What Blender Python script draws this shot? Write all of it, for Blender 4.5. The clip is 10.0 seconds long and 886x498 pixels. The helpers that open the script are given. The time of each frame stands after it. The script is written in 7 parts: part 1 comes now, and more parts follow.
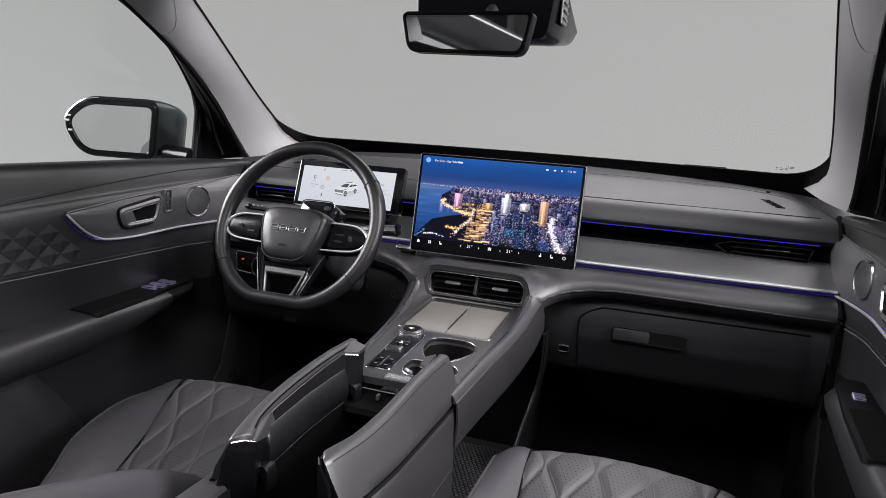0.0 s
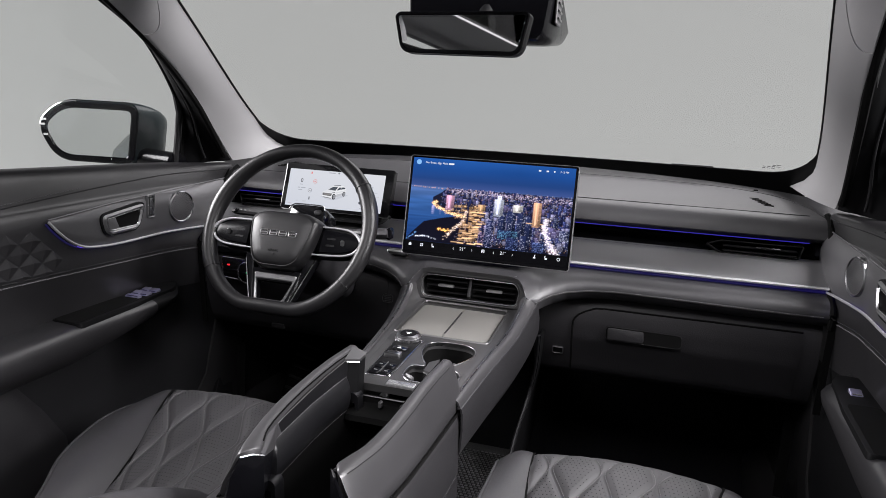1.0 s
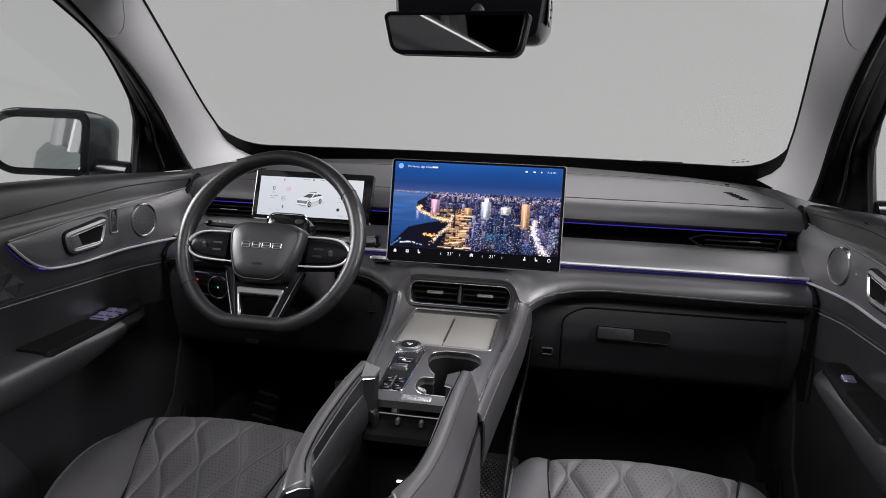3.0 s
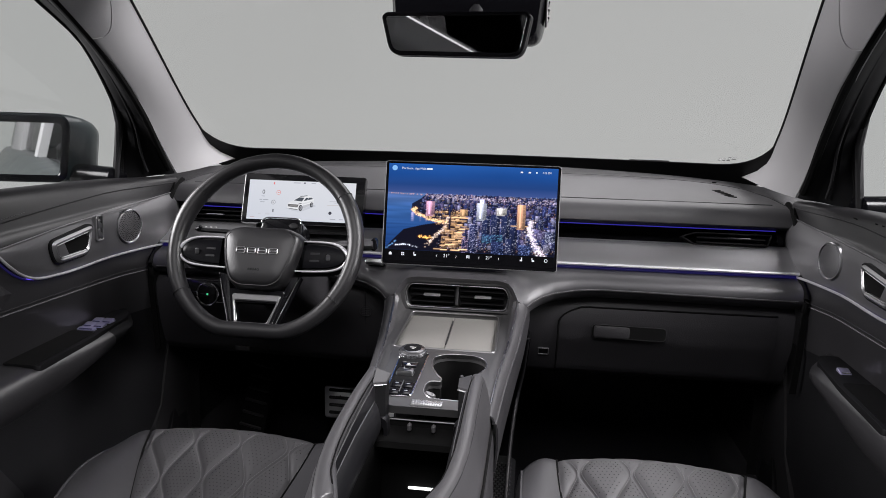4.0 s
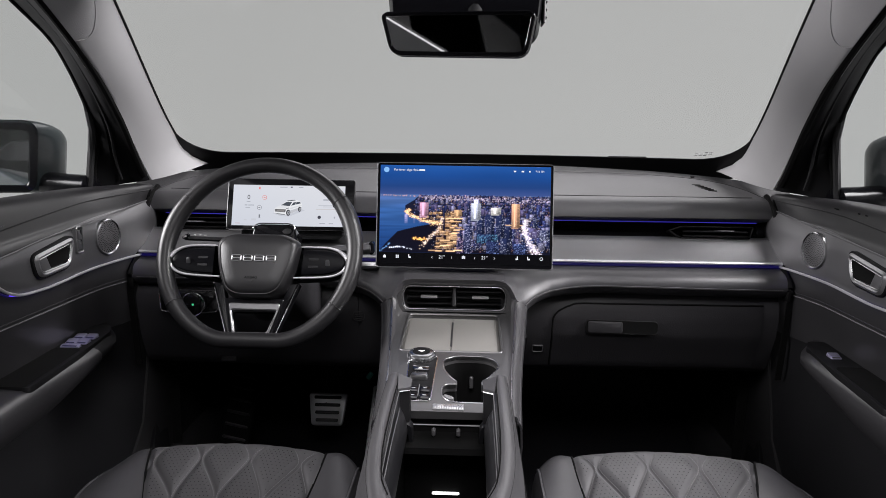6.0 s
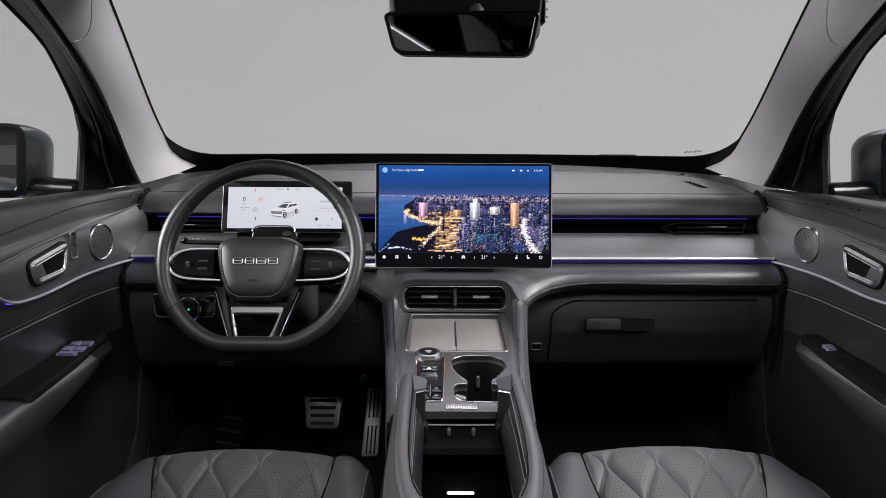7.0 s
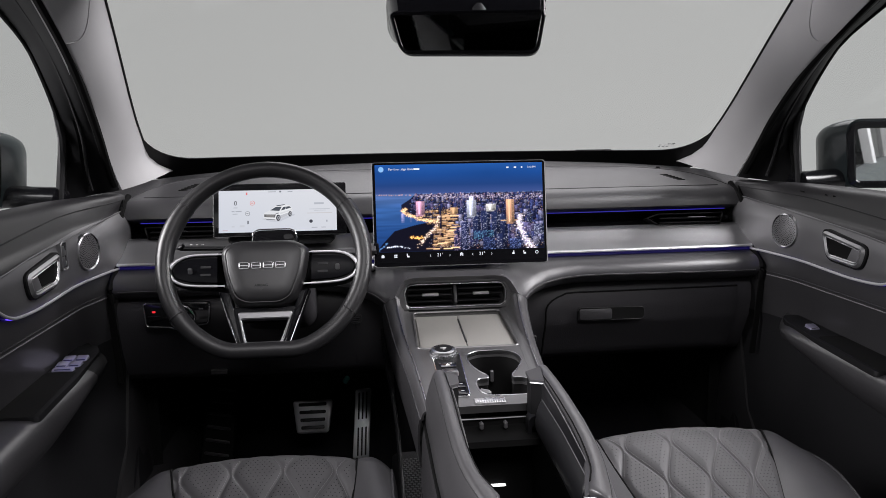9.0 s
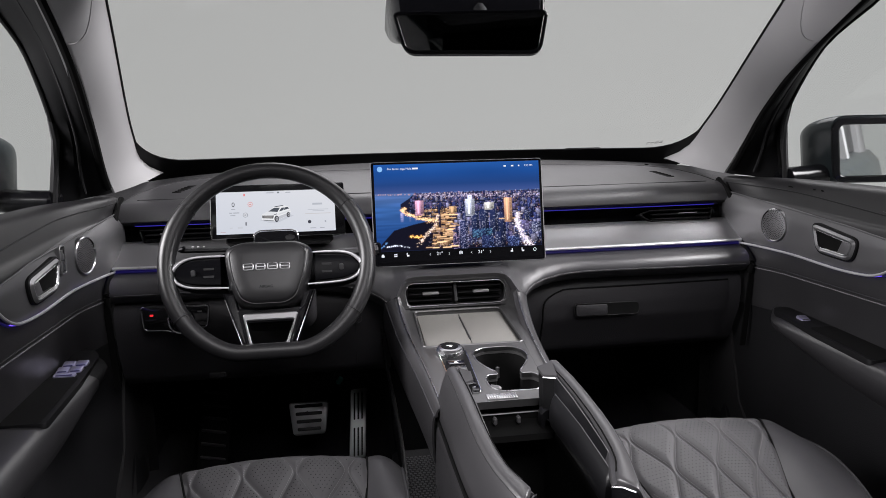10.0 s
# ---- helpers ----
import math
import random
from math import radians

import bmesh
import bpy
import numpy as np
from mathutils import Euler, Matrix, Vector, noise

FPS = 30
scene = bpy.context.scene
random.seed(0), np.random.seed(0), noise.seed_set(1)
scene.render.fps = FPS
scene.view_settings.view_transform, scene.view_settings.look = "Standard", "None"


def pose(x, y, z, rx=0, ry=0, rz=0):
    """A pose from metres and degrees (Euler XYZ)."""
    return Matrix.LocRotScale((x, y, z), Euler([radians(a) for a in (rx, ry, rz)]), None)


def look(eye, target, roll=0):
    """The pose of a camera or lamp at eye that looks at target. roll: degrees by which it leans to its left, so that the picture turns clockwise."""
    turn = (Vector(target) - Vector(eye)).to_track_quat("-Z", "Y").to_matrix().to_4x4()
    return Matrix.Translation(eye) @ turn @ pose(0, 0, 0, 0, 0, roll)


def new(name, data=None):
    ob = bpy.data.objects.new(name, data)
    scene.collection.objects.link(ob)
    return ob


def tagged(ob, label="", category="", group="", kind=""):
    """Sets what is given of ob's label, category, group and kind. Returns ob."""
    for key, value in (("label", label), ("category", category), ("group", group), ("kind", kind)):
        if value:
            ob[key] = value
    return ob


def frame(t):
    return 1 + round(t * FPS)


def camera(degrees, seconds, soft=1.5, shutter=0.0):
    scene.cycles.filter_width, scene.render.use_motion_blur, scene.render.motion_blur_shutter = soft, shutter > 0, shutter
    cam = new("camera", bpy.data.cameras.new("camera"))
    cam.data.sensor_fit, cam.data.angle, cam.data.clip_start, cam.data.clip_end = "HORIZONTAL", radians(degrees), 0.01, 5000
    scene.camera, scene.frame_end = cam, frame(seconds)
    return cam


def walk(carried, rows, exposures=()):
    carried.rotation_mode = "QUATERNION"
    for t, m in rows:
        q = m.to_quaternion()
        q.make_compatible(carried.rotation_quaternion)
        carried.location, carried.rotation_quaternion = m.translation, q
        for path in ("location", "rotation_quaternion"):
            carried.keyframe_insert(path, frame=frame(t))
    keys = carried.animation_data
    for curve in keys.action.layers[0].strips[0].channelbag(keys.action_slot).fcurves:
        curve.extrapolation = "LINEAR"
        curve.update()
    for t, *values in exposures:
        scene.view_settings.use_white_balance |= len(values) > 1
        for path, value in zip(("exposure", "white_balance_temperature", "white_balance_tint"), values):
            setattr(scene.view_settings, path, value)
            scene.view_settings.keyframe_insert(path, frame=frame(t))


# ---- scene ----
cam = camera(64.2, 10.0, soft=0.6)
METRES, TILT, LEAN, TURN = 0.62, -10.0, -3.854, 19.2
EYE = (0.3907, -1.4566, 0.857)
ROWS = [
    (0.0, 0.0, 0.0, 0.0, 0.0, 0.0, -0.0),
    (0.5, -0.0358, 0.0137, 0.0038, -1.14, 0.02, 0.42),
    (1.0, -0.0747, 0.0279, 0.0082, -2.38, 0.02, 0.85),
    (1.5, -0.115, 0.043, 0.0139, -3.64, -0.01, 1.3),
    (2.0, -0.1675, 0.0623, 0.0191, -5.18, -0.03, 1.84),
    (2.5, -0.2273, 0.0844, 0.0303, -6.96, -0.19, 2.5),
    (4.0, -0.3807, 0.1371, 0.0517, -11.46, -0.51, 4.07),
    (4.5, -0.4305, 0.1539, 0.0594, -12.86, -0.66, 4.56),
    (5.0, -0.4786, 0.1708, 0.0652, -14.27, -0.77, 5.03),
    (5.5, -0.514, 0.1826, 0.0693, -15.31, -0.88, 5.4),
    (7.0, -0.6426, 0.2256, 0.0832, -18.78, -1.24, 6.63),
    (7.5, -0.6907, 0.2403, 0.0882, -20.09, -1.38, 7.09),
    (8.0, -0.7413, 0.2559, 0.0941, -21.46, -1.57, 7.57),
    (8.5, -0.7931, 0.2715, 0.1008, -22.84, -1.78, 8.01),
    (9.0, -0.8492, 0.2888, 0.1072, -24.35, -2.03, 8.5),
    (9.5, -0.9005, 0.3047, 0.1129, -25.71, -2.24, 8.93),
    (10.0, -0.9406, 0.3165, 0.1175, -26.77, -2.39, 9.24),
]
walk(cam, [(t, pose(*EYE, TILT, LEAN, TURN) @ pose(METRES * x, METRES * y, METRES * z, 90 + pitch, roll, yaw)) for t, x, y, z, yaw, pitch, roll in ROWS])

# ---- light: a grey studio with softboxes over the car ----
world = bpy.data.worlds.new("studio")
scene.world = world
world.use_nodes = True
world.node_tree.nodes["Background"].inputs[0].default_value = (1.0, 0.95, 1.0, 1)
world.node_tree.nodes["Background"].inputs[1].default_value = 0.015
scene.view_settings.exposure = 0.0


def softbox(name, eye, target, w, h, watts, colour=(1, 0.97, 1.0), spread=180):
    lamp = bpy.data.lights.new(name, "AREA")
    lamp.shape, lamp.size, lamp.size_y, lamp.energy, lamp.color = "RECTANGLE", w, h, watts, colour
    lamp.spread = radians(spread)
    ob = new(name, lamp)
    ob.matrix_world = look(eye, target)
    return ob


softbox("softbox_key", (2.75, -0.80, 2.65), (0.0, -0.60, 0.40), 1.2, 2.2, 99, spread=90)
softbox("softbox_over_roof", (0.2, -2.4, 3.0), (0.0, -0.1, 0.5), 1.6, 1.4, 95)
softbox("softbox_left", (-2.4, -0.5, 1.62), (0.5, -0.25, 0.6), 1.5, 1.1, 132)
softbox("softbox_front", (0.6, 2.3, 3.1), (0.1, -0.3, 0.6), 2.6, 1.4, 45)


# ---- materials ----
def mat(name, col, rough=0.5, metal=0.0, var=0.12, vscale=9.0, grain=0.0, gscale=400.0, coat=0.0, rvar=0.08, spec=0.5):
    """A surface with a slow drift of tone and gloss and a fine relief."""
    m = bpy.data.materials.new(name)
    m.use_nodes = True
    nt = m.node_tree
    p = nt.nodes["Principled BSDF"]
    p.inputs["Metallic"].default_value = metal
    p.inputs["Specular IOR Level"].default_value = spec
    p.inputs["Coat Weight"].default_value = coat
    p.inputs["Coat Roughness"].default_value = 0.08
    tc = nt.nodes.new("ShaderNodeTexCoord")
    n1 = nt.nodes.new("ShaderNodeTexNoise")
    n1.inputs["Scale"].default_value = vscale
    n1.inputs["Detail"].default_value = 5
    nt.links.new(tc.outputs["Object"], n1.inputs["Vector"])
    mx = nt.nodes.new("ShaderNodeMix")
    mx.data_type = "RGBA"
    mx.inputs["A"].default_value = (*[c * (1 - var) for c in col], 1)
    mx.inputs["B"].default_value = (*[min(1, c * (1 + var)) for c in col], 1)
    nt.links.new(n1.outputs["Fac"], mx.inputs["Factor"])
    nt.links.new(mx.outputs["Result"], p.inputs["Base Color"])
    mr = nt.nodes.new("ShaderNodeMapRange")
    mr.inputs["To Min"].default_value, mr.inputs["To Max"].default_value = max(0.02, rough - rvar), min(1, rough + rvar)
    nt.links.new(n1.outputs["Fac"], mr.inputs["Value"])
    nt.links.new(mr.outputs["Result"], p.inputs["Roughness"])
    if grain > 0:
        v = nt.nodes.new("ShaderNodeTexVoronoi")
        v.inputs["Scale"].default_value = gscale
        nt.links.new(tc.outputs["Object"], v.inputs["Vector"])
        b = nt.nodes.new("ShaderNodeBump")
        b.inputs["Strength"].default_value = grain
        b.inputs["Distance"].default_value = 0.001
        nt.links.new(v.outputs["Distance"], b.inputs["Height"])
        nt.links.new(b.outputs["Normal"], p.inputs["Normal"])
    return m


def brushed(name, col, rough, axis_scale):
    """Metal with a fine brushed grain along one axis."""
    m = mat(name, col, rough, 1.0, var=0.06, vscale=4)
    nt = m.node_tree
    tc = nt.nodes.new("ShaderNodeTexCoord")
    mp = nt.nodes.new("ShaderNodeMapping")
    mp.inputs["Scale"].default_value = axis_scale
    n = nt.nodes.new("ShaderNodeTexNoise")
    n.inputs["Scale"].default_value = 1.0
    b = nt.nodes.new("ShaderNodeBump")
    b.inputs["Strength"].default_value, b.inputs["Distance"].default_value = 0.08, 0.001
    nt.links.new(tc.outputs["Object"], mp.inputs["Vector"])
    nt.links.new(mp.outputs["Vector"], n.inputs["Vector"])
    nt.links.new(n.outputs["Fac"], b.inputs["Height"])
    nt.links.new(b.outputs["Normal"], nt.nodes["Principled BSDF"].inputs["Normal"])
    return m


def glow(name, col, strength):
    m = bpy.data.materials.new(name)
    m.use_nodes = True
    p = m.node_tree.nodes["Principled BSDF"]
    p.inputs["Base Color"].default_value = (0.02, 0.02, 0.03, 1)
    p.inputs["Emission Color"].default_value = (*col, 1)
    p.inputs["Emission Strength"].default_value = strength
    p.inputs["Roughness"].default_value = 0.4
    return m


def picture_glow(name, strength):
    """A lit display that shows the colours of its pixels."""
    m = glow(name, (1, 1, 1), strength)
    a = m.node_tree.nodes.new("ShaderNodeAttribute")
    a.attribute_name = "picture"
    p = m.node_tree.nodes["Principled BSDF"]
    p.inputs["Roughness"].default_value = 0.25
    p.inputs["Specular IOR Level"].default_value = 0.03
    p.inputs["Base Color"].default_value = (0.002, 0.002, 0.003, 1)
    m.node_tree.links.new(a.outputs["Color"], p.inputs["Emission Color"])
    return m


def pane(name, tint, gloss):
    """Clear or tinted sheet glass with Fresnel gloss."""
    m = bpy.data.materials.new(name)
    m.use_nodes = True
    nt = m.node_tree
    nt.nodes.remove(nt.nodes["Principled BSDF"])
    t = nt.nodes.new("ShaderNodeBsdfTransparent")
    t.inputs[0].default_value = (*tint, 1)
    g = nt.nodes.new("ShaderNodeBsdfGlossy")
    g.inputs["Roughness"].default_value = 0.02
    f = nt.nodes.new("ShaderNodeFresnel")
    f.inputs["IOR"].default_value = 1.4
    k = nt.nodes.new("ShaderNodeMath")
    k.operation = "MULTIPLY"
    k.inputs[1].default_value = gloss
    mx = nt.nodes.new("ShaderNodeMixShader")
    nt.links.new(f.outputs[0], k.inputs[0])
    nt.links.new(k.outputs[0], mx.inputs[0])
    nt.links.new(t.outputs[0], mx.inputs[1])
    nt.links.new(g.outputs[0], mx.inputs[2])
    nt.links.new(mx.outputs[0], nt.nodes["Material Output"].inputs[0])
    return m


# Grey wall paint with emission, in place of lamps that light the wall.
def glowing_wall_paint(name, col, strength):
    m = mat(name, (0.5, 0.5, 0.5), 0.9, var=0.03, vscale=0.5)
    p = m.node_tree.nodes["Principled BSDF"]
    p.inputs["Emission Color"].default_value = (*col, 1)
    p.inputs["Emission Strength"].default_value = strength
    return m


LEATHER = mat("dark_grey_leather", (0.042, 0.041, 0.044), 0.40, grain=0.07, gscale=1300, var=0.10, spec=0.65)
DASH_REAR = mat("dark_dash_leather", (0.020, 0.0196, 0.0212), 0.42, grain=0.14, gscale=1100)
FRIT = mat("black_screen_print", (0.004, 0.004, 0.0045), 0.6, spec=0.15)
LEATHER_DK = mat("black_grained_plastic", (0.014, 0.0135, 0.0145), 0.5, grain=0.4, gscale=600)
FASCIA_PLASTIC = mat("dark_grained_fascia", (0.025, 0.0241, 0.0264), 0.50, grain=0.35, gscale=700, spec=0.4)
LEATHER_DOOR = mat("door_leather", (0.0165, 0.0160, 0.0174), 0.40, grain=0.06, gscale=1300, spec=0.65)
SEAT = mat("grey_seat_leather", (0.062, 0.0606, 0.0635), 0.50, grain=0.10, gscale=1300)
SEAT_SIDE = mat("grey_bolster_leather", (0.042, 0.041, 0.044), 0.42, grain=0.10, gscale=1300)
WHEEL_LEATHER = mat("wheel_leather", (0.0095, 0.0093, 0.0101), 0.36, grain=0.06, gscale=1200, spec=0.5)
PLASTIC = mat("soft_black_plastic", (0.009, 0.009, 0.010), 0.5, grain=0.3, gscale=500, spec=0.25)
SILVER = mat("satin_silver_plastic", (0.62, 0.62, 0.63), 0.28, metal=0.8, var=0.04)
KEYPAD = mat("satin_black_keys", (0.004, 0.004, 0.005), 0.18, spec=0.18)
GLOSS = mat("piano_black", (0.006, 0.006, 0.007), 0.10, coat=0.6, var=0.05, rvar=0.02)
CARPET = mat("black_carpet", (0.005, 0.005, 0.006), 0.95, grain=0.8, gscale=350, var=0.3, vscale=60, spec=0.1)
SATIN = brushed("satin_dark_silver", (0.41, 0.41, 0.418), 0.42, (3, 900, 900))
TRIM = mat("satin_door_trim", (0.20, 0.198, 0.204), 0.50, metal=0.85, var=0.08)
CONSOLE_LEATHER = mat("console_leather", (0.040, 0.039, 0.0414), 0.40, grain=0.05, gscale=1300, spec=0.75)
SIDE_LEATHER = mat("dark_console_side_leather", (0.024, 0.0233, 0.0252), 0.40, grain=0.08, gscale=1300, spec=0.6)
LINING = mat("smooth_black_lining", (0.006, 0.006, 0.007), 0.38, spec=0.35)
DECK = mat("satin_console_deck", (0.120, 0.119, 0.120), 0.38, metal=0.7, var=0.05, grain=0.05, gscale=1500)
CHROME = mat("satin_chrome", (0.78, 0.78, 0.80), 0.16, metal=1.0, var=0.04, rvar=0.04)
STEEL = brushed("brushed_steel", (0.80, 0.80, 0.81), 0.3, (900, 3, 900))
RUBBER = mat("black_rubber", (0.010, 0.010, 0.011), 0.7)
PAD = mat("warm_grey_rubber_pad", (0.16, 0.155, 0.144), 0.6, var=0.05, grain=0.2, gscale=1500)
FABRIC = mat("light_grey_headliner_fabric", (0.335, 0.331, 0.335), 0.9, var=0.05, grain=0.12, gscale=1100)
LINER = mat("grey_headliner_fabric", (0.36, 0.355, 0.36), 0.9, var=0.05, grain=0.4, gscale=900)
BODY = mat("grey_green_metallic_paint", (0.014, 0.020, 0.022), 0.36, metal=0.0, coat=0.35, var=0.06, spec=0.2)
BLUE = glow("blue_ambient_light", (0.05, 0.035, 0.55), 0.62)
BLUE_SOFT = glow("dim_blue_light_line", (0.03, 0.015, 0.40), 0.12)
DOOR_BLUE = glow("dark_blue_light_line", (0.06, 0.03, 0.40), 5.0)
WHITE = mat("white_print", (0.7, 0.7, 0.7), 0.6, var=0.02)
SEAT_THREAD = mat("light_grey_thread", (0.155, 0.153, 0.157), 0.8, var=0.1)
DOOR_THREAD = mat("dark_grey_thread", (0.12, 0.118, 0.124), 0.8, var=0.1)
THREAD = mat("grey_thread", (0.15, 0.148, 0.152), 0.8, var=0.1)
# Matt black for liners and seals, and for shade in gaps and recesses
VOID = mat("matt_black_and_gap_shade", (0.004, 0.004, 0.004), 0.8, spec=0.1)
HOLE = mat("perforation_black", (0.012, 0.012, 0.012), 0.9, spec=0.05)
MIRROR = mat("mirror_glass", (0.85, 0.87, 0.87), 0.02, metal=1.0, var=0.01, rvar=0.005)
WINDSCREEN = pane("clear_windscreen_glass", (0.985, 0.99, 0.985), 0.03)
SIDEGLASS = pane("clear_side_glass", (0.97, 0.98, 0.975), 0.05)
REARGLASS = pane("dark_privacy_glass", (0.10, 0.11, 0.11), 0.7)
ROOFGLASS = pane("black_roof_glass", (0.004, 0.004, 0.004), 0.5)
BACKDROP = glowing_wall_paint("glowing_studio_wall", (0.455, 0.455, 0.452), 0.715)
WALL = glowing_wall_paint("dimmer_glowing_studio_wall", (0.455, 0.455, 0.450), 0.70)
SATIN_CHROME = mat("dull_chrome", (0.42, 0.42, 0.43), 0.28, metal=1.0, var=0.05)
BRIGHT_SILVER = mat("bright_satin_silver", (0.80, 0.80, 0.82), 0.34, metal=0.75, var=0.04)
# Silver switch metal, its colour tinted by the blue ambient light
SWITCH = mat("silver_switch_with_blue_light_tint", (0.50, 0.48, 0.64), 0.3, metal=0.8, var=0.05)
HANDLE_RING = mat("satin_graphite", (0.24, 0.24, 0.245), 0.36, metal=0.8, var=0.05)
CONCRETE = mat("grey_studio_floor", (0.28, 0.28, 0.28), 0.5, var=0.1, vscale=2)
RED = glow("red_button_mark", (1.0, 0.03, 0.04), 0.8)


# ---- mesh tools ----
def thing(name, at, label, category, group="", kind=""):
    ob = new(name)
    ob.empty_display_size = 0.05
    ob.location = at
    return tagged(ob, label, category, group, kind)


def world_of(ob):
    m = ob.matrix_basis.copy()
    while ob.parent:
        m = ob.parent.matrix_basis @ ob.matrix_parent_inverse @ m
        ob = ob.parent
    return m


def part(name, bm, material, parent=None, label="", sharp=40, flip=True):
    """One mesh object from bm, whose points are in the world, under a thing or a part."""
    if flip:
        bmesh.ops.recalc_face_normals(bm, faces=bm.faces)
    me = bpy.data.meshes.new(name)
    pts = [v.co.copy() for v in bm.verts]
    lo = Vector([min(p[i] for p in pts) for i in range(3)])
    hi = Vector([max(p[i] for p in pts) for i in range(3)])
    mid = (lo + hi) / 2
    bmesh.ops.translate(bm, verts=bm.verts, vec=-mid)
    bm.to_mesh(me)
    bm.free()
    for f in me.polygons:
        f.use_smooth = len(f.vertices) < 9
    me.set_sharp_from_angle(angle=radians(sharp))
    me.materials.append(material)
    ob = new(name, me)
    ob.location = mid
    if parent is not None:
        ob.parent = parent
        ob.matrix_parent_inverse = world_of(parent).inverted()
    if label:
        ob["label"] = label
    return ob


def sheet(rows, close=False, cap=False, bm=None):
    """A skin over rows of points; close: each row is a ring; cap: fill the first and last ring."""
    bm = bm or bmesh.new()
    grid = [[bm.verts.new(p) for p in r] for r in rows]
    n = len(grid[0])
    for a, b in zip(grid, grid[1:]):
        for i in range(n if close else n - 1):
            j = (i + 1) % n
            bm.faces.new((a[i], a[j], b[j], b[i]))
    if cap:
        bm.faces.new(grid[0])
        bm.faces.new(list(reversed(grid[-1])))
    return bm


def shell(rows, thick, close=False, seen=(0, -1.0, 0.9)):
    """A skin with thickness, added on the side away from the point seen (negative: towards it)."""
    pts = [[Vector(p) for p in r] for r in rows]
    m, n = len(pts), len(pts[0])
    nor = []
    for j in range(m):
        line = []
        for i in range(n):
            a = pts[min(j + 1, m - 1)][i] - pts[max(j - 1, 0)][i]
            if close:
                b = pts[j][(i + 1) % n] - pts[j][i - 1]
            else:
                b = pts[j][min(i + 1, n - 1)] - pts[j][max(i - 1, 0)]
            c = a.cross(b)
            line.append(c.normalized() if c.length > 1e-12 else Vector((0, 0, 0)))
        nor.append(line)
    side = sum(nor[j][i].dot((Vector(seen) - pts[j][i]).normalized()) for j in range(m) for i in range(n))
    k = -thick if side > 0 else thick
    back = [[pts[j][i] + nor[j][i] * k for i in range(n)] for j in range(m)]
    bm = bmesh.new()
    f = [[bm.verts.new(p) for p in r] for r in pts]
    g = [[bm.verts.new(p) for p in r] for r in back]
    for j in range(m - 1):
        for i in range(n if close else n - 1):
            q = (i + 1) % n
            bm.faces.new((f[j][i], f[j][q], f[j + 1][q], f[j + 1][i]))
            bm.faces.new((g[j][i], g[j + 1][i], g[j + 1][q], g[j][q]))
    for j in (0, m - 1):
        for i in range(n if close else n - 1):
            q = (i + 1) % n
            bm.faces.new((f[j][i], f[j][q], g[j][q], g[j][i]))
    if not close:
        for i in (0, n - 1):
            for j in range(m - 1):
                bm.faces.new((f[j][i], f[j + 1][i], g[j + 1][i], g[j][i]))
    return bm


def tube(path, r, closed=False, n=10, flat=1.0, up=(0, 0, 1), bm=None):
    """A round or flattened bar along a path; r may be a number or one per point."""
    path = [Vector(p) for p in path]
    rows = []
    m = len(path)
    for i, p in enumerate(path):
        a = path[(i - 1) % m] if closed or i else p
        b = path[(i + 1) % m] if closed or i < m - 1 else p
        t = (b - a).normalized()
        s = t.cross(Vector(up))
        s = s.normalized() if s.length > 1e-6 else Vector((1, 0, 0))
        u = s.cross(t)
        q = r[i] if isinstance(r, (list, tuple)) else r
        rows.append([p + s * (q * math.cos(k * math.tau / n)) + u * (q * flat * math.sin(k * math.tau / n)) for k in range(n)])
    if closed:
        rows.append(rows[0])
        bm = sheet(rows, True, bm=bm)
        bmesh.ops.remove_doubles(bm, verts=bm.verts, dist=1e-6)
        return bm
    return sheet(rows, True, True, bm=bm)


def rr(w, h, r, n=5, cx=0.0, cy=0.0):
    """A rounded rectangle, anticlockwise."""
    r = min(r, w / 2 - 1e-5, h / 2 - 1e-5)
    out = []
    for sx, sy, a0 in ((1, 1, 0), (-1, 1, 90), (-1, -1, 180), (1, -1, 270)):
        for k in range(n + 1):
            a = radians(a0 + 90 * k / n)
            out.append((cx + sx * (w / 2 - r) + r * math.cos(a), cy + sy * (h / 2 - r) + r * math.sin(a)))
    return out


def rpoly(pts, r, n=5):
    """A polygon with rounded corners; r is one radius or one per corner."""
    out = []
    m = len(pts)
    for i in range(m):
        p, a, b = Vector(pts[i]), Vector(pts[i - 1]), Vector(pts[(i + 1) % m])
        q = r[i] if isinstance(r, (list, tuple)) else r
        q = min(q, 0.45 * (a - p).length, 0.45 * (b - p).length)
        s, e = p + (a - p).normalized() * q, p + (b - p).normalized() * q
        for k in range(n + 1):
            t = k / n
            out.append(tuple(s * (1 - t) ** 2 + p * 2 * t * (1 - t) + e * t * t))
    return out


def inset(pts, d):
    """The outline moved inwards by d (anticlockwise outlines)."""
    m = len(pts)
    out = []
    for i in range(m):
        a, p, b = Vector(pts[i - 1]), Vector(pts[i]), Vector(pts[(i + 1) % m])
        t = b - a
        t = t.normalized() if t.length > 1e-9 else Vector((1, 0))
        out.append((p.x - t.y * d, p.y + t.x * d))
    return out


class Plane:
    """A plane with its own axes: at(u, v, n) is a point of the world, n metres proud of it."""

    def __init__(self, c, u, v):
        self.c, self.u, self.v = Vector(c), Vector(u).normalized(), Vector(v).normalized()
        self.n = self.u.cross(self.v).normalized()

    def at(self, u, v, n=0.0):
        return self.c + self.u * u + self.v * v + self.n * n


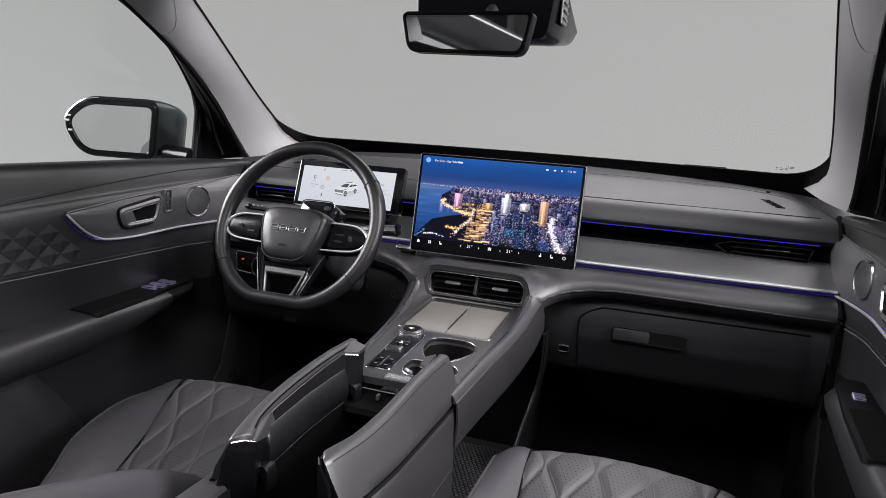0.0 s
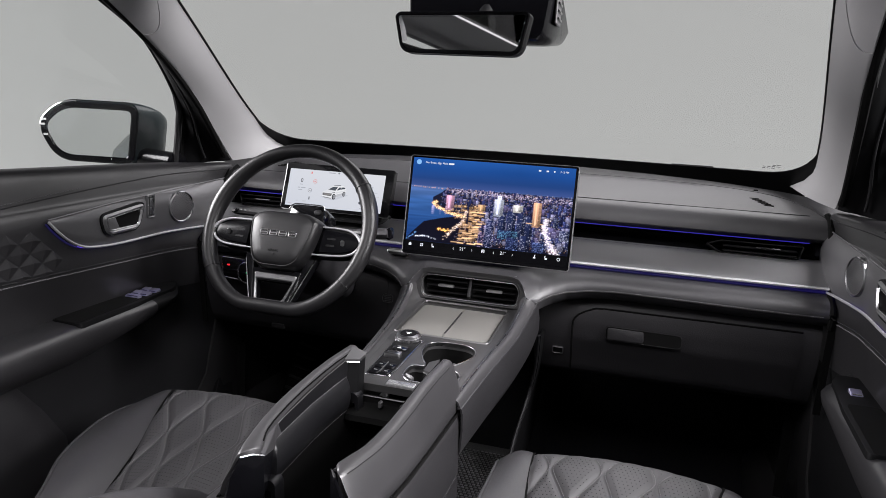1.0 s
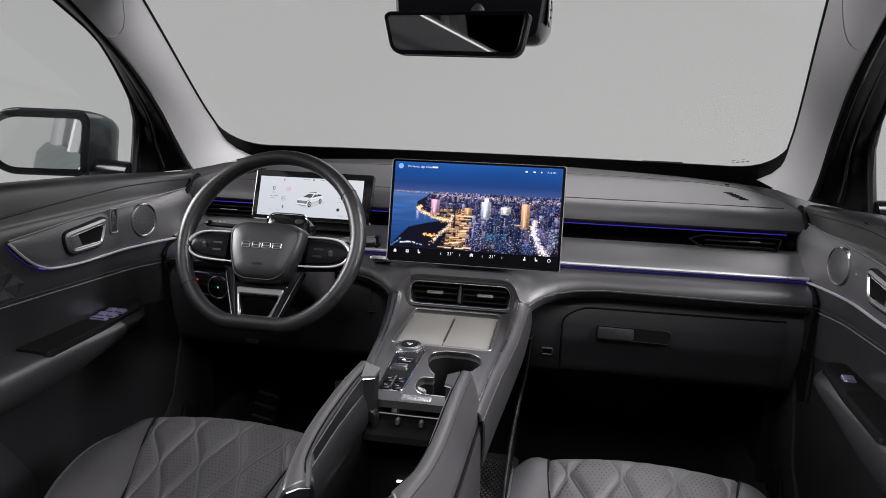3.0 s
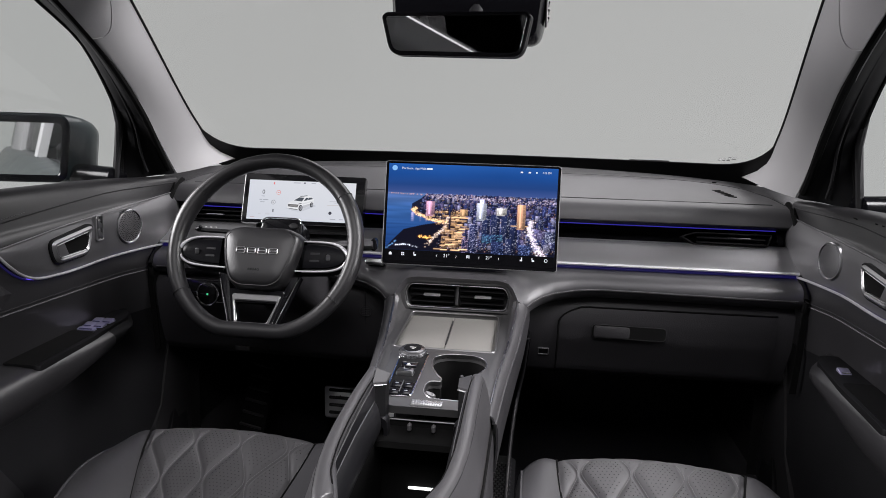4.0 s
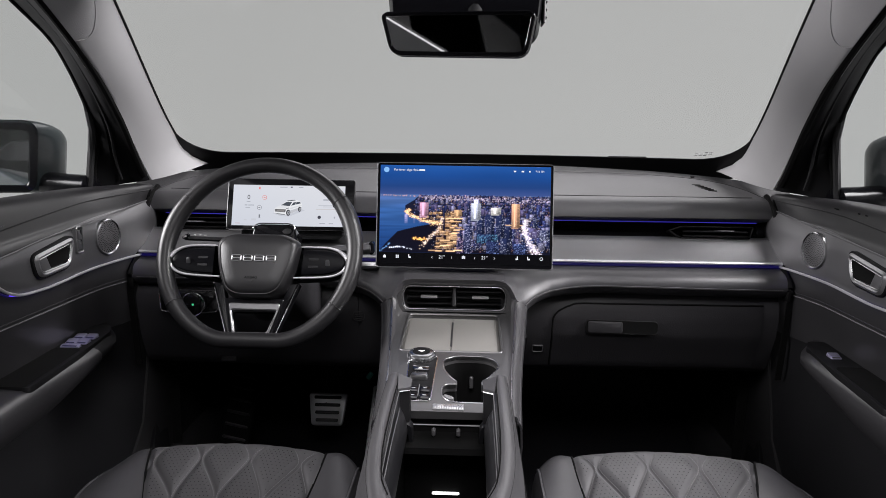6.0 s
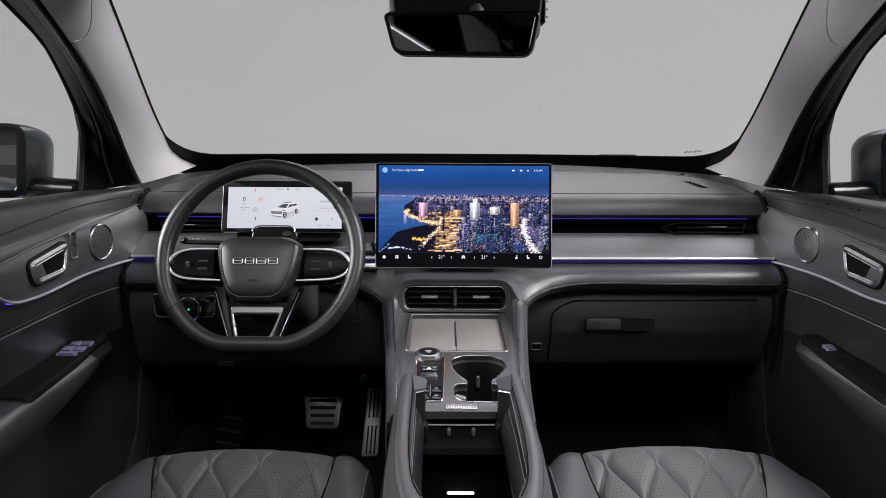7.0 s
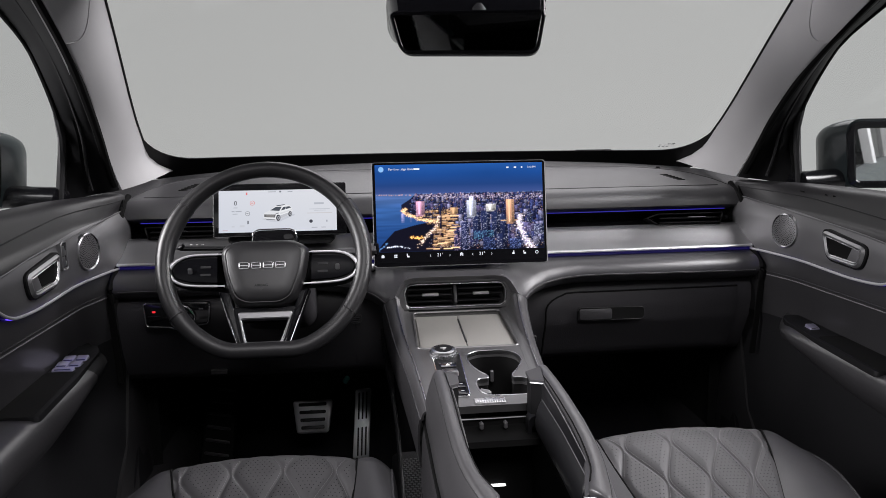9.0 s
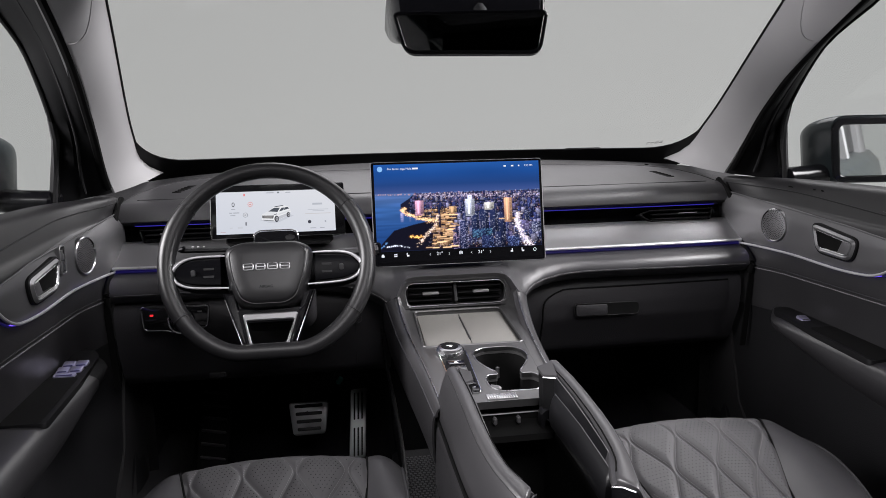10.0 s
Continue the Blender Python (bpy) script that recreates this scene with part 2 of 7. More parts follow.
def slab(pl, pts, lo, hi, bev=0.0, bm=None):
    """A plate of outline pts between the heights lo and hi over a plane, its upper edge rounded by bev."""
    bm = bm or bmesh.new()
    rings = [[pl.at(x, y, lo) for x, y in pts]]
    if bev > 0:
        rings.append([pl.at(x, y, hi - bev) for x, y in pts])
        rings.append([pl.at(x, y, hi - bev * 0.3) for x, y in inset(pts, bev * 0.3)])
        rings.append([pl.at(x, y, hi) for x, y in inset(pts, bev)])
    else:
        rings.append([pl.at(x, y, hi) for x, y in pts])
    return sheet(rings, True, True, bm=bm)


def hoop(pl, outer, inner, lo, hi, bev=0.0, bm=None):
    """A flat ring between two outlines of as many points."""
    bm = bm or bmesh.new()
    o2, i2 = inset(outer, bev), inset(inner, -bev)
    rows = [[pl.at(x, y, lo) for x, y in outer], [pl.at(x, y, hi - bev) for x, y in outer], [pl.at(x, y, hi) for x, y in o2],
            [pl.at(x, y, hi) for x, y in i2], [pl.at(x, y, hi - bev) for x, y in inner], [pl.at(x, y, lo) for x, y in inner]]
    rows.append(rows[0])
    bm = sheet(rows, True, bm=bm)
    bmesh.ops.remove_doubles(bm, verts=bm.verts, dist=1e-7)
    return bm


def holed(pl, outer, holes, lo, hi, depth):
    """A plate with openings: its rim goes down to lo, the walls of the openings down by depth."""
    bm = bmesh.new()
    edges = []
    for k, pts in enumerate([outer, *holes]):
        top = [bm.verts.new(pl.at(x, y, hi)) for x, y in pts]
        low = [bm.verts.new(pl.at(x, y, lo if k == 0 else hi - depth)) for x, y in pts]
        for i in range(len(top)):
            j = (i + 1) % len(top)
            bm.faces.new((top[i], top[j], low[j], low[i]))
            edges.append(bm.edges.get((top[i], top[j])))
    bmesh.ops.triangle_fill(bm, use_beauty=True, edges=edges, normal=pl.n)
    return bm


def block(c, size, r=0.004, bm=None, turn=None):
    """A box with rounded edges at c, turned by a matrix."""
    w, d, h = size
    r = min(r, w / 2.1, d / 2.1, h / 2.1)
    t = turn or Matrix.Identity(3)
    rows = []
    for z, s in ((-h / 2, r), (-h / 2 + r, 0), (h / 2 - r, 0), (h / 2, r)):
        rows.append([Vector(c) + t @ Vector((x, y, z)) for x, y in rr(w - 2 * s, d - 2 * s, max(r - s * 0.5, 1e-4), 3)])
    return sheet(rows, True, True, bm=bm)


def smooth(a, b, x):
    t = max(0.0, min(1.0, (x - a) / (b - a)))
    return t * t * (3 - 2 * t)


def lerp_table(table, x):
    """Linear reading of a table of (x, value)."""
    if x <= table[0][0]:
        return table[0][1]
    for (a, p), (b, q) in zip(table, table[1:]):
        if x <= b:
            return p + (q - p) * (x - a) / (b - a)
    return table[-1][1]


def on_table(table, s):
    """A point of the smooth curve through a table of (s, point)."""
    n = len(table)
    i = max(0, min(n - 2, sum(1 for a, _ in table if a <= s) - 1))

    def slope(j):
        a, b = max(j - 1, 0), min(j + 1, n - 1)
        return (Vector(table[b][1]) - Vector(table[a][1])) / (table[b][0] - table[a][0])
    h = table[i + 1][0] - table[i][0]
    t = max(0.0, min(1.0, (s - table[i][0]) / h))
    p, q = Vector(table[i][1]), Vector(table[i + 1][1])
    return p * (2 * t ** 3 - 3 * t * t + 1) + slope(i) * h * (t ** 3 - 2 * t * t + t) + q * (3 * t * t - 2 * t ** 3) + slope(i + 1) * h * (t ** 3 - t * t)


def spline(pts, n):
    """A smooth curve of n steps a stretch through points."""
    pts = [Vector(p) for p in pts]
    out = []
    for i in range(len(pts) - 1):
        p0, p1, p2, p3 = pts[max(i - 1, 0)], pts[i], pts[i + 1], pts[min(i + 2, len(pts) - 1)]
        for k in range(n):
            t = k / n
            out.append(0.5 * ((2 * p1) + (p2 - p0) * t + (2 * p0 - 5 * p1 + 4 * p2 - p3) * t * t + (3 * p1 - p0 - 3 * p2 + p3) * t ** 3))
    out.append(pts[-1])
    return out


def stitches(path, gap, length, width, lift, up, bm=None):
    """A row of raised thread stitches along a path."""
    bm = bm or bmesh.new()
    path = [Vector(p) for p in path]
    up = Vector(up).normalized()
    run, nxt = 0.0, 0.0
    for a, b in zip(path, path[1:]):
        d = (b - a).length
        if d < 1e-9:
            continue
        t = (b - a) / d
        s = t.cross(up).normalized()
        while nxt < run + d:
            p = a + t * (nxt - run)
            e = p + t * length
            q = [p - s * width, e - s * width, e + s * width, p + s * width]
            lowv = [bm.verts.new(x - up * lift * 0.3) for x in q]
            topv = [bm.verts.new(x + up * lift) for x in q]
            bm.faces.new(topv)
            for i in range(4):
                j = (i + 1) % 4
                bm.faces.new((lowv[i], lowv[j], topv[j], topv[i]))
            nxt += gap
        run += d
    return bm


def writing(name, text, size, pl, u, v, lift, material, parent):
    """Flat lettering on a plane."""
    c = bpy.data.curves.new(name, "FONT")
    c.body, c.size, c.align_x, c.align_y, c.extrude = text, size, "CENTER", "CENTER", 0.0001
    tmp = bpy.data.objects.new(name, c)
    me = bpy.data.meshes.new_from_object(tmp)
    bpy.data.objects.remove(tmp)
    bm = bmesh.new()
    bm.from_mesh(me)
    for w in bm.verts:
        w.co = pl.at(u + w.co.x, v + w.co.y, lift + w.co.z)
    return part(name, bm, material, parent)


# ---- the studio ----
def studio():
    bm = bmesh.new()
    bmesh.ops.create_circle(bm, cap_ends=True, segments=64, radius=11)
    bmesh.ops.translate(bm, verts=bm.verts, vec=(0, 0, -0.44))
    tagged(part("ground", bm, CONCRETE), "smooth grey studio floor under the car", "floor", kind="structure")
    prof = ((9.0, -0.435), (9.6, -0.30), (9.9, 0.2), (10.0, 1.0), (10.0, 5.5))

    def bend(a0, a1, n):
        return [[(r * math.sin(radians(a0 + (a1 - a0) * k / n)), -0.5 + r * math.cos(radians(a0 + (a1 - a0) * k / n)), z) for k in range(n + 1)] for r, z in prof]
    # both walls glow by themselves; the rear one is unseen fill
    tagged(part("backdrop", sheet(bend(-75, 75, 40)), BACKDROP), "plain self-glowing grey studio wall with coved foot", "studio wall", kind="structure")
    tagged(part("wall_studio_rear", sheet(bend(75, 285, 56)), WALL), "slightly dimmer self-glowing grey studio wall behind the car", "studio wall", kind="structure")


studio()


# ---- windscreen, pillars, headliner ----
def screen_y(x, z):
    return 0.475 - 0.38 * x * x - 2.0 * (z - 0.8) - 0.75 * (z - 0.8) ** 2


def pillar_x(z):
    return 0.690 - 0.43 * (z - 0.8)


def windscreen():
    rows = []
    for j in range(13):
        z = 0.768 + 0.44 * j / 12
        w = pillar_x(z) + 0.015
        rows.append([(w * (i / 10 - 1), screen_y(w * (i / 10 - 1), z), z) for i in range(21)])
    glass = part("window_1", shell(rows, 0.004), WINDSCREEN)
    glass.visible_shadow = False
    tagged(glass, "clear curved windscreen with a black printed border", "windscreen", kind="structure")
    # the black printed border
    base = rpoly([(-0.698, 0.797), (0.698, 0.797), (0.546, 1.165), (-0.546, 1.165)], [0.115, 0.115, 0.06, 0.06], 10)
    ring = []
    for a, b in zip(base, base[1:] + base[:1]):
        n = max(1, int((Vector(b) - Vector(a)).length / 0.04))
        ring += [tuple(Vector(a).lerp(Vector(b), k / n)) for k in range(n)]
    mid = (0.0, 0.97)
    rows = []
    for f in (1.0, 1.06, 1.14, 1.24, 1.36):
        rows.append([(mid[0] + (x - mid[0]) * (1 + (f - 1) * 0.25), mid[1] + (z - mid[1]) * f) for x, z in ring])
    rows = [[(x, screen_y(x, z) - 0.008, z) for x, z in r] for r in rows]
    part("printed_border", shell(rows, 0.002, True), FRIT, glass, "black printed border of the windscreen")
    # sensor bump in the border and small sticker
    part("border_tab", block((0.43, screen_y(0.43, 0.799) - 0.012, 0.798), (0.10, 0.006, 0.006), 0.0025), FRIT, glass)
    st = Plane((0.604, 0.315, 0.815), (1, -0.30, 0), (0, -0.894, 0.447))
    bm = bmesh.new()
    random.seed(4)
    for r in range(3):
        for c in range(5):
            if random.random() < 0.8:
                slab(st, rr(0.006 + 0.003 * random.random(), 0.0034, 0.0004, 1, -0.022 + c * 0.010, -0.006 + r * 0.008), 0.004, 0.0046, bm=bm)
    part("sticker", bm, mat("grey_print", (0.34, 0.34, 0.34), 0.7), glass, "small pale sticker with illegible print")


windscreen()


def pillar_lines(s):
    """The inner (windscreen) and outer (door) edges of the right pillar, for s from 0 (foot) to 1 (roof)."""
    inner = ((0, (0.650, 0.362, 0.768)), (0.035, (0.668, 0.322, 0.783)), (0.07, (0.678, 0.288, 0.80)), (0.16, (0.673, 0.228, 0.832)), (0.35, (0.647, 0.085, 0.90)), (0.62, (0.585, -0.195, 1.04)), (1.0, (0.501, -0.585, 1.23)))
    outer = ((0, (0.704, 0.155, 0.738)), (0.07, (0.702, 0.116, 0.772)), (0.35, (0.6720, -0.051, 0.8905)), (0.62, (0.6250, -0.277, 0.9975)), (1.0, (0.554, -0.712, 1.161)))
    return on_table(inner, s), on_table(outer, s)


def pillar_point(s, w, lift, sx):
    a, b = pillar_lines(s)
    p = a.lerp(b, w)
    ridge = math.sin(math.pi * w)
    out = Vector((-0.55, -0.80, -0.25)).normalized()
    p = p + out * (0.009 * ridge + lift)
    return Vector((p.x * sx, p.y, p.z))


def pillar(sx, n):
    rows = []
    for i in range(25):
        s = i / 24
        a, b = pillar_lines(s)
        r = [Vector(((a.x + 0.016) * sx, a.y + 0.016, a.z - 0.004)), Vector((a.x * sx, a.y + 0.006, a.z))]
        r += [pillar_point(s, w / 12, 0.0, sx) for w in range(13)]
        r.append(Vector(((b.x + 0.02) * sx, b.y + 0.012, b.z)))
        rows.append(r)
    ob = part("trim_pillar_%d" % n, shell(rows, 0.002), FABRIC, sharp=60)
    tagged(ob, "light grey fabric-covered windscreen pillar trim", "pillar trim", kind="structure")
    rows = []
    for k in range(15):
        r = []
        for w in range(13):
            t = w / 12
            s0 = 0.62 + 0.16 * (1 - t) ** 2 - 0.02 * math.sin(math.pi * t)
            s = s0 + (1 - s0) * k / 14
            r.append(pillar_point(s, t, 0.0035 if k else 0.0005, sx))
        rows.append(r)
    part("headliner_end", shell(rows, 0.002), LINER, ob, "darker grey end of the headliner", sharp=60)
    bead = [pillar_lines(i / 24)[0] for i in range(1, 25)]
    part("edge_bead", tube([(p.x * sx - 0.001 * sx, p.y + 0.006, p.z + 0.003) for p in bead], 0.0026, n=6), FRIT, ob)
    # thin dark joint line
    path = [pillar_point(0.62 + 0.16 * (1 - w / 12) ** 2 - 0.02 * math.sin(math.pi * w / 12) - 0.002, w / 12, 0.001, sx) for w in range(13)]
    part("joint", tube(path, 0.0007, n=6), LINER, ob)


pillar(1, 1)
pillar(-1, 2)


def frame_line(s):
    """The front edge of the side window's opening, right side."""
    line = ((0, (0.790, 0.055, 0.725)), (0.12, (0.786, 0.049, 0.765)), (0.33, (0.768, 0.033, 0.850)), (0.62, (0.752, -0.105, 1.00)), (0.75, (0.742, -0.23, 1.055)),
            (1.0, (0.71, -0.52, 1.14)), (1.3, (0.68, -1.35, 1.20)))
    return on_table(line, s)


def door_frame(sx, n):
    rows = []
    for i in range(27):
        s = 1.0 * i / 26
        b = pillar_lines(s)[1]
        w = frame_line(s)
        p = [b + Vector((0.004, -0.002, 0)), b.lerp(w, 0.12) + Vector((0.0, -0.010, 0)), b.lerp(w, 0.28) + Vector((0.006, -0.002, 0)), b.lerp(w, 0.45) + Vector((0.006, 0.004, 0)),
             b.lerp(w, 0.55) + Vector((0.002, -0.004, 0)), b.lerp(w, 0.85) + Vector((0.004, 0, 0)), w + Vector((0, -0.002, 0)), w + Vector((0.01, 0.016, 0))]
        rows.append([Vector((q.x * sx, q.y, q.z)) for q in p])
    ob = part("trim_doorframe_%d" % n, shell(rows, 0.003), FRIT, sharp=50)
    tagged(ob, "black door frame with rubber seal beside the pillar", "door frame", kind="structure")
    for f, r, m in ((0.10, 0.008, VOID), (0.50, 0.0030, RUBBER), (0.97, 0.006, VOID)):
        path = []
        for i in range(22):
            s = 0.03 + 0.97 * i / 21
            q = pillar_lines(s)[1].lerp(frame_line(s), f) + Vector((-0.004, -0.006, 0))
            path.append((q.x * sx, q.y, q.z))
        part("seal", tube(path, r, n=8), m, ob)
    # upright post at the front of the window
    path = [(0.783 * sx, 0.028, 0.73), (0.770 * sx, 0.020, 0.80), (0.760 * sx, 0.012, 0.852), (0.757 * sx, -0.008, 0.905)]
    part("post", tube(path, 0.0075, n=8), RUBBER, ob)
    # roof rail over the window, back to the rear
    path = [(frame_line(s).x * sx, frame_line(s).y, frame_line(s).z) for s in (1.0, 1.1, 1.2, 1.3)]
    part("rail", tube(path, 0.03, n=10), PLASTIC, ob)
    # side glass
    rows = []
    for j in range(8):
        r = []
        for i in range(16):
            a = frame_line(j / 7 * 0.98 + 0.02)
            y1 = -1.35
            r.append((a.x * sx - 0.004 * sx, a.y + (y1 - a.y) * i / 15, a.z))
        rows.append(r)
    g = part("window_%d" % (n + 1), shell(rows, 0.004), SIDEGLASS)
    g.visible_shadow = False
    tagged(g, "clear side window glass above the door panel", "side window", kind="structure")


door_frame(1, 1)
door_frame(-1, 2)


def roof():
    """Headliner with the opening of the glass roof, and the plain rear of the cabin behind the camera."""
    pl = Plane((0, -1.55, 1.24), (1, 0, 0), (0, 1, 0))
    bm = holed(pl, rr(1.44, 2.4, 0.15, 6, 0, 0.03), [rr(0.92, 1.70, 0.08, 5, 0, 0.05)], -0.01, 0.0, -0.005)
    g = part("window_5", slab(Plane((0, -1.50, 1.246), (1, 0, 0), (0, 1, 0)), rr(1.12, 1.76, 0.10, 6), 0.0, 0.006), ROOFGLASS)
    g.visible_shadow = False
    tagged(g, "dark tinted glass roof panel", "glass roof", kind="structure")
    tagged(part("ceiling", bm, LINER), "grey headliner round a glass roof opening", "headliner", kind="structure")
    rows = [[(x, screen_y(0.55, 1.165) - 0.10 - 0.02 * k, 1.165 + 0.03 * k + 0.02 * (1 - (x / 0.6) ** 2)) for x in [-0.6 + 0.1 * i for i in range(13)]] for k in range(4)]
    tagged(part("trim_header", shell(rows, 0.01), LINER), "grey headliner edge above the windscreen", "headliner", kind="structure")
    for n, sx in ((3, 1), (4, -1)):
        rows = [[(sx * x, y, z) for x, z in ((0.80, 0.73), (0.80, -0.1))] for y in (-1.30, -2.75)]
        tagged(part("wall_rear_%d" % n, shell(rows, 0.02), LEATHER_DK), "dark rear side panel of the cabin", "side panel", kind="structure")
        rows = [[(sx * (0.80 - 0.12 * k / 3), y, 0.73 + 0.5 * k / 3) for k in range(4)] for y in (-1.30, -1.42)]
        tagged(part("trim_midpost_%d" % n, shell(rows, 0.03), FABRIC), "light grey post between the doors", "pillar trim", kind="structure")
        rows = [[(sx * (0.80 - 0.12 * k / 3), y - 0.14 * k / 3, 0.73 + 0.5 * k / 3) for k in range(4)] for y in (-2.15, -2.75)]
        tagged(part("trim_rearpost_%d" % n, shell(rows, 0.03), FABRIC), "light grey rear pillar trim", "pillar trim", kind="structure")
    rows = [[(x, -2.75 + 0.10 * k / 2, 0.75 + 0.5 * k / 2) for x in (-0.7, 0, 0.7)] for k in range(3)]
    tagged(part("window_4", shell(rows, 0.004), REARGLASS), "dark tinted rear window", "rear window", kind="structure")
    rows = [[(x, -2.78, z) for x in (-0.8, 0.8)] for z in (-0.1, 0.76)]
    tagged(part("wall_back", shell(rows, 0.02), LEATHER_DK), "dark lower tailgate panel", "tailgate", kind="structure")
    bench = thing("rear_bench", (0, -2.2, 0), "dark grey rear bench seat behind the front seats", "seat")
    part("cushion", block((0, -2.05, 0.24), (1.3, 0.5, 0.22), 0.06), SEAT_SIDE, bench)
    part("backrest", block((0, -2.42, 0.52), (1.3, 0.18, 0.62), 0.07, turn=Matrix.Rotation(radians(-14), 3, "X")), SEAT_SIDE, bench)


roof()


def cabin_floor():
    rows = []
    for y, z in ((-2.8, 0.0), (-0.9, 0.0), (0.10, 0.0), (0.30, 0.005), (0.42, 0.05), (0.58, 0.22), (0.66, 0.42), (0.68, 0.60)):
        rows.append([(x, y, z + (0.10 * smooth(0.16, 0.10, abs(x)) if y < 0.5 else 0)) for x in (-0.76, -0.6, -0.4, -0.2, -0.16, -0.13, -0.1, 0, 0.1, 0.13, 0.16, 0.2, 0.4, 0.6, 0.76)])
    tagged(part("floor", shell(rows, 0.01), CARPET, sharp=60), "black carpeted cabin floor and footwells", "floor", kind="structure")
    for n, sx in ((1, 1), (2, -1)):
        rows = []
        for y, h in ((0.66, 0.60), (0.4, 0.60), (0.2, 0.58), (0.125, 0.52), (0.09, 0.36), (0.04, 0.20), (-0.03, 0.115), (-0.3, 0.10), (-0.6, 0.10), (-1.3, 0.10)):
            rows.append([(sx * x, y, z) for x, z in ((0.70, h), (0.695, max(0.095, h * 0.5)), (0.69, 0.09), (0.66, 0.085), (0.64, 0.06), (0.63, 0.0))])
        ob = part("trim_sill_%d" % n, shell(rows, 0.01), LEATHER_DK, sharp=60)
        tagged(ob, "black plastic door sill and kick panel", "sill trim", kind="structure")
        # black wall added as the shade between the dash end and the door
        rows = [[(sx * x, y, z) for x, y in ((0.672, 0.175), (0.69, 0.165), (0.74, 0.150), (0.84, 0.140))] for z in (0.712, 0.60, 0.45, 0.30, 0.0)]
        part("gap_shade_wall", shell(rows, 0.01), VOID, ob)


cabin_floor()


# ---- doors ----
SKIN = ((0.02, 0.712), (0.10, 0.722), (0.25, 0.737), (0.36, 0.742), (0.42, 0.738), (0.44, 0.7320), (0.455, 0.7300), (0.47, 0.7290), (0.49, 0.7265), (0.51, 0.7235), (0.525, 0.7215), (0.54, 0.7205), (0.56, 0.7215), (0.575, 0.7235),
        (0.60, 0.722), (0.64, 0.721), (0.655, 0.7235), (0.665, 0.729), (0.670, 0.7345), (0.674, 0.7365), (0.682, 0.7395), (0.705, 0.748), (0.722, 0.757), (0.731, 0.768), (0.733, 0.790))
BAND = ((0.60, 0.0), (0.64, 0.9), (0.655, 1.0), (0.682, 1.0), (0.733, 0.0))


def door_z(y, z):
    return z + 0.052 * (y + 0.28) * lerp_table(BAND, z)


def door_point(y, z0, sx, lift=0.0):
    """A point of the door's inner skin; z0 is the height on the section at y = -0.28."""
    x = lerp_table(SKIN, z0) - 0.034 * smooth(-0.10, 0.10, y) - 0.030 * smooth(0.66, 0.735, z0) * smooth(-0.02, 0.13, y) - lift
    return Vector((sx * x, y, door_z(y, z0)))


def skin_x(y, z):
    """Skin depth at a true height."""
    z0 = z
    for _ in range(6):
        z0 = z - (door_z(y, z0) - z0)
    return door_point(y, z0, 1).x


def door_plane(y, z, sx, lift=0.0):
    """A plane on the door at (y, z), facing the cabin; its u runs towards the rear on the right side."""
    e = 0.02
    c = Vector((sx * (skin_x(y, z) - lift), y, z))
    u = Vector((sx * (skin_x(y - e * sx, z) - skin_x(y + e * sx, z)), -2 * e * sx, 0))
    return Plane(c, u, (0, 0, 1))


LOW = [(-0.424, 0.640), (-0.405, 0.621), (-0.378, 0.600), (-0.35, 0.586), (-0.32, 0.579), (-0.26, 0.576), (-0.207, 0.577), (-0.096, 0.581), (0.0, 0.584), (0.052, 0.585), (0.118, 0.587)]
UPP = [(-0.424, 0.642), (-0.223, 0.6625), (0.052, 0.690), (0.118, 0.696)]


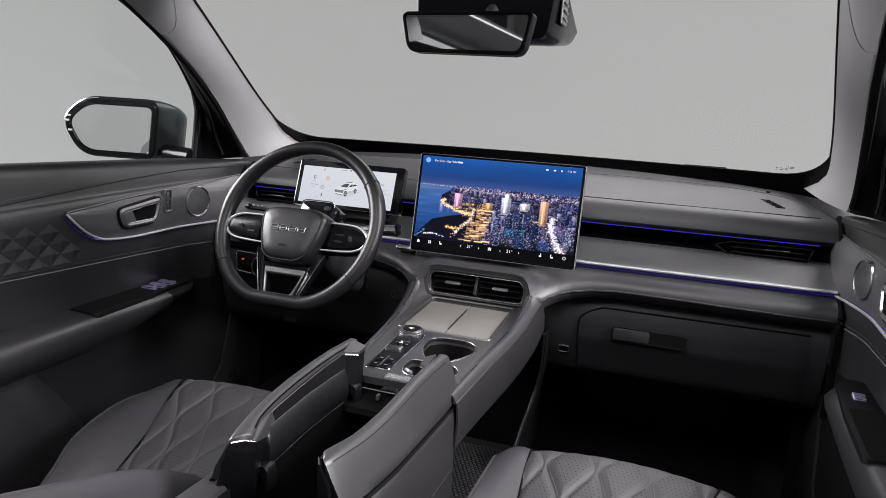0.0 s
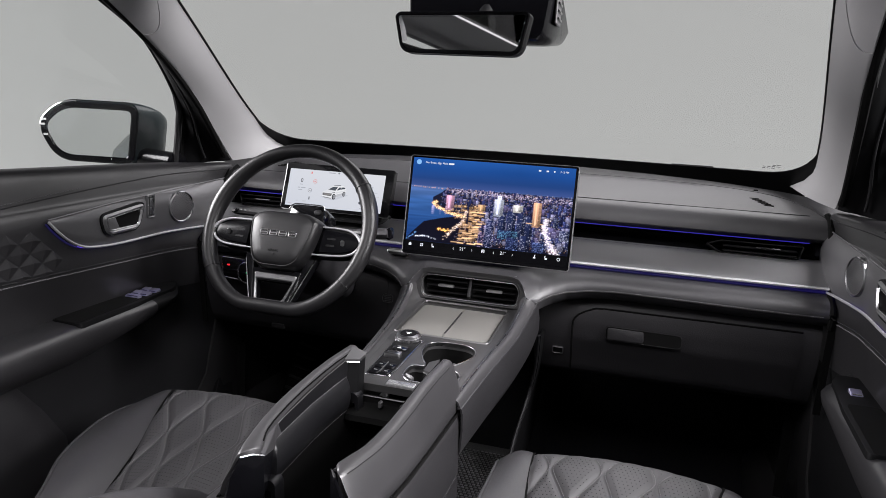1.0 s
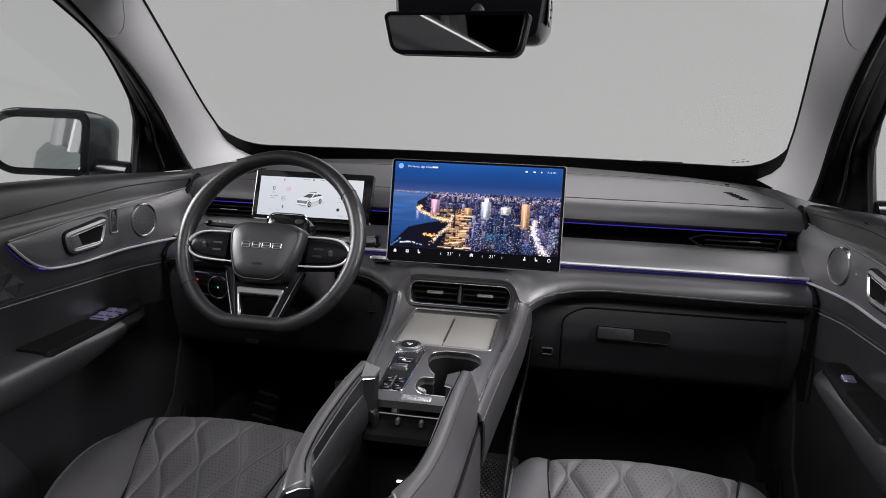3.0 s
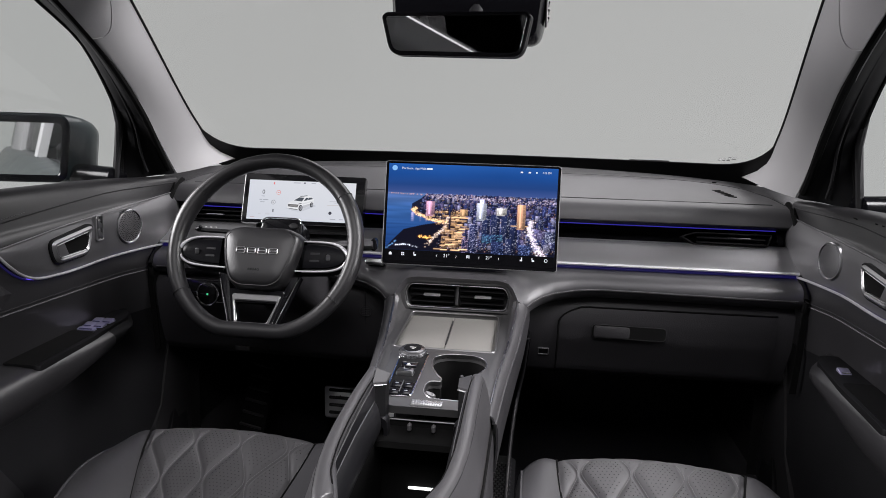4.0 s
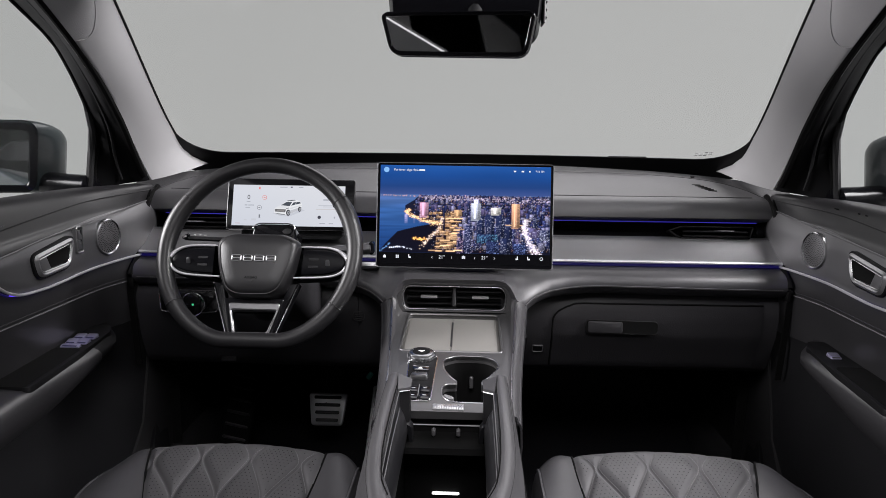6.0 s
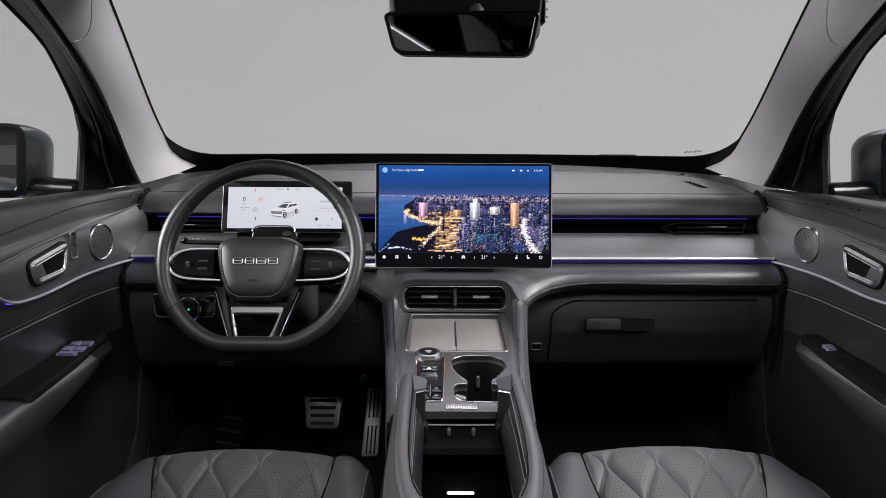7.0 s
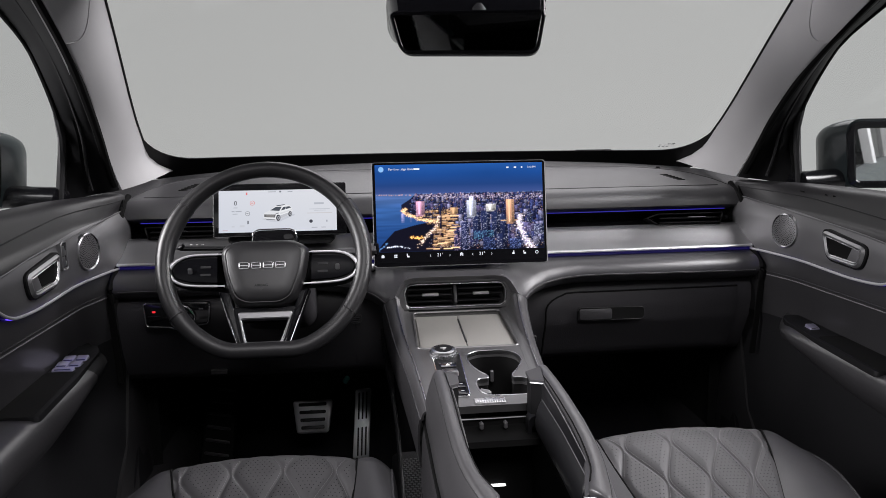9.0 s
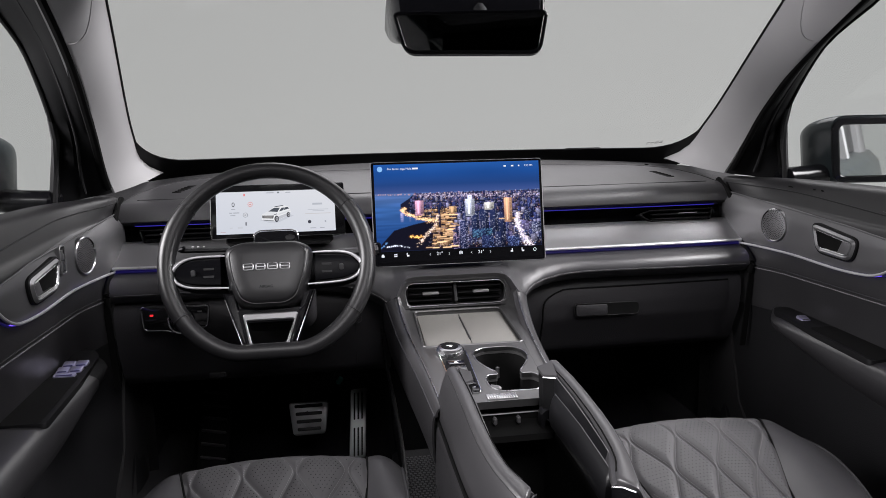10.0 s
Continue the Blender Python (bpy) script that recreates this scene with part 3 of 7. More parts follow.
def door(sx, n):
    side = "driver" if sx < 0 else "passenger"
    zs = sorted({z for z, _ in SKIN} | {0.30, 0.40, 0.455, 0.485, 0.512, 0.53, 0.55, 0.59, 0.62, 0.63, 0.66, 0.668, 0.678, 0.69, 0.714, 0.727})
    ys = [0.140, 0.128, 0.11, 0.09, 0.07, 0.05, 0.03, 0.01, -0.01, -0.03, -0.06, -0.10] + [-0.15 - 0.05 * k for k in range(24)]
    rows = [[door_point(y, z, sx) for z in zs if z > 0.435] for y in ys]
    d = part("door_%d" % n, shell(rows, 0.02), LEATHER_DOOR, sharp=50)
    rows = [[door_point(y, z, sx, 0.001) for z in zs if z < 0.445] for y in ys]
    part("lower_panel", shell(rows, 0.018), PLASTIC, d, "black plastic lower door panel", sharp=50)
    tagged(d, "closed dark grey leather-lined %s door with blue ambient light line" % side, "car door", kind="structure")

    # satin trim panel
    rows = []
    for k in range(46):
        y = -0.424 + 0.542 * k / 45
        lo, up = lerp_table(LOW, y), lerp_table(UPP, y)
        up = max(up, lo + 0.002)
        row = []
        for i in range(7):
            z = lo + (up - lo) * i / 6
            row.append((sx * (skin_x(y, z) - 0.006 + (0.003 if i in (0, 6) else 0)), y, z))
        rows.append(row)
    part("trim_panel", shell(rows, 0.004), TRIM, d, "satin dark grey trim panel")
    path = spline([(sx * (skin_x(y, z) - 0.007), y, z - 0.001) for y, z in LOW], 6)
    part("chrome_strip", tube(path, 0.0027, n=8), BRIGHT_SILVER, d, "bright chrome strip")
    path = spline([(sx * (skin_x(y, z - 0.008) - 0.0015), y, z - 0.0034) for y, z in LOW[3:]], 6)
    part("ambient_light", tube(path, 0.0009, n=6), DOOR_BLUE, d, "blue ambient light line")
    path = spline([(sx * (skin_x(y, z - 0.008) - 0.001), y - 0.002, z - 0.0050) for y, z in LOW[:4]], 6)
    part("light_tail", tube(path, 0.0018, n=6), BLUE_SOFT, d, "dim end of the blue light line")
    path = spline([(sx * (skin_x(y, z) - 0.006), y, z + 0.001) for y, z in UPP[:1] + [(-0.33, 0.652)] + UPP[1:]], 8)
    part("trim_edge", tube(path, 0.0016, n=6), TRIM, d)
    # seams with stitching
    ys2 = [0.10 - 0.03 * k for k in range(46)]
    high = [door_point(y, 0.6735 + 0.036 * max(0.0, min(1.0, (y + 0.65) / 0.76)), sx, 0.0006) for y in [0.12] + ys2]
    part("upper_seam", tube(high, 0.0013, n=6), RUBBER, d)
    tagged(part("upper_stitching", stitches([p + Vector((-sx * 0.001, 0, 0.0065)) for p in high if p.y < -0.30], 0.006, 0.004, 0.0005, 0.0007, (-sx, 0, 0.6)), DOOR_THREAD, d), kind="stuff")
    bm = stitches([door_point(y, 0.532, sx, 0.0008) for y in ys2], 0.0055, 0.0038, 0.0010, 0.0010, (-sx, 0, 0.3))
    tagged(part("stitching", bm, DOOR_THREAD, d), kind="stuff")
    part("lower_seam", tube([door_point(y, 0.5385, sx, 0.0002) for y in ys2], 0.0012, n=6), RUBBER, d)

    if sx > 0:
        for y, w in ((-0.045, 0.014), (-0.115, 0.007), (-0.140, 0.007)):
            p = door_point(y, 0.7135, sx, 0.0005)
            part("marker_slot", block(p, (0.004, w, 0.002), 0.0008, turn=Matrix.Rotation(radians(50), 3, "Y")), HOLE, d)
    # embossed diamonds behind the trim panel
    bm = bmesh.new()
    for r in range(4):
        for c in range(9):
            y = -0.41 - 0.050 * c - (0.025 if r % 2 else 0)
            z = 0.618 - 0.021 * r - 0.012
            if y > -0.45 and r < 1 or y < -0.85:
                continue
            pts = [(y + 0.024, z), (y, z + 0.0195), (y - 0.024, z), (y, z - 0.0195)]
            base = [bm.verts.new((sx * (skin_x(a, b) - 0.0003), a, b)) for a, b in pts]
            top = bm.verts.new((sx * (skin_x(y, z) - 0.0028), y + 0.006, z + 0.003))
            for i in range(4):
                bm.faces.new((base[i], base[(i + 1) % 4], top))
    tagged(part("embossed_diamonds", bm, LEATHER_DOOR, d, sharp=5), "embossed diamond relief", kind="stuff")

    # loudspeaker
    sp = door_plane(-0.050, 0.636, sx, 0.008)
    rim = [(0.0365 * math.cos(a * math.tau / 40), 0.0365 * math.sin(a * math.tau / 40)) for a in range(40)]
    spk = part("loudspeaker", hoop(sp, rim, inset(rim, 0.004), -0.006, 0.003, 0.0015), SATIN_CHROME, d, "round perforated speaker grille")
    part("grille", slab(sp, inset(rim, 0.0035), -0.006, 0.0008, 0.0005), TRIM, spk)
    bm = bmesh.new()
    for ring in range(1, 9):
        m = 6 + 4 * ring if ring < 4 else 30
        for k in range(m):
            r, a = 0.0037 * ring, (k + 0.5 * (ring % 2)) * math.tau / m
            ln, wd = (0.0009 if ring < 4 else 0.0015), min(0.0011, 0.23 * r * math.tau / m)
            slab(sp, [(r * math.cos(a) + ln * math.cos(a) * math.cos(q) - wd * math.sin(a) * math.sin(q), r * math.sin(a) + ln * math.sin(a) * math.cos(q) + wd * math.cos(a) * math.sin(q))
                      for q in [j * math.tau / 6 for j in range(6)]], 0.0009, 0.0011, bm=bm)
    tagged(part("perforation", bm, HOLE, spk), kind="stuff")

    # inner door handle in its recess
    hp = door_plane(-0.235, 0.628, sx, 0.008)
    def ring(pts, r):
        return rpoly([(sx * u, v) for u, v in (pts if sx < 0 else pts[::-1])], r, 6)
    out = ring([(-0.068, 0.032), (0.069, 0.013), (0.053, -0.035), (-0.048, -0.030)], 0.021)
    hd = part("door_handle", hoop(hp, out, inset(out, 0.0045), -0.010, 0.0040, 0.002), FRIT, d, "satin chrome door pull in a dark recess")
    inner = inset(out, 0.0035)
    part("bright_frame", hoop(hp, inner, inset(inner, 0.0095), -0.010, 0.0075, 0.0042), HANDLE_RING, hd, "satin silver pull frame")
    lip = inset(inner, 0.0085)
    part("bright_lip", hoop(hp, lip, inset(lip, 0.0018), -0.010, 0.0060, 0.0008), SATIN_CHROME, hd)
    # recess floor in matt black, which stands for its shade
    part("recess", slab(hp, inset(inner, 0.0085), -0.010, 0.0006), VOID, hd)
    lev = ring([(0.026, 0.006), (0.050, 0.003), (0.040, -0.023), (0.012, -0.021)], 0.004)
    part("lever", slab(hp, lev, 0.0, 0.0036, 0.0016), TRIM, hd)
    if sx < 0:
        lk = door_plane(-0.148, 0.645, sx, 0.008)
        fr = rr(0.025, 0.052, 0.006, 4)
        b = part("lock_switch", hoop(lk, fr, inset(fr, 0.003), -0.006, 0.0022, 0.001), HANDLE_RING, d)
        for v in (-0.0095, 0.0095):
            part("button", slab(lk, rr(0.012, 0.0175, 0.0015, 3, 0, v), -0.004, 0.002, 0.0008), SATIN_CHROME, b)

    # armrest with its gloss panel, painted pocket shade and switches
    rows = []
    for k in range(40):
        y = -0.045 - 1.2 * k / 39
        t = smooth(-0.042, -0.16, y)
        zt = 0.452 + 0.035 * (y + 0.1)
        w = 0.096 * (0.30 + 0.70 * t ** 0.6)
        h = 0.35 + 0.65 * smooth(-0.05, -0.42, y)
        xb = 0.752
        sec = [(xb, zt + 0.004), (xb - w * 0.5, zt + 0.004), (xb - w * 0.80, zt + 0.002), (xb - w * 0.94, zt - 0.005), (xb - w, zt - 0.018 * h), (xb - w * 0.99, zt - 0.038 * h),
               (xb - w * 0.88, zt - 0.060 * h), (xb - w * 0.5, zt - 0.085 * h), (xb, zt - 0.105 * h)]
        rows.append([(sx * x, y, z) for x, z in sec])
    arm = part("armrest", sheet(rows[5:], True, True), LEATHER_DOOR, d, "padded leather armrest", sharp=60)
    part("armrest_nose", sheet(rows[:6], True, True), FRIT if sx < 0 else LEATHER_DOOR, arm, "rounded front end of the armrest", sharp=60)
    ap = Plane((sx * 0.704, -0.27, 0.4515), (sx, 0, 0), (0, 1, 0.035)) if sx > 0 else Plane((sx * 0.704, -0.27, 0.4515), (1, 0, 0), (0, 1, 0.035))
    side_pts = [(0.034, 0.185), (-0.006, 0.190), (-0.026, 0.150), (-0.036, 0.02), (-0.040, -0.14), (0.030, -0.14)]
    side_pts = [(u * sx, v) for u, v in side_pts]
    if sx < 0:
        side_pts = side_pts[::-1]
    out = rpoly(side_pts, 0.012, 5)
    if ap.n.z < 0:
        ap = Plane(ap.c, -ap.u, ap.v)
        out = [(-u, v) for u, v in out][::-1]
    if sum(out[i][0] * out[(i + 1) % len(out)][1] - out[(i + 1) % len(out)][0] * out[i][1] for i in range(len(out))) < 0:
        out = out[::-1]
    part("switch_panel", slab(ap, out, -0.01, 0.0020, 0.001), FRIT, arm, "gloss black switch panel")
    # flat black sheet on the panel instead of a hollow pocket in shade
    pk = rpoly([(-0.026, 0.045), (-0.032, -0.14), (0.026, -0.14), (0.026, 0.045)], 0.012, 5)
    part("pocket_shade", slab(ap, [(u * (1 if sx > 0 else -1), v) for u, v in pk][::1 if sx > 0 else -1], 0.0021, 0.0026), VOID, arm, "flat black sheet for the shaded grab pocket")
    spots = ((0, 0.098, 0.020, 0.022),) if sx > 0 else ((-0.0108, 0.106, 0.0205, 0.020), (0.0108, 0.106, 0.0205, 0.020), (-0.0108, 0.077, 0.0205, 0.020), (0.0108, 0.077, 0.0205, 0.020), (0.0, 0.052, 0.036, 0.012))
    for u, v, wd, ln in spots:
        sw = Plane(ap.at(u, v, 0.0020), ap.u, ap.v + ap.n * 0.25)
        q = part("window_switch", slab(sw, rr(wd, ln, 0.003, 4), -0.006, 0.004, 0.0015), SWITCH, arm)
        # strip imitates light caught on the switch's front edge; no lamp there
        part("painted_edge_glint", slab(sw, rr(wd * 0.75, 0.003, 0.001, 2, 0, 0.003 - ln / 2), 0.0041, 0.0046), CHROME if sx > 0 else BLUE_SOFT, q)
    # map pocket below
    rows = []
    for k in range(14):
        f = k / 13
        sec = []
        for x, z in ((0.737, 0.345), (0.712, 0.350), (0.700, 0.340), (0.697, 0.28), (0.700, 0.20), (0.708, 0.10), (0.72, 0.05)):
            y0 = -0.50 + 0.115 * smooth(0.36, 0.20, z) + 0.02 * smooth(0.2, 0.05, z)
            w = smooth(0.0, 0.05, f)
            sec.append((sx * (0.738 + (x - 0.738) * (0.25 + 0.75 * w)), y0 + (-1.15 - y0) * f, z))
        rows.append(sec)
    part("map_pocket", shell(rows, 0.008), LEATHER_DOOR, d, "dark map pocket face")


door(1, 1)
door(-1, 2)


# ---- car body outside ----
def body_side(sx):
    prof = ((0.800, 0.700), (0.86, 0.690), (0.905, 0.64), (0.925, 0.55), (0.92, 0.35), (0.90, 0.15), (0.905, -0.05), (0.86, -0.20))
    rows = [[(sx * (x - 0.05 * smooth(-1.8, -3.4, y)), y, z + 0.03 * smooth(-0.3, -2.0, y)) for x, z in prof] for y in (0.75, 0.4, 0.1, -0.2, -0.6, -1.0, -1.4, -1.8, -2.2, -2.7, -3.1, -3.4)]
    b = part("body_side", shell(rows, 0.02), BODY, None, sharp=40)
    tagged(b, "grey-green painted outer side of the car", "car body", kind="structure")
    for y in (-0.80, -1.75):
        part("outer_handle", block((sx * 0.932, y, 0.60), (0.02, 0.2, 0.03), 0.008), GLOSS, b)
    rows = [[(sx * (0.80 - 0.10 * k / 3), y, 0.75 + 0.45 * k / 3) for k in range(4)] for y in (-1.42, -2.15, -2.75, -3.2)]
    part("rear_side_window", shell(rows, 0.004), REARGLASS, b, "dark tinted rear side glass")


body_side(1)
body_side(-1)


def wing_mirror(sx):
    m = thing("wing_mirror", (sx * 0.86, 0.03, 0.73), "grey-green wing mirror with a wide mirror glass", "wing mirror", "wing mirrors")
    # the glass faces back and a little towards the cabin
    pl = Plane((sx * 0.982, -0.03, 0.797), (1, -0.38 * sx, 0), (0, 0.01, 1))
    pts = [(-0.116 * sx, 0.067), (-0.104 * sx, -0.078), (0.078 * sx, -0.076), (0.124 * sx, 0.010), (0.066 * sx, 0.067)]
    radii = [0.036, 0.026, 0.055, 0.045, 0.055]
    if sx < 0:
        pts, radii = pts[::-1], radii[::-1]
    if sum(pts[i][0] * pts[(i + 1) % 5][1] - pts[(i + 1) % 5][0] * pts[i][1] for i in range(5)) < 0:
        pts, radii = pts[::-1], radii[::-1]
    out = rpoly(pts, radii, 12)
    rows = []
    for d, s, c in ((-0.002, 1.0, 0), (0.0, 1.015, 0), (-0.008, 1.03, 0.003), (-0.03, 1.045, 0.014), (-0.055, 1.03, 0.028), (-0.08, 0.98, 0.040), (-0.105, 0.89, 0.050), (-0.13, 0.74, 0.056), (-0.145, 0.5, 0.052)):
        rows.append([pl.at(x * s - c * sx, y * s + 0.004 - 0.25 * c, d) for x, y in out])
    part("housing", sheet(rows, True, True), BODY, m, "painted housing", sharp=50)
    part("bezel", hoop(pl, [(x * 1.005, y * 1.005) for x, y in out], inset(out, 0.015), 0.0, 0.007, 0.003), KEYPAD, m)
    part("mirror_glass", slab(pl, inset(out, 0.0155), 0.0, 0.0035), MIRROR, m, "silvered mirror glass")
    lip = [(x, y) for x, y in out if y > 0.0 and x * sx > 0.02]
    gap = max(range(len(lip)), key=lambda i: (Vector(lip[i]) - Vector(lip[i - 1])).length)
    part("chrome_lip", tube([pl.at(x * 1.012, y * 1.015 + 0.001, 0.004) for x, y in lip[gap:] + lip[:gap]], 0.0018, n=6), CHROME, m)
    foot = [(sx * 0.93, 0.05, 0.742), (sx * 0.89, 0.045, 0.738), (sx * 0.84, 0.04, 0.735), (sx * 0.780, 0.03, 0.733)]
    part("foot", tube(spline(foot, 4), [0.034] * 4 + [0.031] * 4 + [0.030] * 5, n=20, flat=0.75, up=(0, 0, 1)), KEYPAD, m)
    if sx < 0:
        for z in (0.818, 0.806, 0.782):
            part("indicator_segment", slab(pl, rr(0.010, 0.0045, 0.001, 2, -0.108 + 0.30 * abs(0.806 - z), z - 0.797), 0.0072, 0.0085), WHITE, m)


wing_mirror(1)
wing_mirror(-1)


# ---- dashboard ----
def dash_dy(x):
    """How far the dash swings: forward at the ends, back in the middle over the console."""
    return 0.012 * (x / 0.69) ** 2 - 0.004


def sweep(prof, xs, shift=dash_dy):
    return [[(x, y + shift(x), z) for y, z in prof] for x in xs]


XS = [-0.69 + 0.03 * k for k in range(47)]
dash = thing("dashboard", (0, 0.2, 0.3), "dark grey leather dashboard with satin panel and blue light lines", "dashboard")

# upper pad: a grained front part, and a darker rear part that follows the windscreen and sweeps down at the ends
PAD_TOP = ((0.1005, 0.678), (0.1025, 0.688), (0.112, 0.702), (0.128, 0.7135), (0.148, 0.7195), (0.152, 0.7196), (0.165, 0.7235), (0.20, 0.733), (0.25, 0.746), (0.30, 0.7575), (0.36, 0.766), (0.45, 0.775))
SWEEP = ((0.0, 0.335), (0.25, 0.332), (0.35, 0.326), (0.45, 0.312), (0.53, 0.292), (0.59, 0.270), (0.64, 0.232), (0.67, 0.188), (0.683, 0.158), (0.692, 0.135))


def pad_z(y):
    return lerp_table(PAD_TOP, y)


front, rear = [], []
for x in [-0.692, -0.688, -0.683, -0.676, -0.668] + [-0.66 + 0.03 * k for k in range(45)] + [0.668, 0.676, 0.683, 0.688, 0.692]:
    q = dash_dy(x)
    s = lerp_table(SWEEP, abs(x))
    yb = screen_y(x, 0.80) - 0.022
    r = [(x, 0.150 + q, 0.664), (x, 0.118 + q, 0.670), (x, 0.106 + q, 0.673)]
    r += [(x, y + q, z) for y, z in PAD_TOP[:4]]
    for k in range(1, 10):
        y = 0.128 + (s - 0.128) * k / 9
        r.append((x, y + q, pad_z(y)))
    r.append((x, s + q + 0.004, pad_z(s) - 0.004))
    front.append(r)
for x in [-0.76, -0.73, -0.71, -0.70, -0.692, -0.688, -0.683, -0.676, -0.668] + [-0.66 + 0.03 * k for k in range(45)] + [0.668, 0.676, 0.683, 0.688, 0.692, 0.70, 0.71, 0.73, 0.76]:
    q = dash_dy(x)
    s = lerp_table(SWEEP, abs(x)) + 0.0015
    yb = screen_y(x, 0.80) - 0.022
    r = [(x, s + q, pad_z(s) - 0.006), (x, s + q + 0.0005, pad_z(s) - 0.001)]
    for k in range(1, 11):
        y = s + (yb - q - s) * k / 10
        r.append((x, y + q, pad_z(y) - 0.0005))
    r.append((x, yb + 0.012, 0.735))
    rear.append(r)
part("upper_pad", shell(front, 0.005), LEATHER, dash, "grained leather upper pad", sharp=55)
part("rear_pad", shell(rear, 0.004), DASH_REAR, dash, "darker rear pad under the windscreen", sharp=55)
part("pad_seam", tube([(x, 0.150 + dash_dy(x), 0.7196) for x in XS[1:-1]], 0.0012, n=6), RUBBER, dash)
part("rear_seam", tube([(r[0][0], r[1][1] - 0.0008, r[1][2] + 0.0008) for r in rear[4:-4]], 0.0011, n=6), RUBBER, dash)
# black bars stand for the shaded gaps at the dash ends
for sx in (1, -1):
    gap = spline([(sx * 0.6945, y, z) for y, z in ((0.163, 0.723), (0.134, 0.709), (0.106, 0.690), (0.094, 0.660), (0.086, 0.620), (0.060, 0.592), (0.028, 0.570), (0.004, 0.548), (0.010, 0.52))], 4)
    part("end_gap_shade", tube(gap, 0.0065, n=8), VOID, dash, "black bar for the shaded gap between dash and door")
part("sensor_slot", block((0.569, 0.297, 0.7565), (0.010, 0.005, 0.003), 0.001), HOLE, dash)
rows = sweep([(0.120, 0.672), (0.150, 0.668), (0.165, 0.655), (0.150, 0.640), (0.108, 0.634), (0.090, 0.6345)], XS)
part("gloss_recess", shell(rows, 0.004), GLOSS, dash, "gloss black recess band")
part("upper_light_line", tube([(x, 0.112 + dash_dy(x), 0.6675) for x in XS[1:-1]], 0.0010, n=6), BLUE, dash, "thin blue ambient light line")
rows = sweep([(0.100, 0.6365), (0.091, 0.6350), (0.080, 0.6270), (0.066, 0.6150), (0.052, 0.6045), (0.040, 0.5970), (0.0350, 0.5945)], XS)
part("satin_panel", shell(rows, 0.004), SATIN, dash, "brushed satin silver panel")
rows = sweep([(0.036, 0.5945), (0.0325, 0.5935), (0.0310, 0.5910), (0.0325, 0.5885), (0.040, 0.5880)], XS)
part("chrome_strip", shell(rows, 0.001), BRIGHT_SILVER, dash, "bright chrome strip")
part("lower_light_line", tube([(x, 0.041 + dash_dy(x), 0.5835) for x in XS], 0.0035, n=6), BLUE_SOFT, dash, "blue ambient light line")


# lower pad: one leather skin that rolls over the glove box side, dips under the screen and wraps the vents
NOSE = ((0.0, (0, -0.060, 0.5650)), (0.085, (0, -0.060, 0.5650)), (0.103, (0, -0.063, 0.5610)), (0.112, (0, -0.069, 0.5530)), (0.118, (0, -0.078, 0.5430)), (0.124, (0, -0.086, 0.5320)), (0.134, (0, -0.081, 0.5240)),
        (0.143, (0, -0.073, 0.5185)), (0.155, (0, -0.057, 0.5255)), (0.170, (0, -0.043, 0.5315)), (0.195, (0, -0.027, 0.5378)), (0.235, (0, -0.012, 0.5428)), (0.285, (0, -0.0045, 0.5455)), (0.69, (0, -0.0045, 0.5455)))
ROLL = ((0.0, (0, -0.034, 0.5740)), (0.10, (0, -0.034, 0.5740)), (0.124, (0, -0.052, 0.5640)), (0.143, (0, -0.050, 0.5650)), (0.170, (0, -0.036, 0.5700)), (0.20, (0, -0.027, 0.5725)), (0.24, (0, -0.014, 0.5740)), (0.285, (0, -0.0065, 0.5745)), (0.69, (0, -0.0065, 0.5745)))


def table_at(table, x):
    """Linear reading of a table of (x, point)."""
    for (a, p), (b, q) in zip(table, table[1:]):
        if x <= b:
            return Vector(p).lerp(Vector(q), (x - a) / (b - a))
    return Vector(table[-1][1])


def nose(x):
    p = table_at(NOSE, abs(x))
    return Vector((x, p.y + dash_dy(x), p.z - 0.004 * smooth(0.3, 0.69, abs(x))))


rows = []
for x in sorted({round(sx * v, 4) for sx in (1, -1) for v in [0.01 * k for k in range(10)] + [0.10 + 0.003 * k for k in range(34)] + [0.205 + 0.01 * k for k in range(9)] + [0.30 + 0.03 * k for k in range(14)]}):
    f, q = nose(x), table_at(ROLL, abs(x))
    b = Vector((x, 0.046 + dash_dy(x), 0.5800))
    q = Vector((x, q.y + dash_dy(x), q.z - 0.003 * smooth(0.3, 0.69, abs(x))))
    r = [(x, b.y + 0.014, 0.5855)]
    r += [tuple(b * (1 - t) ** 2 + q * 2 * t * (1 - t) + f * t * t) for t in [k / 10 for k in range(11)]]
    u = smooth(0.128, 0.20, abs(x))
    r += [(x, f.y + 0.002 + 0.006 * u, f.z - 0.004 - 0.006 * u), (x, f.y + 0.006 + 0.020 * u, f.z - 0.010 - 0.010 * u), (x, f.y + 0.012 + 0.043 * u, f.z - 0.018 - 0.010 * u)]
    rows.append(r)
part("lower_pad", shell(rows, 0.004), LEATHER, dash, "stitched leather lower pad", sharp=55)
path = [nose(x) + Vector((0, -0.0004, 0.0012)) for x in [0.143 + 0.003 * k for k in range(48)] + [0.29 + 0.01 * k for k in range(40)]]
bm = stitches(path, 0.0042, 0.0030, 0.0005, 0.0008, (0, -0.9, 0.4))
tagged(part("stitching", stitches([(-p.x, p.y, p.z) for p in path], 0.0042, 0.0030, 0.0005, 0.0008, (0, -0.9, 0.4), bm=bm), THREAD, dash), kind="stuff")
part("nose_seam", tube([p + Vector((0, 0.0006, -0.0022)) for p in path], 0.0010, n=5), RUBBER, dash)
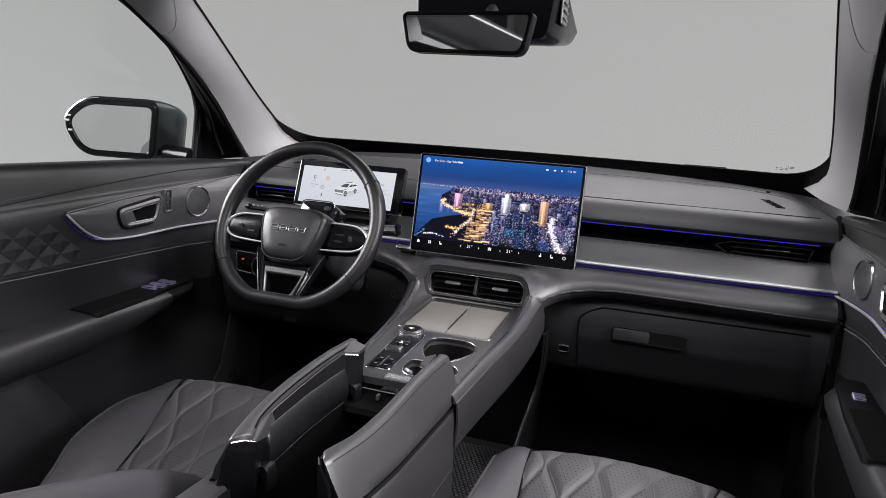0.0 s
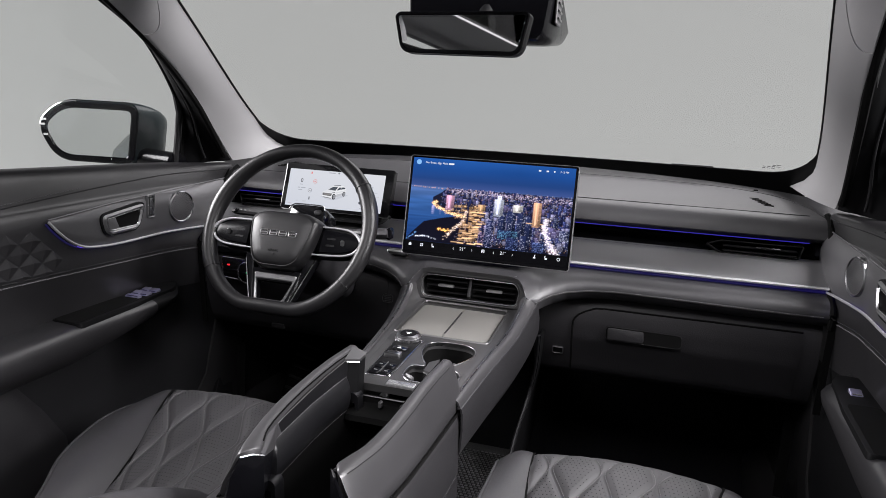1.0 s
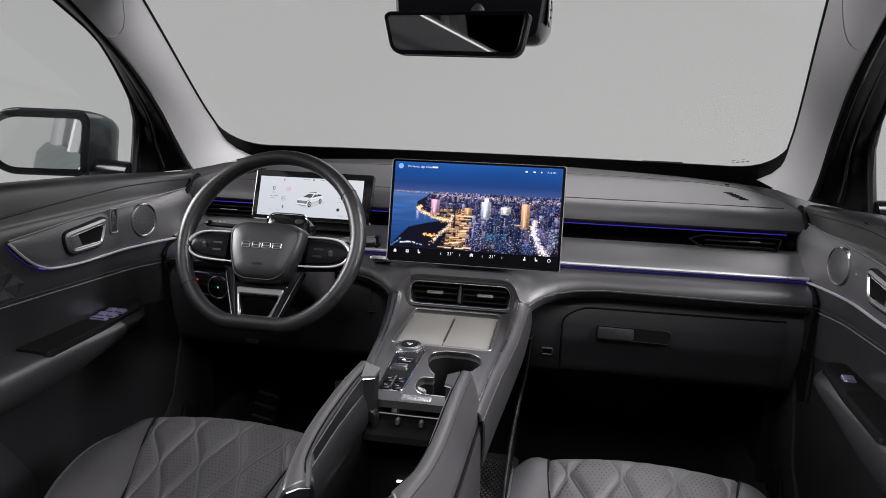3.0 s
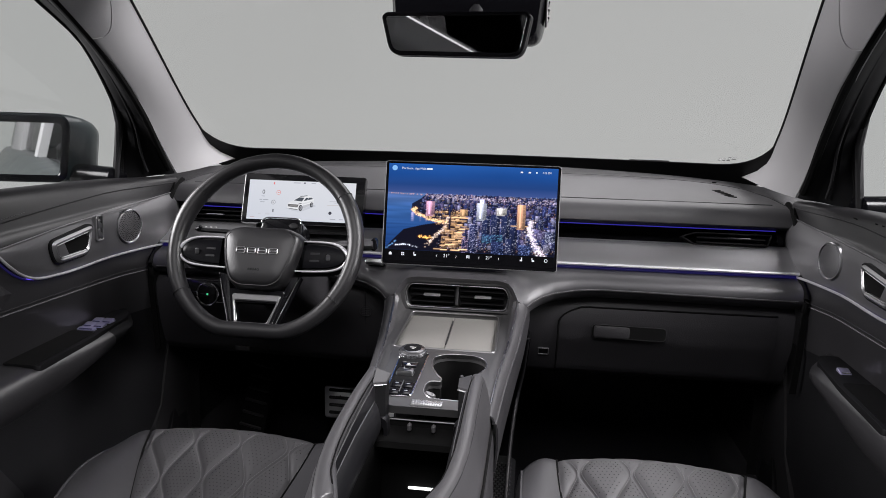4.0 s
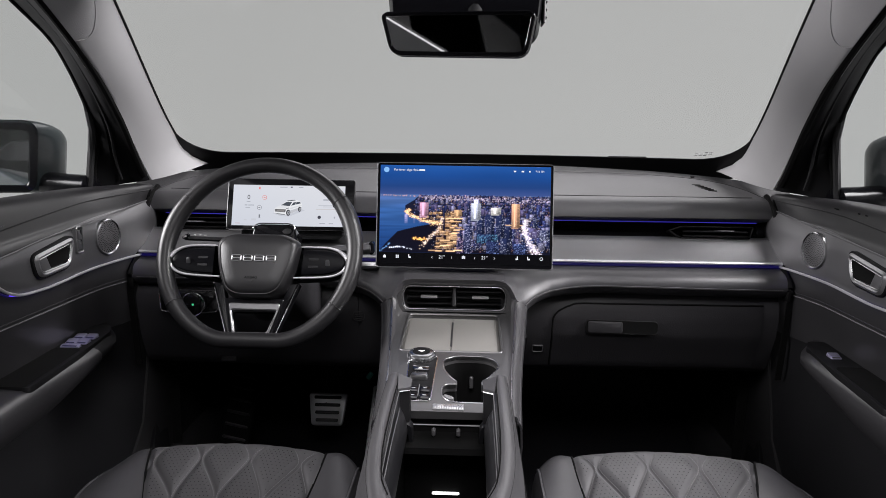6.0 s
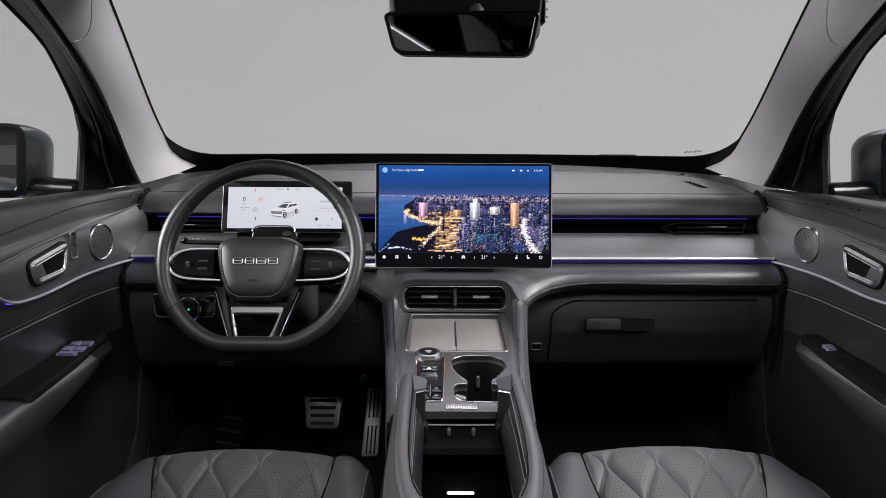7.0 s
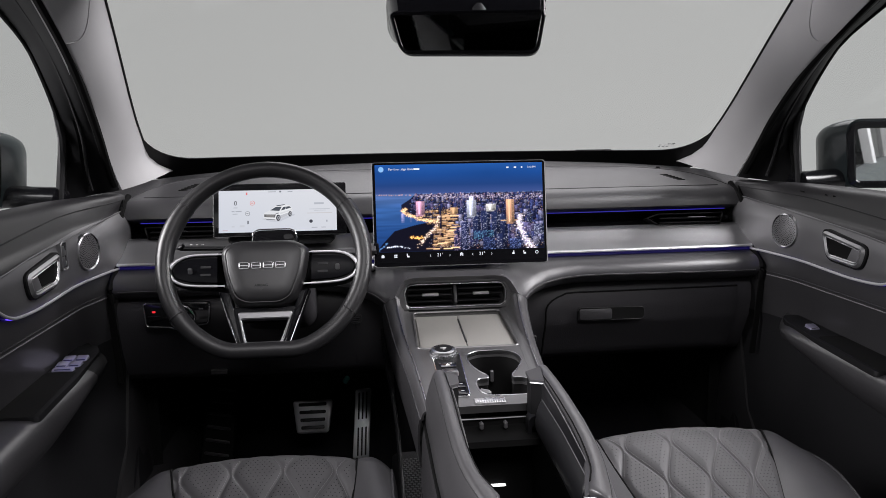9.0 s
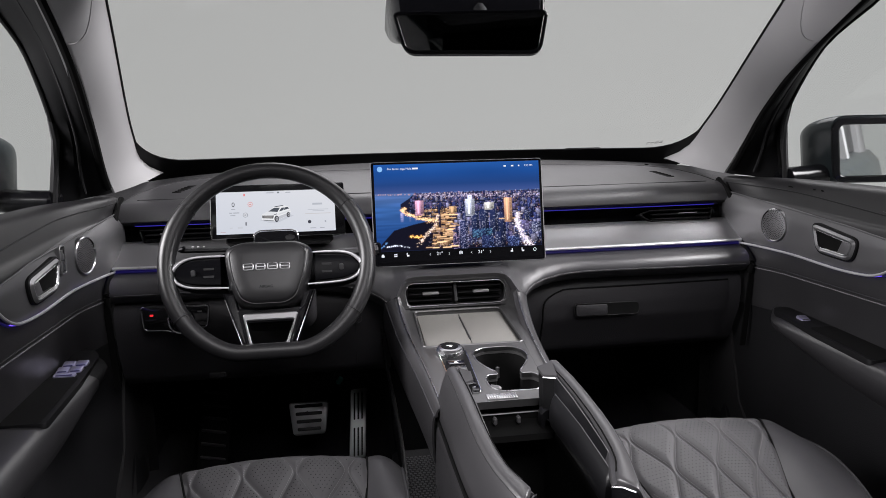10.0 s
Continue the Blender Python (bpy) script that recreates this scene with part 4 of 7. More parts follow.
part("nose_seam", tube([(-p.x, p.y + 0.0006, p.z - 0.0022) for p in path], 0.0010, n=5), RUBBER, dash)

# lower faces: glove box side and knee panel
rows = sweep([(0.055, 0.530), (0.036, 0.512), (0.028, 0.500), (0.026, 0.470), (0.032, 0.430), (0.050, 0.390), (0.066, 0.352), (0.080, 0.338), (0.12, 0.332), (0.60, 0.36)], [0.13 + 0.04 * k for k in range(15)])
part("passenger_fascia", shell(rows, 0.005), FASCIA_PLASTIC, dash, "black plastic lower fascia", sharp=50)
rows = sweep([(0.050, 0.530), (0.020, 0.515), (0.010, 0.500), (0.012, 0.460), (0.022, 0.410), (0.040, 0.360), (0.055, 0.338), (0.10, 0.330), (0.60, 0.36)], [-0.69 + 0.04 * k for k in range(15)])
part("knee_panel", shell(rows, 0.005), FASCIA_PLASTIC, dash, "black plastic knee panel", sharp=50)
part("knee_joint", tube([(-0.205, 0.006, 0.515), (-0.205, 0.008, 0.46), (-0.205, 0.036, 0.36)], 0.0012, n=6), RUBBER, dash)
for sx in (1, -1):
    rows = [[(sx * x, y, z) for y, z in ((0.12, 0.72), (0.10, 0.665), (0.035, 0.585), (0.005, 0.54), (0.03, 0.34))] for x in (0.692, 0.705)]
    part("end_cap", shell(rows, 0.003), VOID, dash)

# glove box lid and its pull
FASCIA = ((0.338, 0.080), (0.352, 0.066), (0.390, 0.050), (0.430, 0.032), (0.470, 0.026), (0.500, 0.028), (0.512, 0.036))
rows = []
for k in range(19):
    z = 0.350 + 0.150 * k / 18
    x0 = 0.212 + 0.045 * max(0.0, (z - 0.462) / 0.038) ** 2.4
    e = 0.0015 if k in (0, 18) else 0.0035
    rows.append([(x0 + (0.655 - x0) * i / 24, lerp_table(FASCIA, z) - (0.0015 if i in (0, 24) else e) + dash_dy(x0 + (0.655 - x0) * i / 24), z) for i in range(25)])
gb = part("glove_box_lid", shell(rows, 0.006), FASCIA_PLASTIC, dash, "black glove box lid with recessed pull", sharp=50)
edge = [Vector(r[0]) + Vector((-0.001, 0.0005, 0)) for r in rows] + [Vector(p) + Vector((0, 0.0005, 0.001)) for p in rows[-1][1:]]
part("lid_gap", tube(edge, 0.0022, n=5), VOID, gb)
gp = Plane((0.42, 0.0235, 0.445), (1, 0.008, 0), (0, 0.06, 1))
fr = rpoly([(-0.140, -0.008), (0.013, -0.008), (0.013, 0.020), (-0.140, 0.022)], 0.010, 5)
# thin black plate for the shade of the recess round the pull
part("pull_shade", slab(gp, fr, 0.004, 0.0058), VOID, gb)
part("pull_rim", hoop(gp, fr, inset(fr, 0.0012), 0.004, 0.0062, 0.0005), LEATHER_DK, gb)
part("pull", slab(gp, rpoly([(-0.136, -0.006), (-0.062, -0.006), (-0.062, 0.018), (-0.136, 0.019)], 0.006, 4), 0.0055, 0.0085, 0.002), FASCIA_PLASTIC, gb, "dark grey pull")
sk = Plane((0.182, 0.0440, 0.394), (1, 0, 0), (0, -0.42, 1))
sock = part("side_socket", hoop(sk, rr(0.024, 0.018, 0.003, 3), rr(0.020, 0.014, 0.002, 3), -0.006, 0.0035, 0.001), LEATHER, dash, "small square socket")
part("socket_lid", slab(sk, rr(0.0195, 0.0135, 0.002, 3), -0.006, 0.002), FRIT, sock)

# side air vents in the gloss recess
for sx, w in ((1, 0.19), (-1, 0.19)):
    vp = Plane((sx * 0.555, 0.098, 0.6475), (1, 0.02 * sx, 0), (0, 0.25, 1))
    out = rpoly([(-w / 2, 0.004), (-w / 2 + 0.03, -0.0145), (w / 2 - 0.01, -0.0145), (w / 2, 0.014), (-w / 2 + 0.03, 0.014)] if sx > 0 else
                [(-w / 2, 0.014), (-w / 2 + 0.01, -0.0145), (w / 2 - 0.03, -0.0145), (w / 2, 0.004), (w / 2 - 0.03, 0.014)], 0.006, 4)
    ve = part("side_vent", hoop(vp, out, inset(out, 0.003), -0.02, 0.0015, 0.001), FRIT, dash, "gloss black air vent with chrome tab")
    for v in (-0.007, 0.003):
        part("slat", block(vp.at(0.01 * sx, v, -0.003), (w - 0.05, 0.016, 0.003), 0.001), FRIT, ve)
    part("tab", block(vp.at(0.026 * sx, 0.0035, 0.003), (0.046, 0.008, 0.0034), 0.0012), CHROME, ve, "chrome vent tab")
# demister slots
for sx in (1, -1):
    tilt = Matrix.Rotation(radians(-7 * sx), 3, "Z") @ Matrix.Rotation(radians(14.5), 3, "X")
    for k in range(6):
        y = 0.232 - 0.0078 * k
        c = Vector((sx * (0.560 + 0.0052 * k), y + dash_dy(0.57), pad_z(y) + 0.0002))
        part("demister_slot", block(c, (0.019 + 0.003 * math.sin(math.pi * (k + 0.5) / 6), 0.0046, 0.0016), 0.0006, turn=tilt), VOID, dash)

# light switch panel on the driver's side
lp = Plane((-0.565, 0.002, 0.492), (1, -0.02, 0), (0, 0.05, 1))
fr = rpoly([(-0.062, -0.022), (-0.018, -0.024), (0.0, -0.030), (0.018, -0.024), (0.062, -0.020), (0.066, 0.024), (-0.066, 0.026)], 0.008, 4)
lsw = part("light_switch_panel", slab(lp, fr, -0.01, 0.006, 0.002), GLOSS, dash, "gloss black light switch panel with chrome edge")
part("rim", tube([lp.at(u, v, 0.006) for u, v in fr], 0.0016, closed=True, n=6), CHROME, lsw)
kn = [(0.0245 * math.cos(a * math.tau / 28) + 0.012, 0.0245 * math.sin(a * math.tau / 28) - 0.004) for a in range(28)]
part("rotary_switch", slab(lp, kn, 0.004, 0.017, 0.004), GLOSS, lsw)
part("rotary_rim", tube([lp.at(u, v, 0.016) for u, v in kn], 0.0022, closed=True, n=6), CHROME, lsw)
part("switch_mark", slab(lp, rr(0.004, 0.004, 0.001, 2, 0.012, -0.004), 0.0171, 0.0175), glow("green_mark", (0.1, 0.9, 0.4), 0.7), lsw)
part("red_mark", slab(lp, rr(0.007, 0.004, 0.001, 2, -0.046, 0.008), 0.0061, 0.0066), RED, lsw)
part("grey_mark", slab(lp, rr(0.009, 0.003, 0.001, 2, 0.048, 0.012), 0.0061, 0.0066), TRIM, lsw)
# small silver start lid and round mark on the centre
part("start_button", block((-0.181, -0.006, 0.578), (0.042, 0.030, 0.012), 0.004, turn=Matrix.Rotation(radians(-20), 3, "X")), STEEL, dash, "small silver pull beside the screen")
ep = Plane((-0.204, 0.0065, 0.467), (1, 0, 0), (0, 0.10, 1))
bm = hoop(ep, rr(0.026, 0.020, 0.008, 4), inset(rr(0.026, 0.020, 0.008, 4), 0.0012), 0.0, 0.0018)
for k in range(4):
    slab(ep, rr(0.016, 0.0016, 0.0005, 2, 0, -0.006 + 0.004 * k), 0, 0.0014, bm=bm)
part("embossed_mark", bm, LEATHER, dash)
part("hatch", block((-0.50, 0.043, 0.352), (0.035, 0.006, 0.012), 0.002), LEATHER_DK, dash)


# ---- displays ----
def picture(name, pl, quads, material, parent, label):
    """A lit display: quads are (outline, colour, layer)."""
    bm = bmesh.new()
    lay = bm.loops.layers.float_color.new("picture")
    for pts, col, n in quads:
        f = bm.faces.new([bm.verts.new(pl.at(u, v, n)) for u, v in pts])
        cols = col if isinstance(col[0], (tuple, list)) else [col] * len(pts)
        for lp2, c in zip(f.loops, cols):
            lp2[lay] = (*c, 1)
    return part(name, bm, material, parent, label, flip=False)


def R4(u, v, w, h):
    return [(u, v), (u + w, v), (u + w, v + h), (u, v + h)]


SCREEN_GLOW = picture_glow("lit_centre_display", 1.55)
CLUSTER_GLOW = picture_glow("lit_driver_display", 0.95)


def lit_grid(name, pl, img, box, lift, material, parent, label):
    """A lit display made of a fine grid of lights; img is (rows from the top, columns, 3)."""
    h, w = img.shape[:2]
    u0, v0, u1, v1 = box
    us, vs = np.linspace(u0, u1, w), np.linspace(v1, v0, h)
    mid = pl.at((u0 + u1) / 2, (v0 + v1) / 2, lift)
    gu, gv = np.meshgrid(us - (u0 + u1) / 2, vs - (v0 + v1) / 2)
    co = gu[..., None] * np.array(pl.u) + gv[..., None] * np.array(pl.v)
    idx = np.arange(h * w).reshape(h, w)
    quads = np.stack([idx[1:, :-1], idx[1:, 1:], idx[:-1, 1:], idx[:-1, :-1]], -1).reshape(-1, 4)
    me = bpy.data.meshes.new(name)
    me.from_pydata(co.reshape(-1, 3).tolist(), [], quads.tolist())
    a = me.color_attributes.new("picture", "FLOAT_COLOR", "POINT")
    a.data.foreach_set("color", np.concatenate([img.reshape(-1, 3), np.ones((h * w, 1))], 1).astype(np.float32).ravel())
    me.materials.append(material)
    ob = new(name, me)
    ob.location = mid
    ob.parent = parent
    ob.matrix_parent_inverse = world_of(parent).inverted()
    ob["label"] = label
    return ob


def city_picture(w, h):
    """A waterfront city at dusk, drawn in light: sky, water, a wooded point, a dense town with landmark towers and a motorway."""
    rng = np.random.default_rng(7)
    V, U = np.meshgrid(np.linspace(0, 1, h), np.linspace(0, 1, w), indexing="ij")
    img = np.zeros((h, w, 3))

    def mix(stops, f):
        ks = [k for k, _ in stops]
        return np.stack([np.interp(f, ks, [c[j] for _, c in stops]) for j in range(3)], -1)

    def soft(shape, cells):
        g = rng.random((cells[0] + 1, cells[1] + 1))
        y, x = np.linspace(0, cells[0] - 1e-6, shape[0]), np.linspace(0, cells[1] - 1e-6, shape[1])
        yi, xi = y.astype(int), x.astype(int)
        fy, fx = (y - yi)[:, None], (x - xi)[None, :]
        return (g[yi][:, xi] * (1 - fy) * (1 - fx) + g[yi + 1][:, xi] * fy * (1 - fx) + g[yi][:, xi + 1] * (1 - fy) * fx + g[yi + 1][:, xi + 1] * fy * fx)
    hz = 0.335
    img[:] = mix(((0.0, (0.010, 0.060, 0.235)), (0.12, (0.007, 0.044, 0.185)), (0.24, (0.010, 0.036, 0.140)), (0.33, (0.030, 0.055, 0.175))), V)
    img *= (0.9 + 0.2 * soft((h, w), (10, 3)))[..., None]
    water = mix(((hz, (0.060, 0.110, 0.260)), (0.5, (0.028, 0.085, 0.250)), (0.75, (0.012, 0.048, 0.170)), (1.0, (0.006, 0.026, 0.11))), V) * (0.75 + 0.5 * soft((h, w), (60, 7)))[..., None]
    img[V > hz] = water[V > hz]
    bank = np.interp(V, (0.34, 0.40, 0.46, 0.52, 0.57, 0.63, 0.68), (0.235, 0.200, 0.150, 0.150, 0.175, 0.240, 0.33))
    land = (V > hz + 0.004) & (U > bank) & (V < 0.69)
    park = (V >= 0.66) & (U > np.interp(V, (0.66, 0.70, 0.76, 0.82, 0.88, 0.96, 1.0), (0.33, 0.22, 0.105, 0.075, 0.045, 0.01, 0.0)))
    img[land] = (0.006, 0.007, 0.020)
    img[park] = (0.0035, 0.0035, 0.009)

    def rect(u0, v0, u1, v1, c, add=False):
        a, b, p, q = int(u0 * w), max(int(u0 * w) + 1, int(u1 * w)), int(v0 * h), max(int(v0 * h) + 1, int(v1 * h))
        a, p = max(a, 0), max(p, 0)
        if add:
            img[p:q, a:b] += c
        else:
            img[p:q, a:b] = c

    def tower(u, v, tw, th, body, lamp, dense, strips=False):
        """A block with its top at v: graded face, darker side, lit windows."""
        a, b, p, q = int(u * w), int((u + tw) * w), int(v * h), int((v + th) * h)
        b, q = min(max(b, a + 2), w), min(max(q, p + 2), h)
        if a < 0 or a >= w or p >= h:
            return
        n, m = q - p, b - a
        face = np.array(body)[None, None, :] * np.linspace(1.15, 0.35, n)[:, None, None] * np.ones((1, m, 1))
        face[:, m * 2 // 3:] *= 0.45
        lit = rng.random((n, m)) < dense
        lit[::2] &= rng.random((len(lit[::2]), m)) < 0.25
        lit[:, ::3] = False
        if strips:
            lit |= (np.arange(n)[:, None] % 3 == 0) & (rng.random((n, m)) < 0.8)
        face += lit[..., None] * np.array(lamp) * (0.25 + 0.9 * rng.random((n, m, 1)) ** 2)
        img[p:q, a:b] = face[:h - p]
    white, cool, warm, gold, pink = (0.60, 0.62, 0.80), (0.30, 0.40, 0.80), (0.70, 0.50, 0.36), (0.72, 0.44, 0.22), (0.75, 0.45, 0.52)
    # far town, then nearer and larger rows
    for row in range(15):
        d = row / 14
        base = hz + 0.022 + 0.60 * d ** 1.25
        u = 0.20 + rng.random() * 0.02
        while u < 1:
            tw = (0.008 + 0.026 * d) * rng.uniform(0.6, 1.5)
            th = (0.018 + 0.085 * d) * rng.uniform(0.4, 1.3)
            edge = np.interp(base, (0.34, 0.50, 0.62, 0.70, 1.0), (0.23, 0.19, 0.27, 0.33, 0.30))
            if u > edge:
                west = u < 0.46 and base > 0.55
                if west:
                    th *= 0.5
                    body = np.array((0.15, 0.085, 0.05)) * rng.uniform(0.4, 1.8)
                    tower(u, base - th, tw, th, body, gold if rng.random() < 0.7 else warm, 0.34, rng.random() < 0.5)
                    rect(u, base - th, u + tw * 0.8, base - th + 0.008, np.array((0.75, 0.50, 0.30)) * rng.uniform(0.2, 1.0))
                else:
                    body = np.array([(0.022, 0.028, 0.10), (0.035, 0.042, 0.14), (0.010, 0.012, 0.050), (0.09, 0.075, 0.17), (0.22, 0.21, 0.33)][rng.integers(5)]) * rng.uniform(0.5, 1.3)
                    lamp = np.array([white, cool, cool, warm, white][rng.integers(5)]) * (0.35 + 0.6 * d)
                    tower(u, base - th, tw, th, body, lamp, rng.choice((0.10, 0.2, 0.32)))
            u += tw * rng.uniform(0.85, 1.3)
        k = int(60 + 60 * d)
        for u, dv, g, c in zip(rng.uniform(0.2, 1, k), rng.uniform(-0.02, 0.02, k), rng.random(k), rng.integers(0, 5, k)):
            if u > np.interp(base, (0.34, 0.50, 0.62, 0.70, 1.0), (0.23, 0.17, 0.26, 0.33, 0.30)):
                rect(u, base + dv, u + 0.003, base + dv + 0.005, np.array((white, cool, warm, gold, pink)[c]) * (0.2 + 1.1 * g * g))
    # dark residential towers in the middle, blue-lit lower blocks
    for u, v, tw, th, lamp, dn in ((0.375, 0.48, 0.012, 0.26, cool, 0.03), (0.455, 0.71, 0.038, 0.29, (0.75, 0.55, 0.8), 0.30), (0.50, 0.68, 0.05, 0.32, (0.6, 0.6, 0.9), 0.30), (0.57, 0.58, 0.05, 0.30, white, 0.13), (0.625, 0.55, 0.055, 0.30, white, 0.13), (0.685, 0.57, 0.05, 0.30, white, 0.14), (0.735, 0.60, 0.045, 0.30, white, 0.12),
                                    (0.575, 0.78, 0.12, 0.10, (0.22, 0.50, 0.75), 0.45), (0.63, 0.86, 0.075, 0.14, cool, 0.20), (0.71, 0.82, 0.06, 0.18, white, 0.16), (0.79, 0.88, 0.07, 0.12, cool, 0.35), (0.90, 0.58, 0.03, 0.12, white, 0.3), (0.94, 0.72, 0.06, 0.12, white, 0.5)):
        tower(u, v, tw, th, (0.012, 0.018, 0.060), lamp, dn)
    # gold roofs
    for k in range(26):
        v = rng.uniform(0.72, 0.98)
        u = rng.uniform(0.46 - (v - 0.68) * 0.65, 0.44)
        rect(u, v, u + rng.uniform(0.02, 0.06), v + 0.010, np.array((0.80, 0.54, 0.33)) * rng.uniform(0.3, 1.1))
    for u, v, ln in ((0.39, 0.60, 0.10), (0.42, 0.57, 0.05), (0.39, 0.635, 0.09), (0.74, 0.665, 0.10)):
        rect(u, v, u + ln, v + 0.008, (0.85, 0.55, 0.32))
    # landmark towers
    for u, v, tw, th, c in ((0.238, 0.43, 0.052, 0.155, (0.95, 0.55, 0.75)), (0.540, 0.43, 0.056, 0.185, (0.80, 0.84, 1.0)), (0.775, 0.43, 0.050, 0.27, (1.0, 0.60, 0.40)), (0.655, 0.475, 0.06, 0.075, (0.95, 0.92, 0.90)), (0.44, 0.51, 0.045, 0.07, (0.85, 0.55, 0.32))):
        tower(u, v, tw, th, tuple(0.50 * x for x in c), tuple(0.35 * x for x in c), 0.5)
        rect(u + tw * 0.28, v, u + tw * 0.44, v + th * 0.95, tuple(0.75 * x for x in c))
        rect(u, v + th, u + tw * 0.8, v + th + 0.012, tuple(0.35 * x for x in c))
    rect(0.556, 0.385, 0.580, 0.43, (0.65, 0.68, 0.9))

    def street(pts, wide, n, c):
        pts = np.array(pts)
        for _ in range(n):
            f = rng.random() * (len(pts) - 1.001)
            i = int(f)
            p = pts[i] + (pts[i + 1] - pts[i]) * (f - i) + rng.normal(0, wide * (0.5 + 0.12 * f), 2)
            rect(p[0], p[1], p[0] + 0.006, p[1] + 0.008, np.array(c) * rng.uniform(0.4, 1.3))
    street(((0.86, 0.60), (0.845, 0.68), (0.855, 0.78), (0.89, 0.90), (0.93, 1.0)), 0.013, 380, (0.70, 0.64, 0.70))
    street(((0.17, 0.50), (0.16, 0.54), (0.20, 0.59), (0.27, 0.63), (0.34, 0.665)), 0.012, 170, (0.85, 0.55, 0.32))
    street(((0.37, 0.60), (0.355, 0.70), (0.31, 0.80), (0.23, 0.95)), 0.008, 120, (0.70, 0.55, 0.46))
    street(((0.24, 0.63), (0.36, 0.66)), 0.014, 90, (0.85, 0.58, 0.34))
    street(((0.20, 0.83), (0.27, 0.85)), 0.012, 40, (1.0, 0.55, 0.18))
    street(((0.06, 0.945), (0.12, 0.93), (0.19, 0.955)), 0.006, 26, (0.8, 0.85, 1.0))
    street(((0.0, 0.99), (0.04, 0.93), (0.07, 0.88)), 0.004, 40, (0.10, 0.22, 0.42))
    street(((0.0, 0.345), (0.24, 0.352)), 0.003, 50, (0.35, 0.24, 0.30))
    street(((0.26, 0.36), (0.6, 0.375), (1.0, 0.395)), 0.022, 240, (0.42, 0.36, 0.46))
    # light mirrored in the water
    for u, g in ((0.150, 0.55), (0.158, 0.35), (0.20, 0.20), (0.235, 0.25)):
        a = int(u * w)
        for v in range(int(0.56 * h), int(0.67 * h)):
            img[v, a:a + 4] += np.array((0.75, 0.62, 0.80)) * g * (1 - (v / h - 0.56) / 0.12) * rng.uniform(0.3, 1.0)
    # glare of the lamps
    halo = np.clip(img - 0.25, 0, 1.2)
    for _ in range(3):
        halo = (halo + np.roll(halo, 1, 0) + np.roll(halo, -1, 0) + np.roll(halo, 2, 1) + np.roll(halo, -2, 1) + np.roll(halo, 1, 1) + np.roll(halo, -1, 1)) / 7
    fine = (4 * img + np.roll(img, 1, 0) + np.roll(img, -1, 0) + np.roll(img, 1, 1) + np.roll(img, -1, 1)) / 8
    return np.clip(fine * 1.05 + 0.45 * halo * np.array((0.95, 0.85, 1.0)), 0, 1.3)


